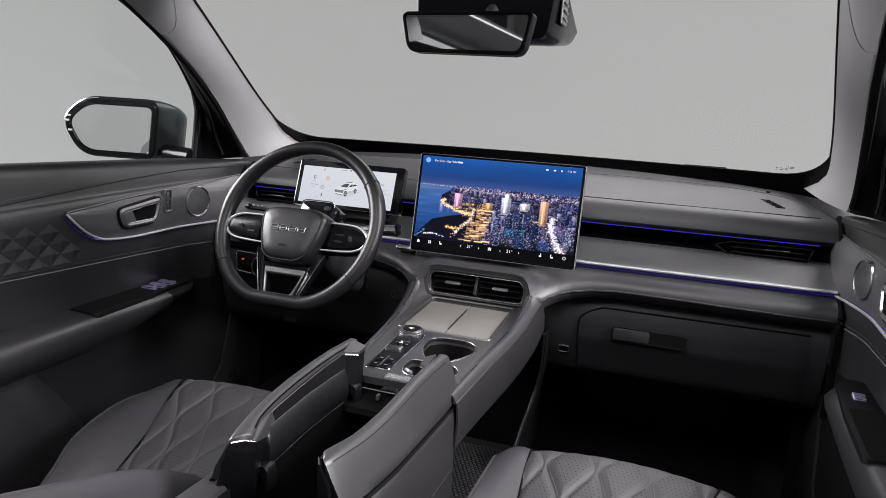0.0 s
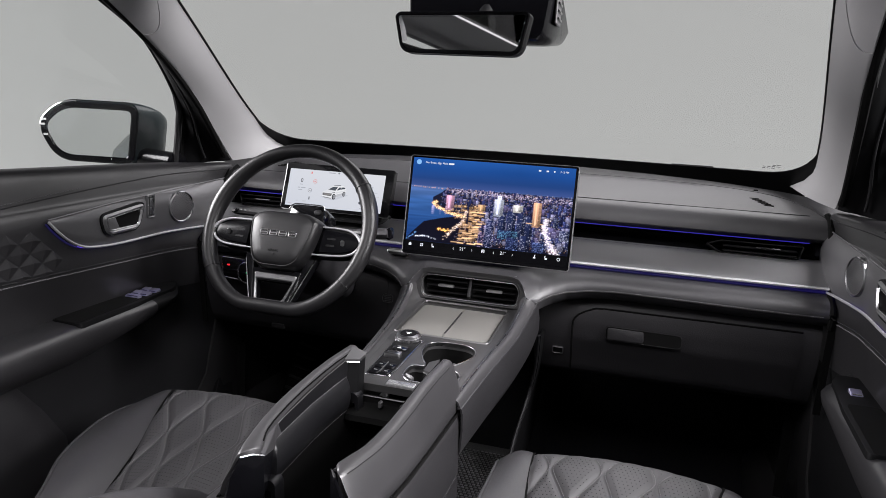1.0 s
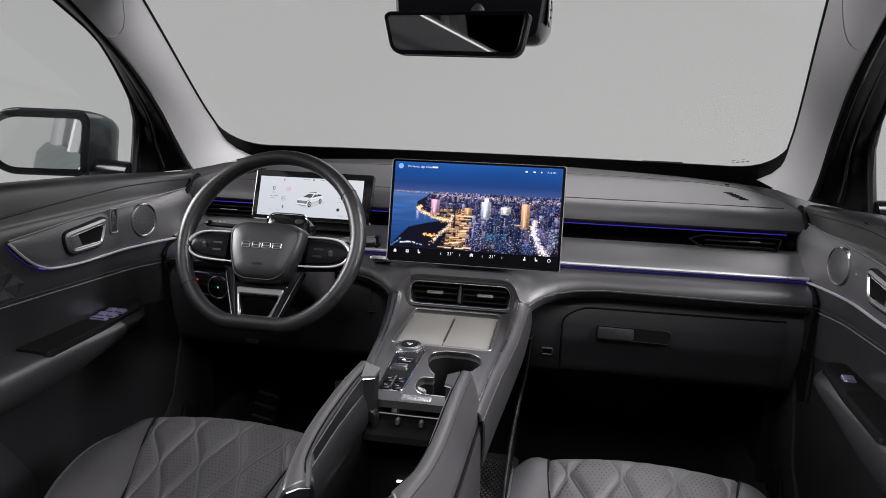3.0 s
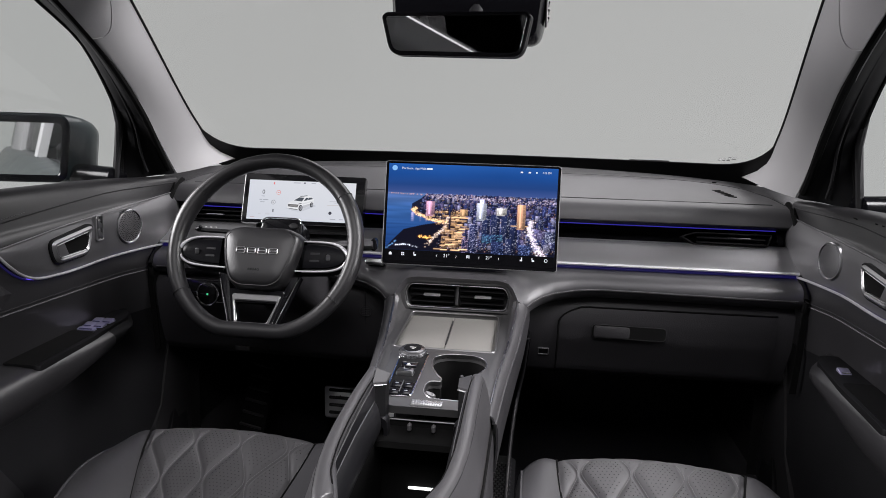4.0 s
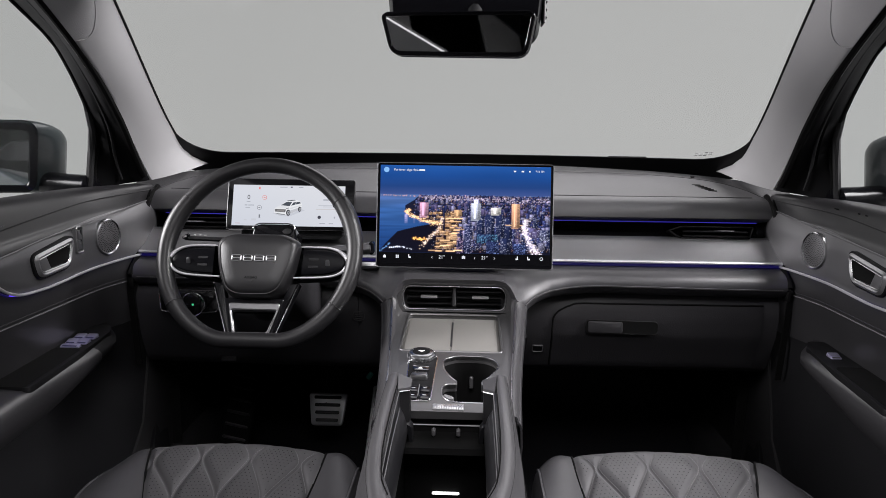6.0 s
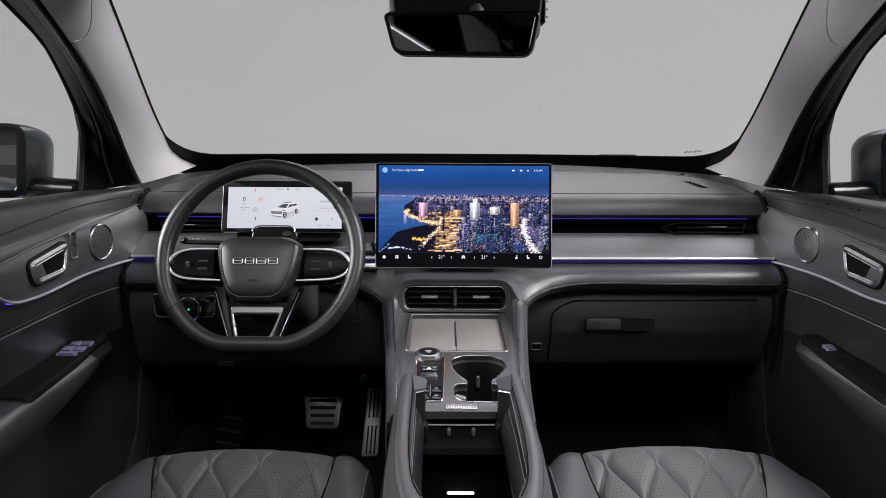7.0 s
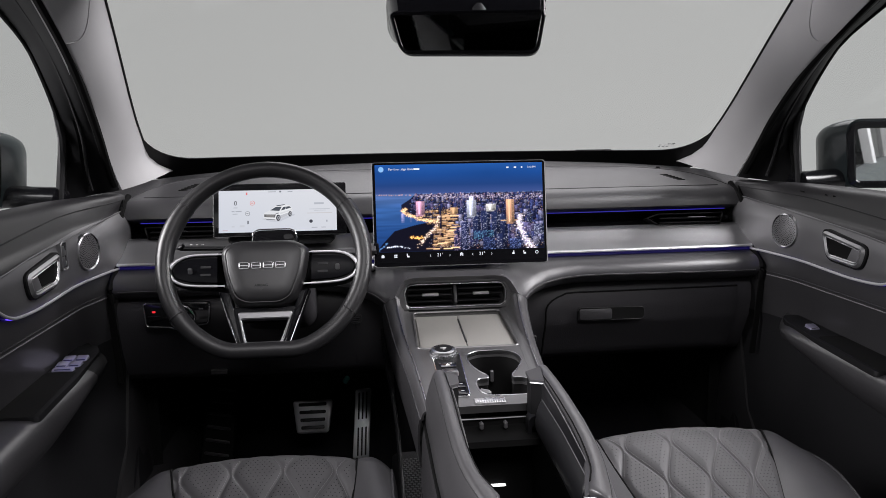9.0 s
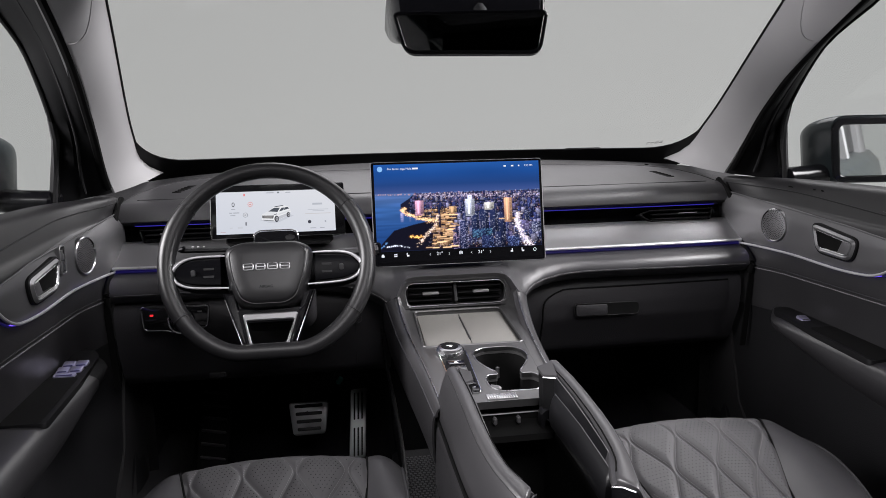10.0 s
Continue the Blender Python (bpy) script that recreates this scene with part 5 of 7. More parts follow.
def centre_screen():
    t = thing("centre_display", (0.018, 0.0, 0.58), "wide centre touchscreen showing a city at night", "touchscreen")
    sa = radians(9.6)
    pl = Plane((0.018, -0.018, 0.688), (1, 0, 0), (0, math.sin(sa), math.cos(sa)))
    out = rr(0.358, 0.212, 0.005, 4)
    part("casing", slab(pl, out, -0.016, 0.0, 0.0015), KEYPAD, t, "slim black casing")
    part("edge", hoop(pl, rr(0.3605, 0.2145, 0.006, 4), rr(0.3575, 0.2115, 0.005, 4), -0.010, 0.0012, 0.0006), TRIM, t, "thin metallic edge")
    part("stand", block((0.018, 0.045, 0.66), (0.16, 0.09, 0.10), 0.01), PLASTIC, t)
    L, Rr, B, T = -0.1735, 0.1735, -0.0985, 0.1020
    lit_grid("picture", pl, city_picture(372, 188), (L, -0.0762, Rr, T), 0.0004, SCREEN_GLOW, t, "night view of a waterfront city with lit towers")
    part("home_bar", slab(pl, R4(L, B, Rr - L, -0.0762 - B), 0.0002, 0.0004), KEYPAD, t, "black bar below the picture")
    W1 = glow("display_white", (0.9, 0.93, 1.0), 0.9)
    # status row, home row
    part("status_dot", slab(pl, [(0.0055 * math.cos(a * math.tau / 20) - 0.161, 0.0055 * math.sin(a * math.tau / 20) + 0.0925) for a in range(20)], 0.0006, 0.0010), glow("display_blue", (0.25, 0.55, 1.0), 0.9), t)
    writing("greeting", "Por favor, diga Hola", 0.0062, pl, -0.121, 0.0925, 0.0008, W1, t)
    part("text_bar", slab(pl, R4(-0.0945, 0.0908, 0.012, 0.0034), 0.0006, 0.0010), W1, t)
    writing("clock", "7:13 PM", 0.0054, pl, 0.151, 0.0925, 0.0008, W1, t)
    for u, w in ((0.098, 0.005), (0.114, 0.005), (0.129, 0.003)):
        part("status_bar", slab(pl, R4(u, 0.0910, w, 0.003), 0.0006, 0.0010), W1, t)
    hz2 = -0.0845
    part("home_icon", slab(pl, [(-0.165, hz2 - 0.003), (-0.159, hz2 - 0.003), (-0.159, hz2 + 0.001), (-0.162, hz2 + 0.004), (-0.165, hz2 + 0.001)], 0.0014, 0.0016), W1, t)
    bm = bmesh.new()
    for i in range(2):
        for j in range(2):
            slab(pl, R4(-0.139 + 0.0035 * i, hz2 - 0.003 + 0.0035 * j, 0.0027, 0.0027), 0.0014, 0.0016, bm=bm)
    part("menu_icon", bm, W1, t)
    for u, m in ((-0.111, 1), (0.107, -1), (0.131, 1)):
        bm = bmesh.new()
        slab(pl, R4(u - 0.001 - 0.0015 * m, hz2, 0.0018, 0.0045), 0.0014, 0.0016, bm=bm)
        slab(pl, R4(u - 0.002, hz2 - 0.003, 0.005, 0.0032), 0.0014, 0.0016, bm=bm)
        part("seat_icon", bm, W1, t)
    circ = [(0.0035 * math.cos(a * math.tau / 16) + 0.157, 0.0035 * math.sin(a * math.tau / 16) + hz2) for a in range(16)]
    part("round_icon", hoop(pl, circ, inset(circ, 0.0011), 0.0014, 0.0016), W1, t)
    bm = bmesh.new()
    for a in range(3):
        slab(pl, R4(-0.004 + 0.0024 * a, hz2 - 0.003 + 0.001 * (a % 2), 0.0018, 0.006), 0.0014, 0.0016, bm=bm)
    part("fan_icon", bm, W1, t)
    for u in (-0.045, 0.042):
        writing("temperature", "21°", 0.0095, pl, u, hz2, 0.0015, W1, t)
        for du, s in ((-0.020, "‹"), (0.020, "›")):
            writing("arrow", s, 0.010, pl, u + du, hz2, 0.0015, W1, t)


centre_screen()


def driver_display():
    t = thing("driver_display", (-0.353, 0.05, 0.63), "wide driver display, white screen with a parked car drawing", "display")
    a = 0.30
    pl = Plane((-0.353, 0.035, 0.70), (1, 0, 0), (0, math.sin(a), math.cos(a)))
    part("casing", slab(pl, rr(0.272, 0.110, 0.004, 4), -0.018, 0.0, 0.0015), GLOSS, t, "black casing")
    part("foot", block((-0.353, 0.075, 0.655), (0.22, 0.08, 0.06), 0.008), PLASTIC, t)
    q = []
    q.append((R4(-0.124, -0.047, 0.240, 0.088), [(0.66, 0.69, 0.77), (0.70, 0.72, 0.79), (0.76, 0.77, 0.82), (0.72, 0.74, 0.81)], 0.0004))
    # the drawn car, seen three quarters from the front
    def car(pts, col, layer):
        q.append(([(-0.0345 + 0.060 * x, -0.0255 + 0.036 * y) for x, y in pts], col, layer))

    def wheel(x, y, rx, ry, col, layer):
        car([(x + rx * math.cos(k * math.tau / 16), y + ry * math.sin(k * math.tau / 16)) for k in range(16)], col, layer)
    car([(-0.06, 0.16), (0.25, -0.01), (0.56, -0.02), (1.10, 0.36), (0.95, 0.45), (0.3, 0.3)], (0.60, 0.62, 0.69), 0.0006)
    car([(0.02, 0.44), (0.02, 0.17), (0.13, 0.09), (0.41, 0.05), (0.58, 0.13), (0.84, 0.33), (0.98, 0.46), (1.0, 0.62), (0.98, 0.76), (0.91, 0.90), (0.78, 0.975), (0.60, 0.96), (0.44, 0.90), (0.24, 0.66), (0.05, 0.50)], (0.85, 0.86, 0.89), 0.0008)
    car([(0.24, 0.655), (0.56, 0.62), (0.43, 0.44), (0.03, 0.47)], (0.78, 0.79, 0.83), 0.0009)
    car([(0.58, 0.14), (0.84, 0.34), (0.98, 0.47), (0.99, 0.57), (0.58, 0.34)], (0.56, 0.57, 0.62), 0.0009)
    car([(0.57, 0.40), (0.99, 0.63), (0.985, 0.70), (0.58, 0.50)], (0.74, 0.75, 0.79), 0.0009)
    car([(0.24, 0.645), (0.44, 0.85), (0.635, 0.84), (0.55, 0.60)], (0.08, 0.09, 0.11), 0.0010)
    car([(0.60, 0.62), (0.69, 0.83), (0.90, 0.865), (0.955, 0.78), (0.75, 0.69)], (0.07, 0.08, 0.10), 0.0010)
    car([(0.745, 0.69), (0.765, 0.695), (0.80, 0.845), (0.78, 0.845)], (0.55, 0.56, 0.60), 0.0012)
    car([(0.45, 0.93), (0.72, 0.985), (0.77, 0.95), (0.49, 0.885)], (0.12, 0.13, 0.15), 0.0010)
    car([(0.03, 0.42), (0.04, 0.26), (0.40, 0.22), (0.43, 0.40)], (0.16, 0.16, 0.17), 0.0010)
    car([(0.10, 0.38), (0.11, 0.29), (0.36, 0.26), (0.38, 0.37)], (0.26, 0.25, 0.25), 0.0011)
    car([(0.03, 0.18), (0.13, 0.10), (0.41, 0.06), (0.42, 0.11), (0.14, 0.16)], (0.24, 0.25, 0.28), 0.0010)
    car([(0.42, 0.41), (0.55, 0.47), (0.53, 0.51), (0.43, 0.46)], (0.20, 0.21, 0.24), 0.0010)
    for x, y, rx, ry in ((0.515, 0.20, 0.075, 0.185), (0.915, 0.42, 0.058, 0.155)):
        wheel(x, y, rx, ry, (0.04, 0.04, 0.05), 0.0011)
        wheel(x + 0.010, y, rx * 0.62, ry * 0.66, (0.38, 0.39, 0.42), 0.0012)
        wheel(x + 0.010, y, rx * 0.25, ry * 0.25, (0.10, 0.10, 0.12), 0.0013)
    grey = (0.42, 0.44, 0.50)
    for u, v, w, h, c in ((-0.098, -0.004, 0.006, 0.002, grey), (-0.090, -0.004, 0.012, 0.002, grey), (-0.094, 0.004, 0.008, 0.0015, grey), (-0.096, -0.009, 0.010, 0.0015, grey), (-0.024, 0.036, 0.016, 0.0018, grey), (0.016, 0.036, 0.010, 0.0018, grey), (-0.001, 0.0355, 0.004, 0.003, (0.15, 0.16, 0.2)),
                          (0.070, 0.0085, 0.020, 0.004, (0.5, 0.52, 0.58)), (0.060, -0.002, 0.042, 0.0014, (0.55, 0.57, 0.63)), (0.070, -0.005, 0.024, 0.0014, (0.55, 0.57, 0.63)), (0.055, -0.0105, 0.052, 0.0014, (0.62, 0.6, 0.62)), (0.094, -0.029, 0.003, 0.004, grey),
                          (0.064, -0.041, 0.012, 0.0016, grey), (0.084, -0.041, 0.009, 0.0016, grey), (-0.116, -0.043, 0.010, 0.0016, (0.6, 0.5, 0.55)), (-0.098, -0.036, 0.006, 0.003, (0.62, 0.64, 0.7)), (-0.082, -0.036, 0.010, 0.004, (0.62, 0.64, 0.7)), (-0.0665, -0.030, 0.003, 0.007, (0.2, 0.21, 0.24)),
                          (-0.069, 0.0315, 0.003, 0.005, (0.85, 0.2, 0.2))):
        q.append((R4(u, v, w, h), c, 0.0008))
    for u, v, r, c in ((-0.056, 0.014, 0.0050, (0.75, 0.25, 0.25)), (-0.066, -0.008, 0.0050, (0.25, 0.27, 0.32)), (0.063, -0.027, 0.0036, (0.06, 0.06, 0.08))):
        q.append(([(u + r * math.cos(k * math.tau / 18), v + r * math.sin(k * math.tau / 18)) for k in range(18)], c, 0.0008))
        if r > 0.004:
            q.append(([(u + (r - 0.001) * math.cos(k * math.tau / 18), v + (r - 0.001) * math.sin(k * math.tau / 18)) for k in range(18)], (0.76, 0.77, 0.82), 0.0010))
            q.append((R4(u - 0.002, v - 0.001, 0.004, 0.002), c, 0.0012))
    picture("picture", pl, q, CLUSTER_GLOW, t, "pale screen with a white car and grey marks")
    writing("speed", "0", 0.013, pl, -0.090, 0.014, 0.0006, mat("display_ink", (0.02, 0.02, 0.03), 0.5), t)


driver_display()


# ---- steering wheel ----
def steering_wheel():
    w = thing("steering_wheel", (-0.358, -0.175, 0.63), "flat-bottomed dark leather steering wheel with satin chrome spokes", "steering wheel")
    a = radians(27)
    pl = Plane((-0.357, -0.184, 0.634), (1, 0, 0), (0, math.sin(a), math.cos(a)))
    R = 0.1755
    path = []
    for k in range(61):
        t = radians(-47 + 274 * k / 60)
        path.append((R * math.cos(t), R * math.sin(t)))
    s, e = path[-1], path[0]
    corner = []
    for k in range(1, 10):
        t = k / 10
        p = Vector(s) * (1 - t) ** 2 + Vector((-0.080, -0.1630)) * 2 * t * (1 - t) + Vector((-0.046, -0.1630)) * t * t
        corner.append(tuple(p))
    flat = [(-0.046 + 0.092 * k / 8, -0.1630) for k in range(9)]
    corner2 = [(-x, y) for x, y in reversed(corner)]
    path += corner + flat + corner2
    pts = [pl.at(u, v, -0.004) for u, v in path]
    rad = []
    for u, v in path:
        ang = abs(math.degrees(math.atan2(v, abs(u))))
        rad.append(0.0148 + 0.0018 * math.exp(-((ang - 22) / 16) ** 2) * (1 if v > 0 else 0.4))
    rim = part("rim", tube(pts, rad, closed=True, n=18, flat=1.08, up=pl.n), WHEEL_LEATHER, w, "stitched leather rim", sharp=80)
    # seams round the rim
    for ang in (36, 144, 214, 326):
        t = radians(ang)
        c, d = pl.at(R * math.cos(t), R * math.sin(t), -0.004), (pl.u * math.cos(t) + pl.v * math.sin(t))
        ring = [c + d * (0.0160 * math.cos(k * math.tau / 20)) + pl.n * (0.0172 * math.sin(k * math.tau / 20)) for k in range(20)]
        part("seam", tube(ring, 0.0009, closed=True, n=5, up=(0.3, 0.9, 0.2)), RUBBER, rim)
    inner = [pl.at(u * 0.918, v * 0.918, -0.004) for u, v in path]
    tagged(part("stitching", stitches(inner + inner[:1], 0.005, 0.0034, 0.0005, 0.0006, pl.n), DOOR_THREAD, rim), kind="stuff")
    # airbag cover
    cov = rpoly([(-0.076, 0.018), (-0.068, -0.034), (-0.052, -0.076), (-0.030, -0.087), (0.036, -0.087), (0.056, -0.075), (0.072, -0.034), (0.079, 0.017), (0.052, 0.031), (-0.048, 0.031)], 0.018, 6)
    rows = []
    for d, f in ((-0.040, 1.03), (-0.002, 1.02), (0.014, 0.985), (0.023, 0.93), (0.028, 0.82), (0.030, 0.5)):
        rows.append([pl.at(u * f, (v + 0.028) * f - 0.028, d) for u, v in cov])
    hub = part("airbag_cover", sheet(rows, True, True), WHEEL_LEATHER, w, "dark grained airbag cover", sharp=60)
    gr = [pl.at(u * 0.86, (v + 0.024) * 0.90 - 0.028, 0.0269) for u, v in cov if v < 0.025]
    k0 = max(range(len(gr)), key=lambda i: (gr[i] - gr[i - 1]).length)
    part("groove", tube(gr[k0:] + gr[:k0], 0.0010, n=5), RUBBER, hub)
    # marque drawn as plain bars
    bm = bmesh.new()
    u0 = -0.040
    for wd in (0.018, 0.017, 0.018, 0.018):
        box = rr(wd, 0.0125, 0.003, 3, u0 + wd / 2, -0.020)
        hoop(pl, box, inset(box, 0.0019), 0.0285, 0.0312, 0.0005, bm=bm)
        slab(pl, rr(wd * 0.7, 0.0016, 0.0005, 2, u0 + wd / 2, -0.020), 0.0285, 0.0310, bm=bm)
        u0 += wd + 0.003
    part("badge", bm, SATIN_CHROME, hub, "chrome badge of plain bars")
    writing("airbag_mark", "AIRBAG", 0.0066, pl, -0.001, -0.056, 0.0304, VOID, hub)
    part("airbag_sign", slab(pl, [(-0.004, -0.061), (-0.001, -0.064), (0.002, -0.061)], 0.028, 0.0306), RUBBER, hub)
    # spokes
    for sx in (-1, 1):
        base = [(0.072, 0.016), (0.135, 0.014), (0.160, 0.004), (0.172, -0.018), (0.160, -0.038), (0.132, -0.048), (0.070, -0.052)]
        base = [(u * sx, v) for u, v in base]
        if sx > 0:
            base = base[::-1]
        out = rpoly(base, [0.004, 0.02, 0.02, 0.02, 0.02, 0.02, 0.004], 6)
        sp = part("spoke", slab(pl, out, -0.022, -0.004, 0.004), PLASTIC, w, "black spoke with satin chrome loop")
        lp2 = inset(out, 0.004)
        arc = [(0.070, 0.011), (0.100, 0.0115), (0.130, 0.010), (0.150, 0.003), (0.1635, -0.010), (0.1645, -0.020), (0.157, -0.033), (0.140, -0.042), (0.115, -0.0455), (0.068, -0.0475)]
        arc = spline([pl.at(u * sx, v, 0.000) for u, v in arc], 6)
        part("loop", tube(arc, [0.0022 + 0.0026 * math.exp(-((k / (len(arc) - 1) - 0.5) / 0.16) ** 2) for k in range(len(arc))], n=10, up=pl.n), BRIGHT_SILVER, sp, "satin chrome loop")
        part("key_pad", slab(pl, inset(lp2, 0.006), -0.006, 0.0015, 0.001), KEYPAD, sp, "gloss black key pad")
        part("roller", block(pl.at(0.128 * sx, -0.019, 0.003), (0.008, 0.005, 0.012), 0.002), SATIN_CHROME, sp)
        for v in (-0.012, -0.026):
            part("key", slab(pl, rr(0.018, 0.004, 0.001, 2, 0.102 * sx, v), 0.0016, 0.0022), PLASTIC, sp)
    # lower spoke: open trapezium
    out = rpoly([(-0.056, -0.086), (-0.037, -0.157), (0.037, -0.157), (0.057, -0.086)], 0.006, 4)
    inn = rpoly([(-0.038, -0.111), (-0.0285, -0.1475), (0.0285, -0.1475), (0.041, -0.111)], 0.004, 4)
    lo = part("lower_spoke", hoop(pl, out, inn, -0.018, 0.000, 0.003), GLOSS, w, "gloss black lower spoke with chrome frame")
    o2 = rpoly([(-0.045, -0.096), (-0.0325, -0.153), (0.0325, -0.153), (0.050, -0.096)], 0.006, 4)
    i2 = rpoly([(-0.0385, -0.1085), (-0.0288, -0.149), (0.0288, -0.149), (0.0435, -0.1085)], 0.004, 4)
    part("chrome_frame", hoop(pl, o2, i2, -0.006, 0.0035, 0.0018), HANDLE_RING, lo, "satin silver frame")
    for sx in (-1, 1):
        arm = [(0.058 * sx, -0.060), (0.080 * sx, -0.056), (0.045 * sx, -0.156), (0.036 * sx, -0.156)]
        arm = arm if sx < 0 else arm[::-1]
        sa = part("side_arm", slab(pl, rpoly(arm, 0.003, 3), -0.020, -0.001, 0.003), GLOSS, lo)
        # tapered chrome line modelled as the highlight on the arm's outer edge
        part("arm_highlight", tube([pl.at(u * sx, v, -0.001) for u, v in ((0.0745, -0.068), (0.060, -0.110), (0.0455, -0.150))], [0.0006, 0.0012, 0.0006], n=6), SATIN_CHROME, sa)
    # column shroud and stalks
    col = thing("steering_column", (-0.358, 0.0, 0.58), "black steering column shroud with two stalks", "steering column")
    ax = -pl.n
    rows = []
    for d, f, dz in ((0.035, 0.055, 0.0), (0.06, 0.062, 0.0), (0.13, 0.070, -0.004), (0.22, 0.074, -0.01)):
        c = pl.c + ax * d + Vector((0, 0, dz - 0.01))
        rows.append([c + pl.u * u + pl.v * v for u, v in rr(2 * f, 1.7 * f, 0.03, 5)])
    part("shroud", sheet(rows, True, True), FASCIA_PLASTIC, col)
    hood = Plane(pl.at(0.010, 0.050, -0.045), pl.u, pl.v)
    hp2 = rpoly([(-0.046, -0.03), (0.046, -0.03), (0.040, 0.016), (0.030, 0.022), (-0.030, 0.022), (-0.040, 0.016)], 0.010, 5)
    hd = part("shroud_hood", slab(hood, hp2, -0.06, 0.0, 0.004), GLOSS, col, "gloss black hood with chrome edge")
    part("hood_edge", tube([hood.at(u, v, 0.001) for u, v in hp2 if v > -0.02], 0.0014, n=6), CHROME, hd)
    part("sensor_eye", slab(hood, [(0.009 * math.cos(k * math.tau / 16) + 0.026, 0.006 * math.sin(k * math.tau / 16) + 0.006) for k in range(16)], -0.002, 0.003, 0.001), PLASTIC, hd)
    for sx, ln in ((1, 0.20), (-1, 0.155)):
        z = 0.630 if sx > 0 else 0.646
        path = [(-0.358 + sx * 0.05, -0.10, z - 0.004), (-0.358 + sx * 0.12, -0.115, z), (-0.358 + sx * 0.16, -0.120, z + 0.002), (-0.358 + sx * ln, -0.122, z + 0.006)]
        st = part("stalk", tube(spline(path, 4), ([0.007] * 5 + [0.011] * 4 + [0.015] * 4) if sx > 0 else [0.006] * 13, n=10, flat=0.75), LEATHER if sx > 0 else PLASTIC, col, "dark stalk")
        e = Vector(path[-1])
        part("stalk_end", block(e, (0.010, 0.020, 0.024) if sx > 0 else (0.006, 0.010, 0.011), 0.003), KEYPAD, st)
        if sx < 0:
            for k in range(3):
                part("mark", block(e + Vector((0.018 + 0.010 * k, -0.012, 0.004)), (0.004, 0.002, 0.0025), 0.0005), WHITE, st)


steering_wheel()


# ---- centre console ----
SLOPE = math.atan2(0.032, 0.35)
KP = Plane((0, -0.30, 0.4735), (1, 0, 0), (0, math.cos(SLOPE), math.sin(SLOPE)))


RAIL_IN = ((0, (0.1235, -0.084, 0.5330)), (0.10, (0.1215, -0.108, 0.5150)), (0.33, (0.1140, -0.20, 0.4870)), (0.65, (0.1015, -0.35, 0.4715)), (1, (0.0945, -0.492, 0.4590)))
RAIL_OUT = ((0, (0.1430, -0.071, 0.5190)), (0.10, (0.1380, -0.103, 0.5025)), (0.33, (0.1275, -0.20, 0.4760)), (0.65, (0.1130, -0.35, 0.4610)), (1, (0.1035, -0.492, 0.4490)))
RAIL_LOW = ((0, (0.1430, -0.020, 0.445)), (0.10, (0.1370, -0.075, 0.415)), (0.33, (0.1230, -0.20, 0.386)), (0.65, (0.1125, -0.35, 0.380)), (1, (0.1045, -0.49, 0.375)))


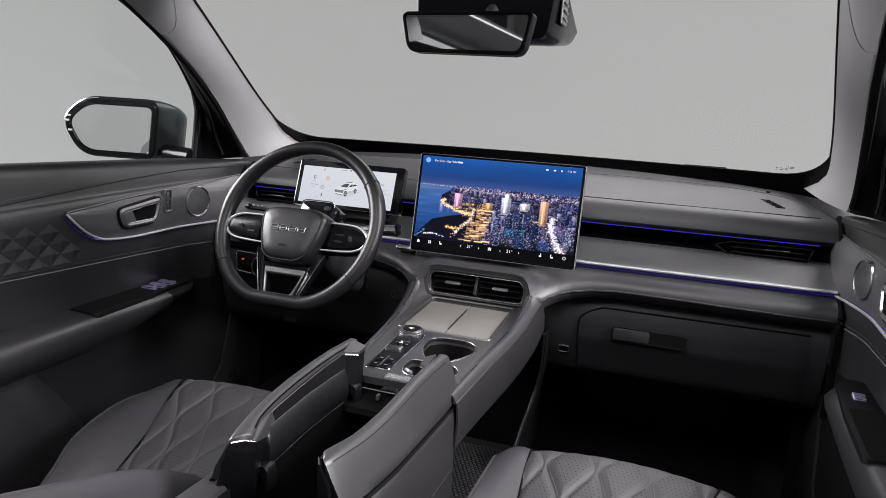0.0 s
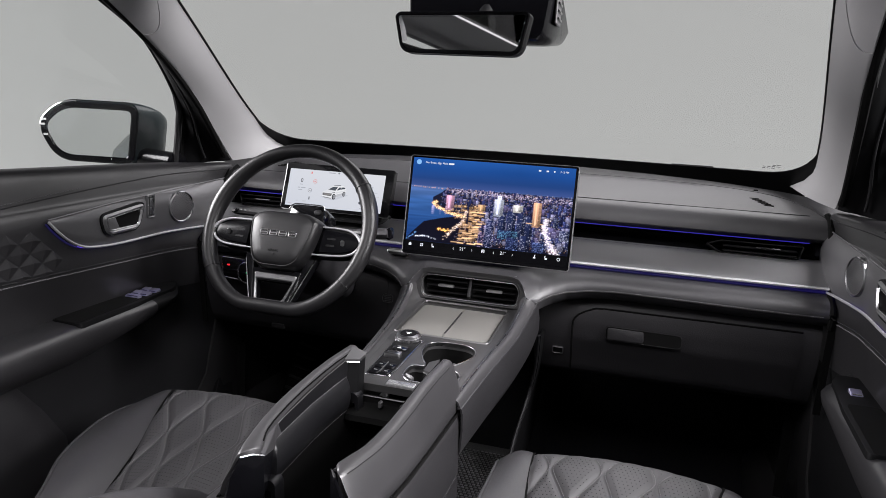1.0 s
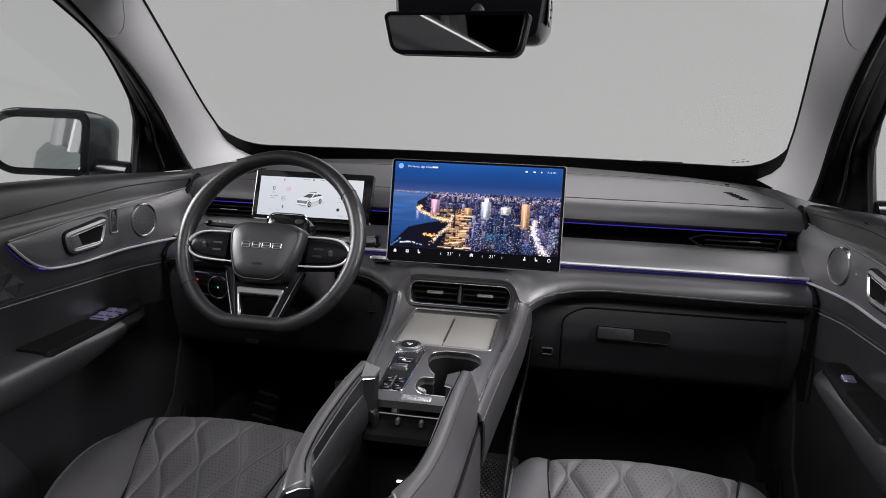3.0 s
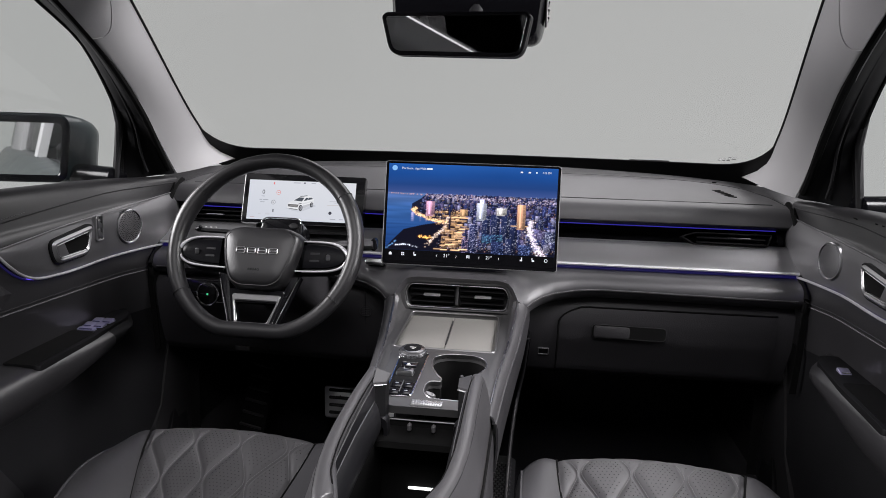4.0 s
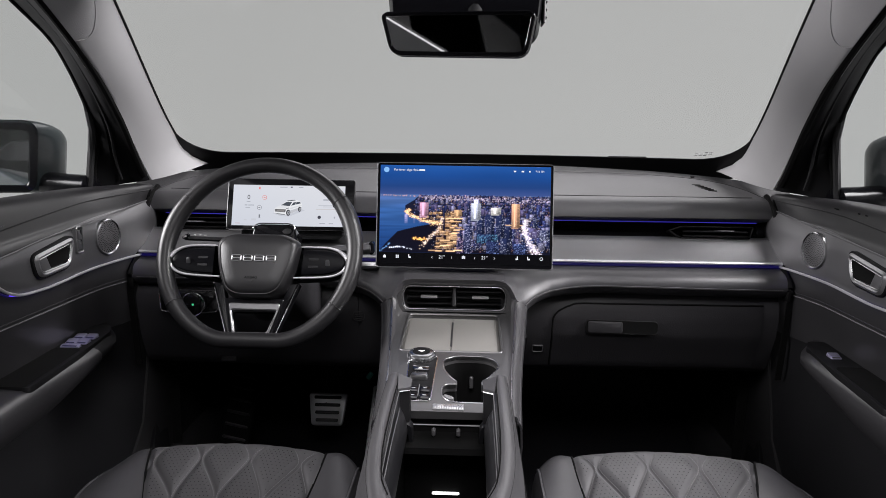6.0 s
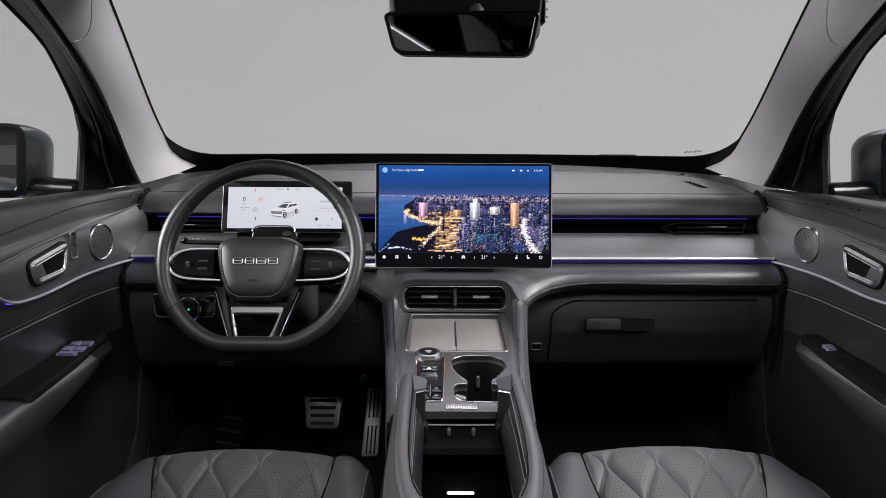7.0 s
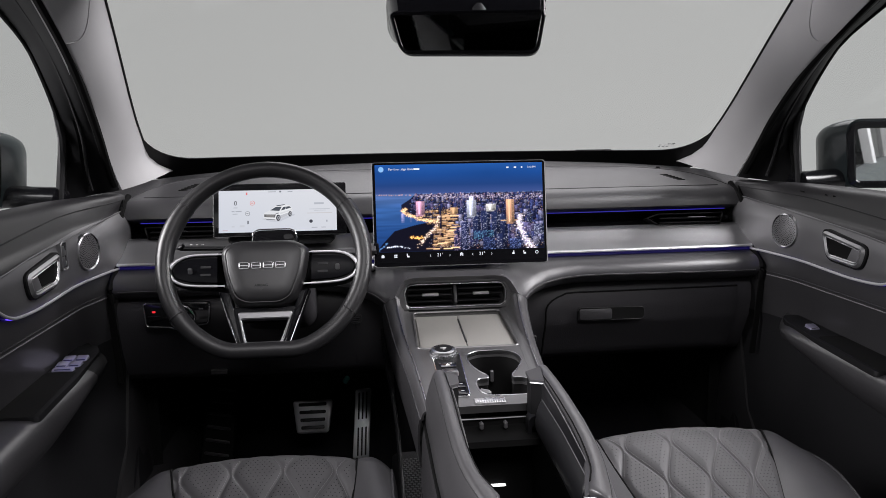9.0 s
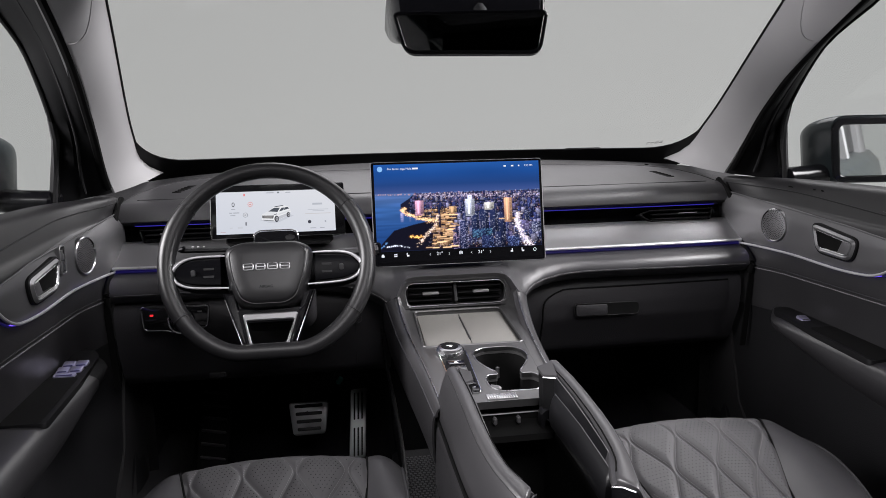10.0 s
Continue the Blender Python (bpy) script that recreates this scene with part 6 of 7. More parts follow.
def centre_console():
    c = thing("centre_console", (0, -0.4, 0.0), "tall centre console with satin deck, charging pad and cup holders", "centre console")
    outer = [(-0.095, -0.180), (0.095, -0.180), (0.099, -0.05), (0.111, 0.09), (0.124, 0.238), (-0.124, 0.238), (-0.111, 0.09), (-0.099, -0.05)]
    pad = rpoly([(-0.092, 0.042), (0.090, 0.040), (0.089, 0.228), (-0.089, 0.228)], 0.012, 5)
    cup = rpoly([(0.010, 0.022), (-0.012, 0.006), (-0.010, -0.032), (0.002, -0.062), (0.0125, -0.078), (0.0125, -0.089), (-0.005, -0.090), (-0.0105, -0.104), (-0.009, -0.132), (0.004, -0.149), (0.060, -0.151), (0.077, -0.139),
                 (0.080, -0.108), (0.069, -0.091), (0.0515, -0.090), (0.0515, -0.078), (0.066, -0.056), (0.081, -0.022), (0.076, 0.007), (0.056, 0.022)],
                [0.014, 0.014, 0.014, 0.012, 0.006, 0.003, 0.006, 0.008, 0.010, 0.010, 0.010, 0.010, 0.008, 0.006, 0.003, 0.006, 0.012, 0.014, 0.014, 0.014], 4)
    part("deck", holed(KP, outer, [pad, cup], -0.012, 0.0, 0.012), DECK, c, "satin dark silver deck")
    part("charging_tray", slab(KP, inset(pad, -0.003), -0.016, -0.0085), PAD, c)
    part("tray_rim", tube([KP.at(u, v, 0.0) for u, v in pad], 0.0022, closed=True, n=6), DECK, c)
    for pts in ([(-0.086, 0.047), (-0.0015, 0.046), (-0.0005, 0.216), (-0.084, 0.216)], [(-0.0005, 0.046), (0.084, 0.045), (0.083, 0.216), (0.0005, 0.216)]):
        part("charging_pad", slab(KP, rpoly(pts, [0.008, 0.002, 0.002, 0.008] if pts[0][0] < -0.05 else [0.002, 0.008, 0.008, 0.002], 4), -0.012, -0.004, 0.0015), PAD, c, "warm grey rubber charging pad")
    part("pad_divider", slab(KP, rr(0.0032, 0.120, 0.0014, 3, -0.0008, 0.135), -0.006, -0.0028, 0.0008), RUBBER, c)
    # cup holders
    bm = bmesh.new()
    for d0, d1 in ((-0.010, -0.085),):
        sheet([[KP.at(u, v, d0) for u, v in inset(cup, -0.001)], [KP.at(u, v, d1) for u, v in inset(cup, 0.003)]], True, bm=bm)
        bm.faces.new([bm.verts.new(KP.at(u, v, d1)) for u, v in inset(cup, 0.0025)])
    # matt black colour deepens the shade down in the well
    part("cup_well", bm, VOID, c, "cup holder well, blackened for its shade")
    part("cup_rim", hoop(KP, inset(cup, -0.0016), inset(cup, 0.0006), -0.006, 0.0012, 0.0007), SATIN_CHROME, c, "satin chrome cup holder rim")
    part("cup_spring", block(KP.at(0.036, 0.014, -0.045), (0.007, 0.006, 0.022), 0.002), TRIM, c)
    part("cup_spring", block(KP.at(0.000, -0.128, -0.006), (0.020, 0.008, 0.012), 0.003, turn=Matrix.Rotation(radians(-35), 3, "Z")), TRIM, c)
    # gear selector and switches
    sp = rpoly([(-0.066, -0.152), (-0.026, -0.146), (-0.022, 0.014), (-0.070, 0.012)], 0.006, 4)
    panel = part("switch_panel", slab(KP, sp, -0.01, 0.0022, 0.001), FRIT, c, "gloss black switch panel")
    part("rim", tube([KP.at(u, v, 0.001) for u, v in sp], 0.0014, closed=True, n=6), CHROME, panel)
    kc = (-0.050, 0.010)
    circ = lambda r, n=40: [(kc[0] + r * math.cos(a * math.tau / n), kc[1] + r * math.sin(a * math.tau / n)) for a in range(n)]
    knob = part("selector_knob", slab(KP, circ(0.0230), 0.0, 0.0090, 0.002), SATIN_CHROME, c, "knurled chrome selector knob")
    bm = bmesh.new()
    for k in range(64):
        a = k * math.tau / 64
        block(KP.at(kc[0] + 0.0230 * math.cos(a), kc[1] + 0.0230 * math.sin(a), 0.0048), (0.0012, 0.0022, 0.0060), 0.0003, bm=bm, turn=Matrix.Rotation(a + math.pi / 2, 3, "Z"))
    tagged(part("knurling", bm, CHROME, knob), kind="stuff")
    part("knob_top", slab(KP, circ(0.0212), 0.0085, 0.0125, 0.002), SATIN_CHROME, knob)
    part("knob_face", slab(KP, circ(0.0150), 0.010, 0.0130, 0.0005), FRIT, knob, "gloss black knob face")
    part("knob_mark", slab(KP, rr(0.011, 0.0022, 0.0008, 2, kc[0], kc[1] + 0.002), 0.0131, 0.0134), WHITE, knob)
    part("knob_mark", slab(KP, rr(0.005, 0.0022, 0.0008, 2, kc[0] + 0.001, kc[1] - 0.003), 0.0131, 0.0134), WHITE, knob)
    part("start_key", slab(KP, rpoly([(-0.060, -0.048), (-0.034, -0.048), (-0.033, -0.030), (-0.062, -0.030)], 0.003, 3), 0.002, 0.0048, 0.001), GLOSS, panel)
    part("warning_mark", slab(KP, [(-0.052, -0.043), (-0.044, -0.043), (-0.048, -0.036)], 0.0048, 0.0052), WHITE, panel)
    part("key_divider", slab(KP, rr(0.0012, 0.040, 0.0005, 2, -0.0455, -0.120), 0.002, 0.0044), HANDLE_RING, panel)
    part("rocker", slab(KP, rpoly([(-0.064, -0.080), (-0.034, -0.080), (-0.034, -0.060), (-0.060, -0.060)], 0.005, 4), 0.002, 0.009, 0.004), SATIN_CHROME, panel, "brushed metal rocker switch")
    for i in range(2):
        for j in range(2):
            u, v = -0.060 + 0.018 * i, -0.138 + 0.024 * j
            b = part("key", slab(KP, rr(0.0155, 0.021, 0.002, 3, u + 0.006, v), 0.002, 0.0038, 0.0008), KEYPAD, panel)
            part("key_mark", slab(KP, rr(0.006, 0.0022, 0.001, 2, u + 0.006, v + 0.002), 0.0039, 0.0042), SILVER, b)
    bm = slab(KP, rr(0.046, 0.018, 0.002, 3, 0.001, -0.167), -0.002, 0.0018, 0.0008)
    for k in range(12):
        block(KP.at(-0.019 + 0.0036 * k, -0.167, 0.0022), (0.0014, 0.015, 0.0012), 0.0004, bm=bm)
    part("ribbed_plate", bm, SILVER, c, "small ribbed silver plate")
    # twin centre vents
    vp = Plane((0, -0.0545, 0.5235), (1, 0, 0), (0, 0.05, 1))
    fo = rpoly([(-0.121, -0.030), (0.121, -0.030), (0.1225, 0.008), (0.108, 0.0405), (-0.108, 0.0405), (-0.1225, 0.008)], [0.004, 0.004, 0.024, 0.022, 0.022, 0.024], 6)
    fi = rpoly([(-0.098, -0.021), (0.100, -0.021), (0.105, 0.010), (0.095, 0.0255), (-0.095, 0.0255), (-0.104, 0.010)], 0.011, 6)
    v = part("centre_vent", hoop(vp, fo, fi, -0.020, 0.006, 0.004), DECK, c, "satin silver vent surround")
    part("vent_rim", tube([vp.at(a, b, 0.0055) for a, b in fi], 0.0009, closed=True, n=6), SATIN_CHROME, v)
    part("arch_edge", tube([vp.at(a, b, 0.0060) for a, b in fo if b > 0.0], 0.0014, n=6), SATIN_CHROME, v)
    # satin flanks that rise from the deck to the rails and frame the vents
    for sx in (-1, 1):
        rows = []
        for k in range(-2, 31):
            t = max(0.0, k / 30)
            i = on_table(RAIL_IN, t) if k >= 0 else Vector((0.1195, -0.084 - 0.012 * k, 0.5330 - 0.004 * k))
            z = KP.c.z + (i.y - KP.c.y) * math.tan(SLOPE) + 0.0006
            b = Vector((i.x - 0.006 - 0.010 * (1 - t), i.y, z))
            m = b.lerp(i, 0.5) + Vector((0.002, 0, -0.0035 * (1 - t)))
            rows.append([(sx * p.x, p.y, p.z) for p in (b + Vector((-0.008, 0, -0.0002)), b, b.lerp(m, 0.5) + Vector((0.001, 0, -0.001)), m, i + Vector((-0.001, 0, -0.0006)))])
        part("flank", shell(rows, 0.0015), DECK, c, "satin silver flank of the deck", sharp=60)
    part("vent_box", slab(vp, inset(fi, -0.002), -0.040, -0.022), RUBBER, v)
    for z in (-0.010, 0.003, 0.015):
        for sx in (-1, 1):
            part("slat", block(vp.at(0.051 * sx, z, -0.008), (0.090, 0.018, 0.0025), 0.001, turn=Matrix.Rotation(radians(6), 3, "X")), FRIT, v)
    part("divider", block(vp.at(0.0, 0.002, -0.004), (0.007, 0.016, 0.042), 0.002, turn=Matrix.Rotation(radians(-26), 3, "X")), PLASTIC, v)
    for sx in (-1, 1):
        part("tab", block(vp.at(0.052 * sx + 0.001, 0.004, 0.002), (0.034, 0.010, 0.006), 0.0015), STEEL, v, "brushed vent tab")
    # side rails: smooth shoulder beside the deck, leather side below
    for sx in (-1, 1):
        rows, side = [], []
        for k in range(41):
            t = k / 40
            i, o, w = on_table(RAIL_IN, t), on_table(RAIL_OUT, t), on_table(RAIL_LOW, t)
            up = Vector((0.30, -0.30, 0.9)).normalized()
            sec = [i + Vector((-0.009, 0.0, -0.007)), i + Vector((-0.003, 0, -0.0015)), i, i.lerp(o, 0.25) + up * 0.0022, i.lerp(o, 0.5) + up * 0.0034, i.lerp(o, 0.75) + up * 0.0028, o + up * 0.0006, o + Vector((0.0015, 0, -0.003))]
            rows.append([(sx * p.x, p.y, p.z) for p in sec])
            sec = [o + Vector((-0.004, 0, -0.004)), o + Vector((0.0005, 0, -0.0045)), o.lerp(w, 0.15) + Vector((0.002, 0, 0)), o.lerp(w, 0.5) + Vector((0.003, 0, 0)), o.lerp(w, 0.9) + Vector((0.001, 0, 0)), w, w + Vector((-0.012, 0.0, -0.004)), w + Vector((-0.03, 0.0, 0.004))]
            side.append([(sx * p.x, p.y, p.z) for p in sec])
        r = part("side_rail", shell(rows, 0.003), CONSOLE_LEATHER, c, "smooth grey shoulder of the console", sharp=60)
        part("bright_edge", tube([Vector(q[2]) + Vector((-sx * 0.001, 0, 0.0004)) for q in rows], 0.0013, n=6), SATIN_CHROME, r)
        part("console_side", shell(side, 0.003), SIDE_LEATHER, c, "leather side of the console", sharp=60)
        part("rail_joint", tube([Vector(p) + Vector((0, 0.0005, 0.0006)) for p in rows[0][2:]], 0.0010, n=5), RUBBER, r)
        # front leg beside the footwell
        path = spline([(sx * 0.148, -0.03, 0.44), (sx * 0.142, 0.005, 0.36), (sx * 0.132, 0.015, 0.30), (sx * 0.126, -0.02, 0.26), (sx * 0.122, -0.075, 0.225), (sx * 0.120, -0.14, 0.17), (sx * 0.12, -0.18, 0.12)], 6)
        part("leg_edge", tube(path, 0.0035, n=8), PLASTIC, c)
        rows = [[(sx * (abs(p.x) + 0.001 - 0.002 * j), p.y + 0.2 * j, p.z) for j in range(3)] for p in path]
        part("tunnel_side", shell(rows, 0.004), FRIT, c)
    # lower open shelf with a textured mat
    part("lower_shelf", block((0, -0.22, 0.115), (0.27, 0.56, 0.05), 0.01), PLASTIC, c)
    bm = bmesh.new()
    mp = Plane((0, -0.2, 0.141), (1, 0, 0), (0, 1, 0))
    for i in range(26):
        for j in range(44):
            slab(mp, rr(0.0062, 0.0062, 0.002, 2, -0.118 + 0.0095 * i + (0.0047 if j % 2 else 0), -0.20 + 0.0095 * j), 0.0, 0.0016, bm=bm)
    tagged(part("shelf_mat", bm, LEATHER, c, "black mat with a honeycomb grain"), kind="stuff")
    # storage box behind the deck
    for sx in (-1, 1):
        rows = []
        for y in (-0.486, -0.50, -0.55, -0.65, -0.75, -0.85, -0.95):
            rows.append([(sx * x, y, z) for x, z in ((0.062, 0.25), (0.062, 0.425), (0.066, 0.4335), (0.096, 0.4335), (0.1005, 0.4310), (0.1025, 0.4230), (0.1035, 0.4110), (0.1045, 0.3820), (0.1055, 0.33), (0.108, 0.25), (0.109, 0.12), (0.109, 0.0))])
        s = part("box_side", shell(rows, 0.003), SIDE_LEATHER, c, "leather side of the storage box", sharp=50)
        part("side_seam", tube([(sx * 0.1055, -0.49, 0.34), (sx * 0.1060, -0.7, 0.335), (sx * 0.1060, -0.95, 0.33)], 0.001, n=5), RUBBER, s)
    # lining, front and shelf are coloured black for the shade in the box
    for sx in (-1, 1):
        rows = [[(sx * 0.0612, y, z) for z in (0.25, 0.34, 0.429)] for y in (-0.484, -0.70, -0.915)]
        part("box_lining", shell(rows, 0.001), VOID, c, "storage box lining, blackened for its shade")
    part("box_floor", block((0, -0.72, 0.25), (0.13, 0.46, 0.01), 0.002), RUBBER, c)
    part("box_front", block((0, -0.483, 0.34), (0.125, 0.008, 0.20), 0.002), VOID, c)
    part("box_back", block((0, -0.93, 0.30), (0.20, 0.05, 0.26), 0.01), LEATHER, c)
    part("box_lamp", block((0.0, -0.490, 0.336), (0.040, 0.006, 0.0030), 0.0012), glow("box_lamp_white", (1, 1, 1), 1.6), c, "small white courtesy lamp")
    # shelf flap with two lugs at the front of the box
    rows = [[(x, y, z) for x in (-0.060, -0.055, -0.03, 0.0, 0.03, 0.055, 0.060)] for y, z in ((-0.484, 0.430), (-0.51, 0.428), (-0.525, 0.428), (-0.537, 0.4275), (-0.539, 0.419))]
    f = part("box_shelf", shell(rows, 0.004), VOID, c, "hinged shelf inside the box, blackened for shade")
    part("shelf_lip", tube([(-0.056, -0.487, 0.4400), (0.0, -0.490, 0.4410), (0.056, -0.487, 0.4400)], 0.0012, n=6), TRIM, f)
    for x in (-0.018, 0.017):
        part("lug", block((x, -0.502, 0.436), (0.006, 0.010, 0.012), 0.0025), SEAT, f)


centre_console()


def armrest_lid(sx):
    """One half of the split armrest, standing open."""
    lid = thing("armrest_lid", (sx * 0.085, -0.62, 0.435), "open half of the split leather armrest, standing upright", "armrest lid", "armrest lids")
    top = ((0.450, 0.5155), (0.57, 0.5165), (0.646, 0.5105), (0.70, 0.5045), (0.76, 0.4980), (0.80, 0.4955), (0.83, 0.4925))
    bend = ((0.45, 0.0), (0.66, 0.0), (0.70, 0.0012), (0.735, 0.0040), (0.765, 0.0085), (0.80, 0.0160), (0.83, 0.0245))

    def ring(y):
        """Section of the lid at y; its top falls and bends in towards the rear."""
        f = (lerp_table(top, -y) - 0.436) / 0.0805
        k = lerp_table(bend, -y)
        skew = 1.8 * smooth(-0.75, -0.822, y)
        sec = [(0.064, 0.436), (0.092, 0.434), (0.098, 0.440), (0.0965, 0.460), (0.0905, 0.490), (0.0855, 0.5075), (0.0830, 0.5135), (0.0800, 0.5160), (0.0735, 0.5165), (0.0700, 0.5153), (0.0678, 0.5110), (0.0660, 0.47)]
        return [(sx * (x - k * (0.6 + 0.4 * smooth(0.436, 0.50, z))), y - 0.30 * (z - 0.437) * smooth(-0.60, -0.47, y) + skew * max(0.0, 0.081 - x), 0.436 + (z - 0.436) * f) for x, z in sec]

    ys = [-0.4545, -0.457, -0.463, -0.475, -0.50, -0.54, -0.60, -0.66, -0.70, -0.72, -0.74, -0.76, -0.775, -0.79, -0.802, -0.812, -0.819, -0.822]
    rows = []
    for y in ys:
        r = ring(y)
        if y in (ys[0], ys[-1]):
            mid = sum((Vector(q) for q in r), Vector()) / len(r)
            r = [tuple(Vector(q).lerp(mid, 0.05)) for q in r]
        rows.append(r)
    part("pad", sheet(rows, True, True), CONSOLE_LEATHER, lid, "padded leather top", sharp=60)
    part("lip_seam", tube([Vector(r[10]).lerp(Vector(r[9]), 0.3) + Vector((-sx * 0.0003, 0, 0)) for r in rows[3:-3]], 0.0011, n=5), VOID, lid)
    part("rim_seam", tube([Vector(r[5]).lerp(Vector(r[6]), 0.3) + Vector((sx * 0.0001, 0, 0)) for r in rows[3:-2]], 0.0007, n=5), RUBBER, lid)

    def fall(y):
        return -0.014 * smooth(-0.60, -0.80, y)
    # black lining let into the inner face
    face = Plane((sx * 0.0662, -0.60, 0.0), (0, -sx, 0), (0, 0, 1))
    edge = [(-0.462, 0.434), (-0.4735, 0.4890), (-0.5350, 0.5080), (-0.60, 0.5045), (-0.66, 0.4985), (-0.715, 0.4915), (-0.735, 0.4880), (-0.744, 0.462), (-0.748, 0.434)]
    pts = [(-sx * (y + 0.60), z) for y, z in (edge if sx < 0 else edge[::-1])]
    if sum(a[0] * b[1] - b[0] * a[1] for a, b in zip(pts, pts[1:] + pts[:1])) < 0:
        pts = pts[::-1]
    li = part("lining", slab(face, pts, -0.002, 0.0022, 0.0008), LINING, lid, "black plastic lining", sharp=40)
    part("lining_edge", tube([(sx * 0.0640, y, z) for y, z in edge[2:8]], 0.0007, n=6), TRIM, li)
    # rounded arm pad inside the lid
    sec = [(0.0645, 0.4815), (0.0610, 0.4790), (0.0570, 0.4720), (0.0540, 0.4630), (0.0525, 0.4530), (0.0530, 0.4440), (0.0550, 0.4370), (0.0600, 0.4320), (0.0645, 0.4310)]
    rows = []
    for y, f in ((-0.529, 0.2), (-0.530, 0.9), (-0.533, 1.0), (-0.58, 1.0), (-0.64, 1.0), (-0.70, 1.0), (-0.738, 1.0), (-0.744, 0.9), (-0.746, 0.2)):
        rows.append([(sx * (0.0645 + (x - 0.0645) * f), y - 0.12 * (0.48 - z), z + fall(y)) for x, z in sec])
    b = part("inner_roll", sheet(rows, True, True), LINING, li, "smooth rounded inner pad", sharp=60)
    for q in (0, 7):
        part("roll_line", tube([Vector(r[q]) + Vector((-sx * 0.0012, 0, 0.0004)) for r in rows[1:-1]], 0.0007, n=5), TRIM, b)
    # hinge arms at both ends
    arm = rpoly([(0.066, 0.446), (0.066, 0.460), (0.055, 0.461), (0.0475, 0.456), (0.0455, 0.428), (0.0515, 0.428), (0.0525, 0.446)], 0.004, 4)
    for y, drop in ((-0.510, 0.006), (-0.752, 0.028)):
        rows = [[(sx * (x + (0.056 - x) * f), y + dy, z + (0.452 - z) * f - drop) for x, z in arm] for dy, f in ((0.0105, 0.06), (0.0090, 0.0), (-0.0090, 0.0), (-0.0105, 0.06))]
        part("hinge_arm", sheet(rows, True, True), LINING, lid, "black hinge arm", sharp=35)
    # black bar drawn as the shade under the lid
    part("lid_gap_shade", tube([(sx * (0.0990 - 0.6 * lerp_table(bend, -y)), y, 0.4345) for y in (-0.462, -0.50, -0.60, -0.70, -0.74, -0.77, -0.80, -0.82)], 0.0024, n=6), VOID, lid, "black bar for the shaded gap under the lid")
    # leather end walls turned inwards, black plates and bright lines under them
    rows = []
    for k in range(9):
        t = k / 8
        y, xi, zt, zb = -0.731 - 0.067 * t, 0.0640 - 0.0225 * t ** 0.9, 0.4905 - 0.0065 * t, 0.4600 + 0.0210 * t
        rows.append([(sx * x, y, z) for x, z in ((0.0690 - 0.018 * t, zb), (0.0690 - 0.018 * t, zt + 0.003), (xi + 0.006, zt + 0.0012), (xi + 0.0015, zt - 0.0003), (xi, zt - 0.0022), (xi + 0.0004, zb))])
    part("rear_wall", sheet(rows, True, True), CONSOLE_LEATHER, lid, "leather rear end of the lid", sharp=50)
    rows = [[(sx * x, y, z) for x, z in ((xi + 0.006, 0.430), (xi + 0.006, zb), (xi + 0.0008, zb), (xi + 0.002, 0.430))] for y, xi, zb in ((-0.733, 0.0640, 0.461), (-0.765, 0.0530, 0.471), (-0.797, 0.0415, 0.481))]
    part("rear_plate", sheet(rows, True, True), KEYPAD, lid, "black plate under the rear end")
    plate = [(0.0420, -0.7990, 0.400), (0.0418, -0.7990, 0.4820), (0.0490, -0.8110, 0.4875), (0.0570, -0.8240, 0.4885), (0.0690, -0.8250, 0.4650), (0.0820, -0.8255, 0.400)]
    rows = [[(sx * (p[0] + (0.055 - p[0]) * f - d * 0.8), p[1] - d * 0.5, p[2] + (0.44 - p[2]) * f) for p in plate] for d, f in ((-0.001, 0.0), (0.0015, 0.0), (0.0022, 0.03))]
    part("end_plate", sheet(rows, True, True), KEYPAD, lid, "black end plate")
    part("end_edge", tube([(sx * 0.0408, -0.7988, 0.4830), (sx * 0.0478, -0.8115, 0.4885), (sx * 0.0560, -0.8250, 0.4895)], 0.0009, n=6), SATIN_CHROME, lid)
    tip, crest, low, back = (0.0500, -0.4850, 0.5085), (0.0690, -0.4950, 0.5185), (0.0510, -0.5120, 0.5055), (0.0665, -0.5310, 0.5095)
    rows = [[(sx * p[0], p[1], p[2] - d) for p in (tip, crest, back, low)] for d in (0.0, 0.0045)]
    part("front_wall", sheet(rows, True, True), CONSOLE_LEATHER, lid, "leather front end of the lid", sharp=50)
    rows = [[(sx * x, y, z) for x, y in ((0.0515, -0.482 + dy), (0.0670, -0.490 + dy), (0.0670, -0.529), (0.0520, -0.5105))] for z, dy in ((0.504, -0.005), (0.440, -0.010))]
    part("front_plate", sheet(rows, True, True), FRIT, lid, "black plate under the front end", sharp=30)
    part("front_line", tube([(sx * p[0], p[1] - 0.0008, p[2] - 0.0042) for p in (low, back)], 0.0010, n=6), SATIN_CHROME, lid)


armrest_lid(1)
armrest_lid(-1)


# ---- front seats ----
FRONT = [(-0.37, 0.10), (-0.348, 0.16), (-0.337, 0.23), (-0.334, 0.28), (-0.337, 0.312), (-0.346, 0.328), (-0.360, 0.3345), (-0.378, 0.3335)]
FRONT += [(-0.40 - 0.012 * k, 0.330 - 0.0024 * k) for k in range(42)]


def seam_in(y):
    return 0.202 + 0.018 * smooth(-0.36, -0.62, y)


def seam_out(y):
    return lerp_table(((0.33, 0.496), (0.36, 0.496), (0.42, 0.478), (0.47, 0.459), (0.53, 0.435), (0.63, 0.408), (0.75, 0.375), (0.95, 0.35)), -y)


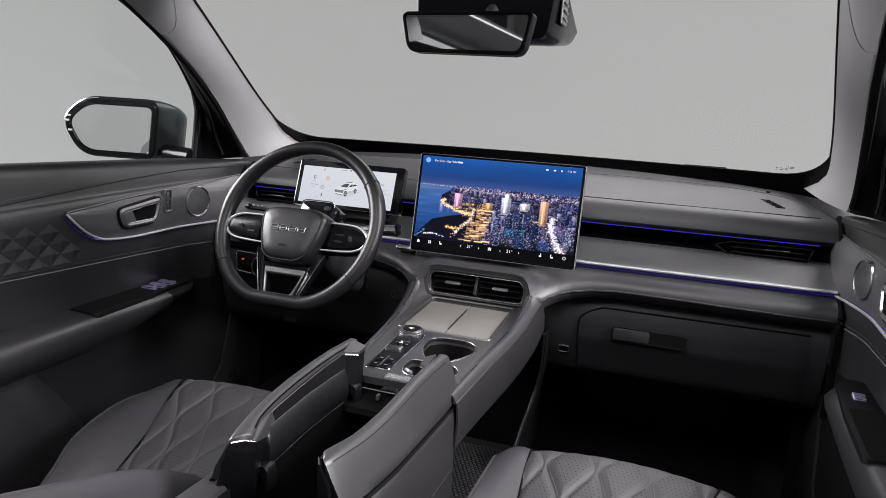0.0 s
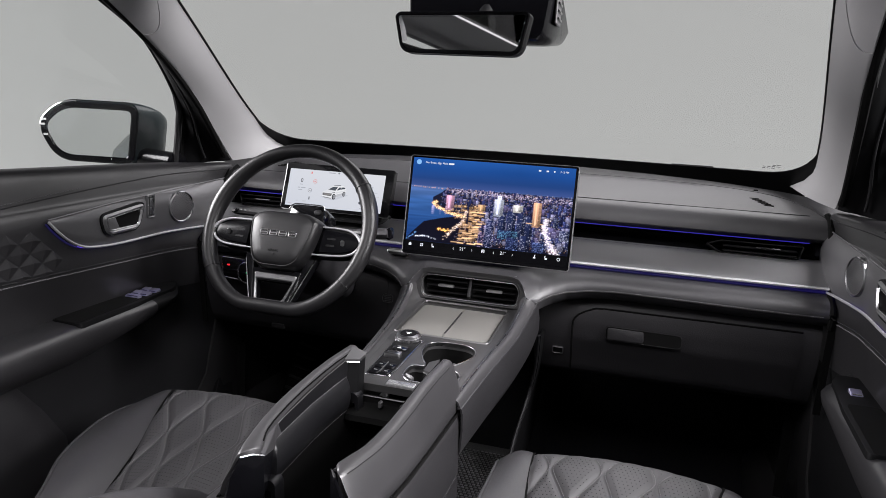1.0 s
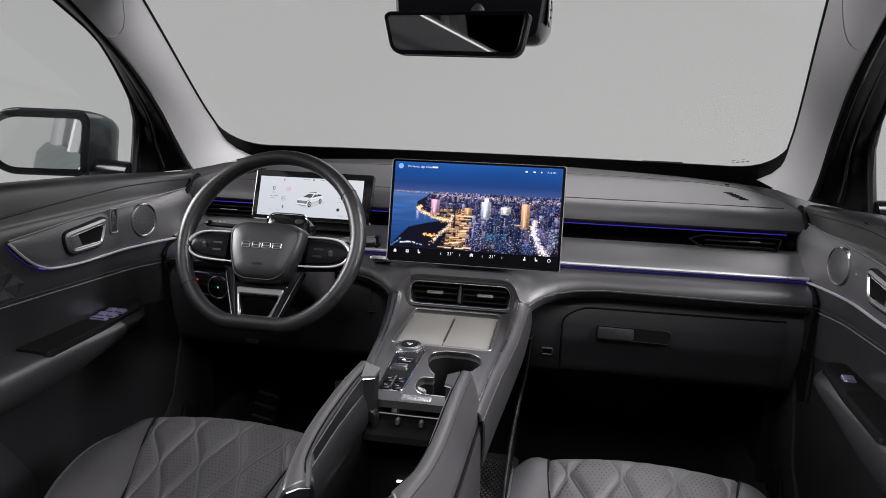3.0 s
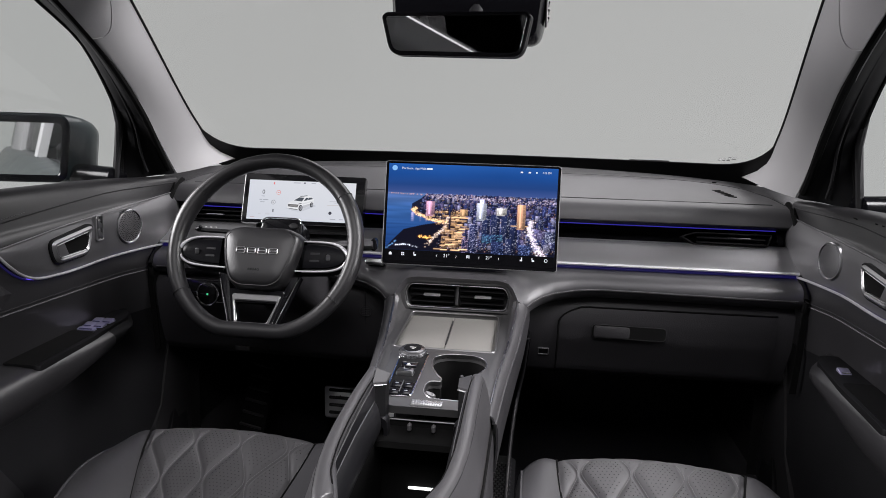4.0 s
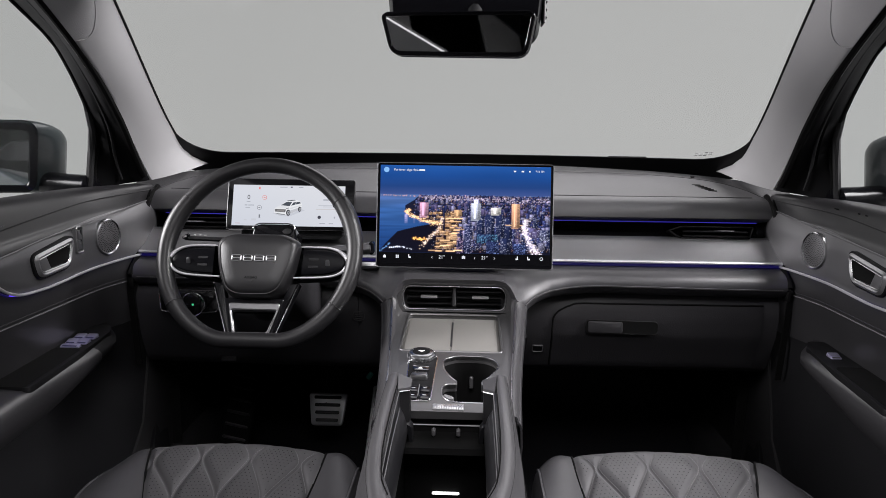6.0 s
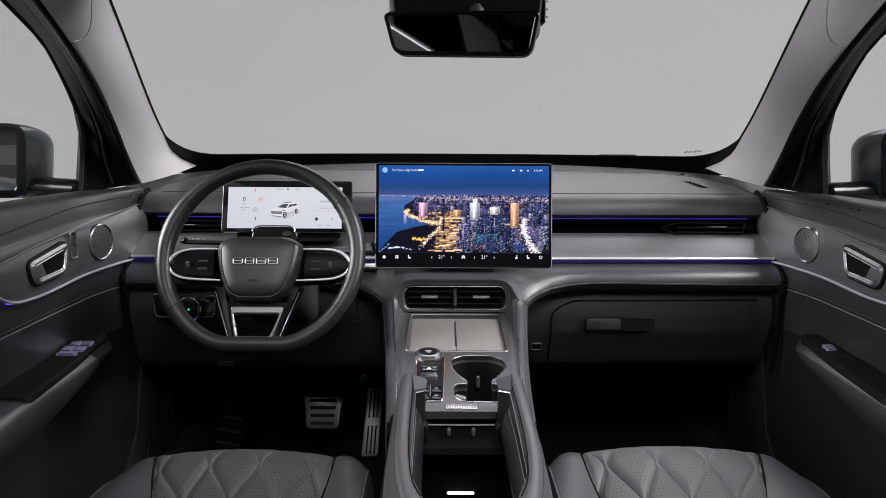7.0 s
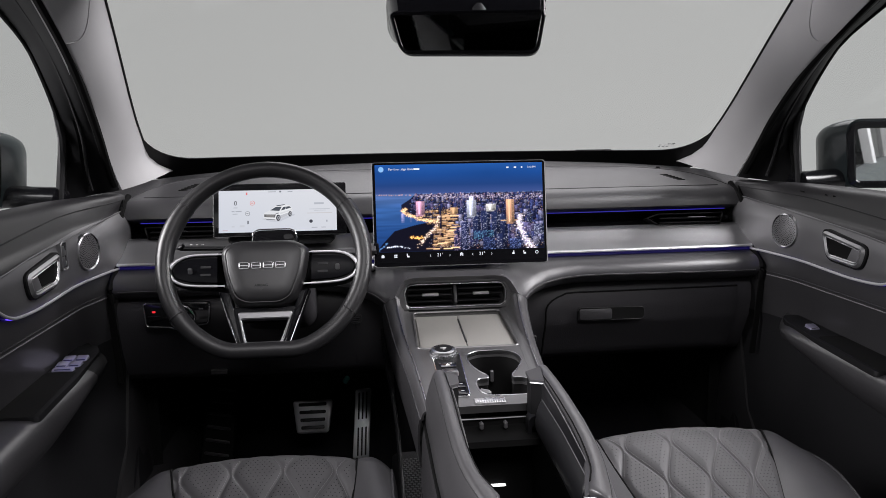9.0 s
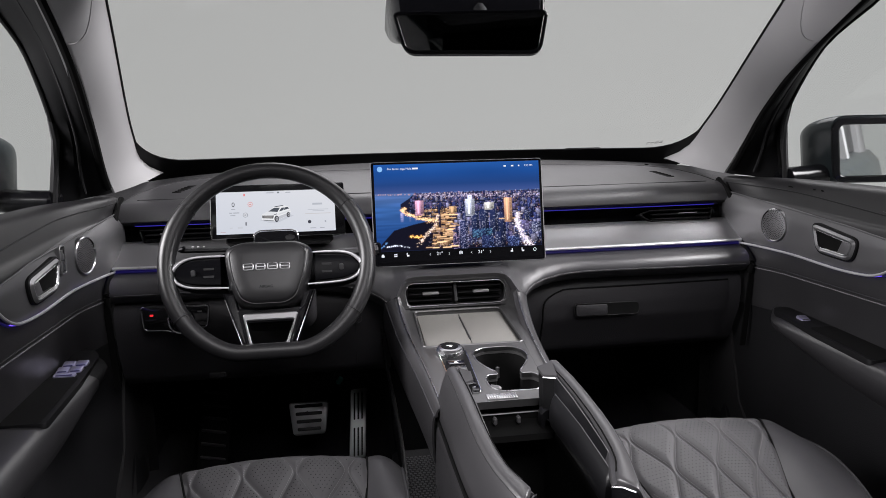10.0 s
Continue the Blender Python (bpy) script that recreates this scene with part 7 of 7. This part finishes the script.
def wave(k, y):
    """The wavy quilting seams, as a share of the panel's width."""
    zigzag = math.asin(0.93 * math.cos((y + 0.40) * math.tau / 0.18)) / math.asin(0.93)
    return (k + 0.25 + 0.43 * (-1 if k % 2 else 1) * zigzag) / 7.0


def seat(sx, who):
    s = thing("front_seat", (sx * 0.35, -0.6, 0.0), "grey leather %s seat with wavy quilting, backrest laid flat" % who, "car seat", "front seats")

    def at(a, y, z):
        x = seam_in(y) + (seam_out(y) - seam_in(y)) * a
        d = min(abs(a - wave(k, y)) for k in range(-1, 9)) * 0.27
        h = (0.0030 * (1 - math.exp(-(d / 0.0034) ** 2)) + 0.0034 * smooth(0.0, 0.016, d)) * (0.3 + 0.7 * smooth(-0.36, -0.41, y)) * smooth(-0.335, -0.36, y)
        edge = min(a, 1 - a) * 0.3
        h -= 0.003 * math.exp(-(edge / 0.006) ** 2)
        f = smooth(0.20, 0.33, z) if y > -0.38 else 1
        fy = 1 - smooth(-0.33, -0.36, y)
        return Vector((sx * x, y + fy * (h * 0.8 + 0.010 * (1 - (2 * a - 1) ** 2)), z + h * f + 0.012 * (1 - (2 * a - 1) ** 2) * f))

    dense = []
    for (y0, z0), (y1, z1) in zip(FRONT, FRONT[1:]):
        n = 4 if y0 > -0.72 else 1
        dense += [(y0 + (y1 - y0) * k / n, z0 + (z1 - z0) * k / n) for k in range(n)]
    rows = [[at(i / 170, y, z) for i in range(171)] for y, z in dense]
    cu = part("seat_cushion", sheet(rows), SEAT, s, "perforated quilted leather cushion", sharp=80)
    # perforations between the seams, and stitches along every second seam
    bm = bmesh.new()
    for j in range(50):
        y = -0.372 - 0.0076 * j
        z = lerp_table([(-b, q) for b, q in FRONT[5:]], -y)
        for i in range(40):
            a = (i + 0.5 + (0.5 if j % 2 else 0)) / 40
            d = min(abs(a - wave(m, y)) for m in range(-1, 9)) * 0.27
            if d < 0.0078 or a > 0.97 or a < 0.03:
                continue
            p = at(a, y, z)
            c = [bm.verts.new(p + Vector((0.0009 * math.cos(t * math.tau / 6), 0.0013 * math.sin(t * math.tau / 6), 0.0005))) for t in range(6)]
            bm.faces.new(c)
    tagged(part("perforation", bm, HOLE, cu), kind="stuff")
    bm = bmesh.new()
    for k in range(0, 8):
        path = []
        for j in range(80):
            y = -0.366 - 0.0045 * j
            a = wave(k, y) + 0.010
            if 0.02 < a < 0.98:
                path.append(at(a, y, lerp_table([(-b, q) for b, q in FRONT[5:]], -y)) + Vector((0, 0, 0.0005)))
            elif path:
                stitches(path, 0.0050, 0.0032, 0.00045, 0.0005, (0, 0, 1), bm=bm)
                path = []
        stitches(path, 0.0050, 0.0032, 0.00045, 0.0005, (0, 0, 1), bm=bm)
    tagged(part("stitching", bm, SEAT_THREAD, cu), kind="stuff")

    # bolsters
    def bolster(outside):
        rows = []
        for y, z in FRONT:
            sm = seam_out(y) if outside else seam_in(y)
            far = on_table(((0.325, (0.522, 0, 0)), (0.335, (0.530, 0, 0)), (0.35, (0.543, 0, 0)), (0.37, (0.554, 0, 0)), (0.40, (0.561, 0, 0)), (0.44, (0.563, 0, 0)), (0.49, (0.557, 0, 0)), (0.55, (0.541, 0, 0)), (0.62, (0.512, 0, 0)), (0.70, (0.462, 0, 0)), (0.80, (0.41, 0, 0)), (0.95, (0.38, 0, 0))), -y).x if outside else 0.146
            d = 1 if outside else -1
            fr = 1 - smooth(-0.36, -0.52, y)
            ledge = 0.308 if outside else 0.322
            zp = min(ledge, z * 0.97) if y > -0.36 or z < 0.30 and y > -0.4 else ledge
            back = 0.022 if outside else 0.030
            sec = []
            for k in range(13):
                t = k / 12
                px = sm + (far - sm) * (t if outside else t)
                pz = z + (zp - z) * t ** 1.4 + (0.014 - 0.011 * fr if outside else 0.006) * math.sin(math.pi * t) * smooth(0.2, 0.32, z + 0.1)
                sec.append((sx * px, y - back * t ** 2.6 * fr, pz + 0.001))
            for ex, ez in ((0.004, -0.006), (0.008, -0.03), (0.008, -0.10), (-0.004, -0.20)):
                sec.append((sx * (far + d * ex), y - back * fr, max(0.06, zp + ez)))
            rows.append(sec)
        b = part("bolster", sheet(rows), SEAT_SIDE, s, "smooth grey leather bolster", sharp=80)
        part("piping", tube([Vector(r[12]) + Vector((0, 0, 0.0005)) for r in rows[3:]], 0.0022, n=6), SEAT_SIDE, b)
        part("seam", tube([Vector(r[0]) + Vector((0, 0, 0.0003)) for r in rows[2:]], 0.0017, n=6), VOID, b)

    bolster(True)
    bolster(False)
    part("seat_base", block((sx * 0.35, -0.62, 0.10), (0.38, 0.46, 0.20), 0.03), PLASTIC, s, "black plastic seat base")
    # backrest laid far back, with raised side bolsters
    ridge = ((0.69, 0.315), (0.705, 0.352), (0.72, 0.373), (0.77, 0.413), (0.85, 0.452), (0.92, 0.477), (0.96, 0.488), (1.1, 0.53), (1.45, 0.63))
    rows = []
    for yy in (0.69, 0.70, 0.715, 0.735, 0.76, 0.80, 0.85, 0.90, 0.96, 1.02, 1.10, 1.2, 1.3, 1.4, 1.45):
        zr = lerp_table(ridge, yy)
        sec = []
        for i in range(41):
            t = -1 + 2 * i / 40
            w = math.exp(-((abs(t) - 0.78) / 0.24) ** 2)
            zb = zr - 0.10 - 0.06 * smooth(0.80, 0.69, yy)
            fall = 0.16 * max(0, abs(t) - 0.84) / 0.16
            sec.append((sx * (0.352 + 0.245 * t), -yy - (1 - w) * 0.06 * smooth(0.9, 0.69, yy) - 0.10 * max(0, t), zb + (zr - zb) * w * (1 if t < 0 else 0.35) - fall))
        rows.append(sec)
    bk = part("backrest", shell(rows, 0.03), SEAT_SIDE, s, "grey leather backrest laid back", sharp=80)
    for q in (6, 34):
        tagged(part("backrest_stitching", stitches([Vector(r[q]) + Vector((0, 0, 0.001)) for r in rows[2:]], 0.006, 0.004, 0.0007, 0.0010, (0, -0.3, 1)), THREAD, bk), kind="stuff")
    return s


seat(1, "passenger")
seat(-1, "driver").location.z -= 0.007


# ---- pedals ----
def pedals():
    b = thing("brake_pedal", (-0.33, 0.30, 0.10), "brushed steel brake pedal with black rubber bars", "pedal", "pedals")
    pl = Plane((-0.327, 0.265, 0.149), (1, 0, 0), (0, 0.35, 0.937))
    out = rpoly([(-0.040, -0.043), (0.040, -0.043), (0.052, 0.040), (-0.050, 0.040)], 0.010, 5)
    part("plate", slab(pl, out, -0.010, 0.0, 0.004), STEEL, b)
    for k in range(4):
        part("rubber_bar", slab(pl, rr(0.070 - 0.004 * (3 - k), 0.0085, 0.003, 3, 0.0, -0.028 + 0.019 * k), -0.002, 0.0025, 0.001), RUBBER, b)
    part("arm", tube([(-0.331, 0.272, 0.15), (-0.330, 0.34, 0.22), (-0.33, 0.42, 0.38)], 0.011, n=8), PLASTIC, b)
    a = thing("accelerator_pedal", (-0.205, 0.34, 0.02), "long brushed steel accelerator pedal with slots", "pedal", "pedals")
    pl = Plane((-0.204, 0.31, 0.108), (1, 0.05, 0.06), (0.05, 0.46, 0.888))
    out = rpoly([(-0.023, -0.092), (0.020, -0.092), (0.022, 0.086), (-0.020, 0.086)], 0.006, 4)
    part("plate", slab(pl, out, -0.010, 0.0, 0.003), STEEL, a)
    for v0, v1 in ((-0.086, -0.014), (0.006, 0.076)):
        for u in (-0.010, 0.0, 0.010):
            part("slot", slab(pl, rr(0.0042, v1 - v0, 0.0018, 3, u, (v0 + v1) / 2), -0.002, 0.0012, 0.0005), RUBBER, a)
    f = thing("footrest", (-0.52, 0.30, 0.02), "black ribbed footrest beside the pedals", "footrest")
    pl = Plane((-0.560, 0.27, 0.13), (1, 0, 0), (0, 0.62, 0.785))
    part("pad", slab(pl, rr(0.075, 0.25, 0.012, 4), -0.02, 0.0, 0.004), VOID, f)
    for k in range(7):
        part("rib", block(pl.at(0, -0.10 + 0.033 * k, 0.002), (0.060, 0.007, 0.007), 0.002, turn=Matrix.Rotation(radians(12), 3, "Y")), LEATHER_DK, f)
    m = thing("floor_mat", (-0.36, 0.0, 0.01), "black ribbed carpet mat in the driver footwell", "floor mat")
    part("mat", block((-0.38, 0.05, 0.012), (0.36, 0.5, 0.012), 0.005), CARPET, m)
    cb = thing("loose_cable", (-0.23, 0.33, 0.27), "thin cable with a teal plug under the dash", "cable")
    part("wire", tube(spline([(-0.300, 0.47, 0.115), (-0.285, 0.48, 0.140), (-0.265, 0.50, 0.165), (-0.255, 0.53, 0.22)], 5), 0.0025, n=6), PLASTIC, cb)
    part("plug", block((-0.249, 0.49, 0.160), (0.014, 0.014, 0.022), 0.003, turn=Matrix.Rotation(radians(35), 3, "Y")), mat("teal_plastic", (0.10, 0.52, 0.46), 0.45), cb, "teal plastic plug")


pedals()


# ---- rear-view mirror and camera housing ----
def rear_mirror():
    m = thing("rear_view_mirror", (0, -0.26, 1.02), "frameless black rear-view mirror on the windscreen", "mirror")
    pl = Plane((0.0, -0.262, 1.0135), (0.25, -0.052, -0.004), (0, 0.075, 1))
    out = rpoly([(-0.111, -0.034), (0.116, -0.036), (0.1285, 0.030), (0.120, 0.0365), (-0.120, 0.0365), (-0.1285, 0.030)], 0.020, 7)
    rows = []
    for d, f in ((0.0, 0.985), (-0.003, 1.0), (-0.016, 1.0), (-0.028, 0.93), (-0.034, 0.7)):
        rows.append([pl.at(u * f, v * f, d) for u, v in out])
    part("shell", sheet(rows, True, True), PLASTIC, m, "black shell", sharp=50)
    part("bezel", hoop(pl, out, inset(out, 0.0075), -0.003, 0.0025, 0.0018), KEYPAD, m)
    part("mirror_glass", slab(pl, inset(out, 0.007), -0.002, 0.0015), MIRROR, m, "silvered glass")
    part("stem", tube([pl.at(0.03, 0.005, -0.03), (0.03, -0.20, 1.05), (0.03, -0.16, 1.09)], 0.014, n=10), PLASTIC, m)
    h = thing("camera_housing", (0.03, -0.1, 1.09), "black camera and sensor housing behind the mirror", "sensor housing")
    rows = []
    for y, z0, w0, w1 in ((-0.205, 1.014, -0.105, 0.132), (-0.19, 1.008, -0.112, 0.138), (-0.10, 1.014, -0.115, 0.142), (0.02, 1.03, -0.11, 0.137)):
        zt = 0.8 + (0.475 - y) / 2.0 - 0.004
        sec = rpoly([(w0, z0), (w1, z0), (w1 + 0.012, max(zt, z0 + 0.03)), (w0 - 0.012, max(zt, z0 + 0.03))], [0.022, 0.022, 0.004, 0.004], 6)
        rows.append([(x, y + 0.15 * (z - z0), z) for x, z in sec])
    part("shell", sheet(rows, True, True), KEYPAD, h, "black plastic shell", sharp=50)
    part("side_vent", block((0.150, -0.15, 1.070), (0.004, 0.05, 0.05), 0.0015), TRIM, h)
    for k in range(3):
        part("rib", block((0.153, -0.15, 1.055 + 0.013 * k), (0.004, 0.04, 0.004), 0.001), GLOSS, h)


rear_mirror()
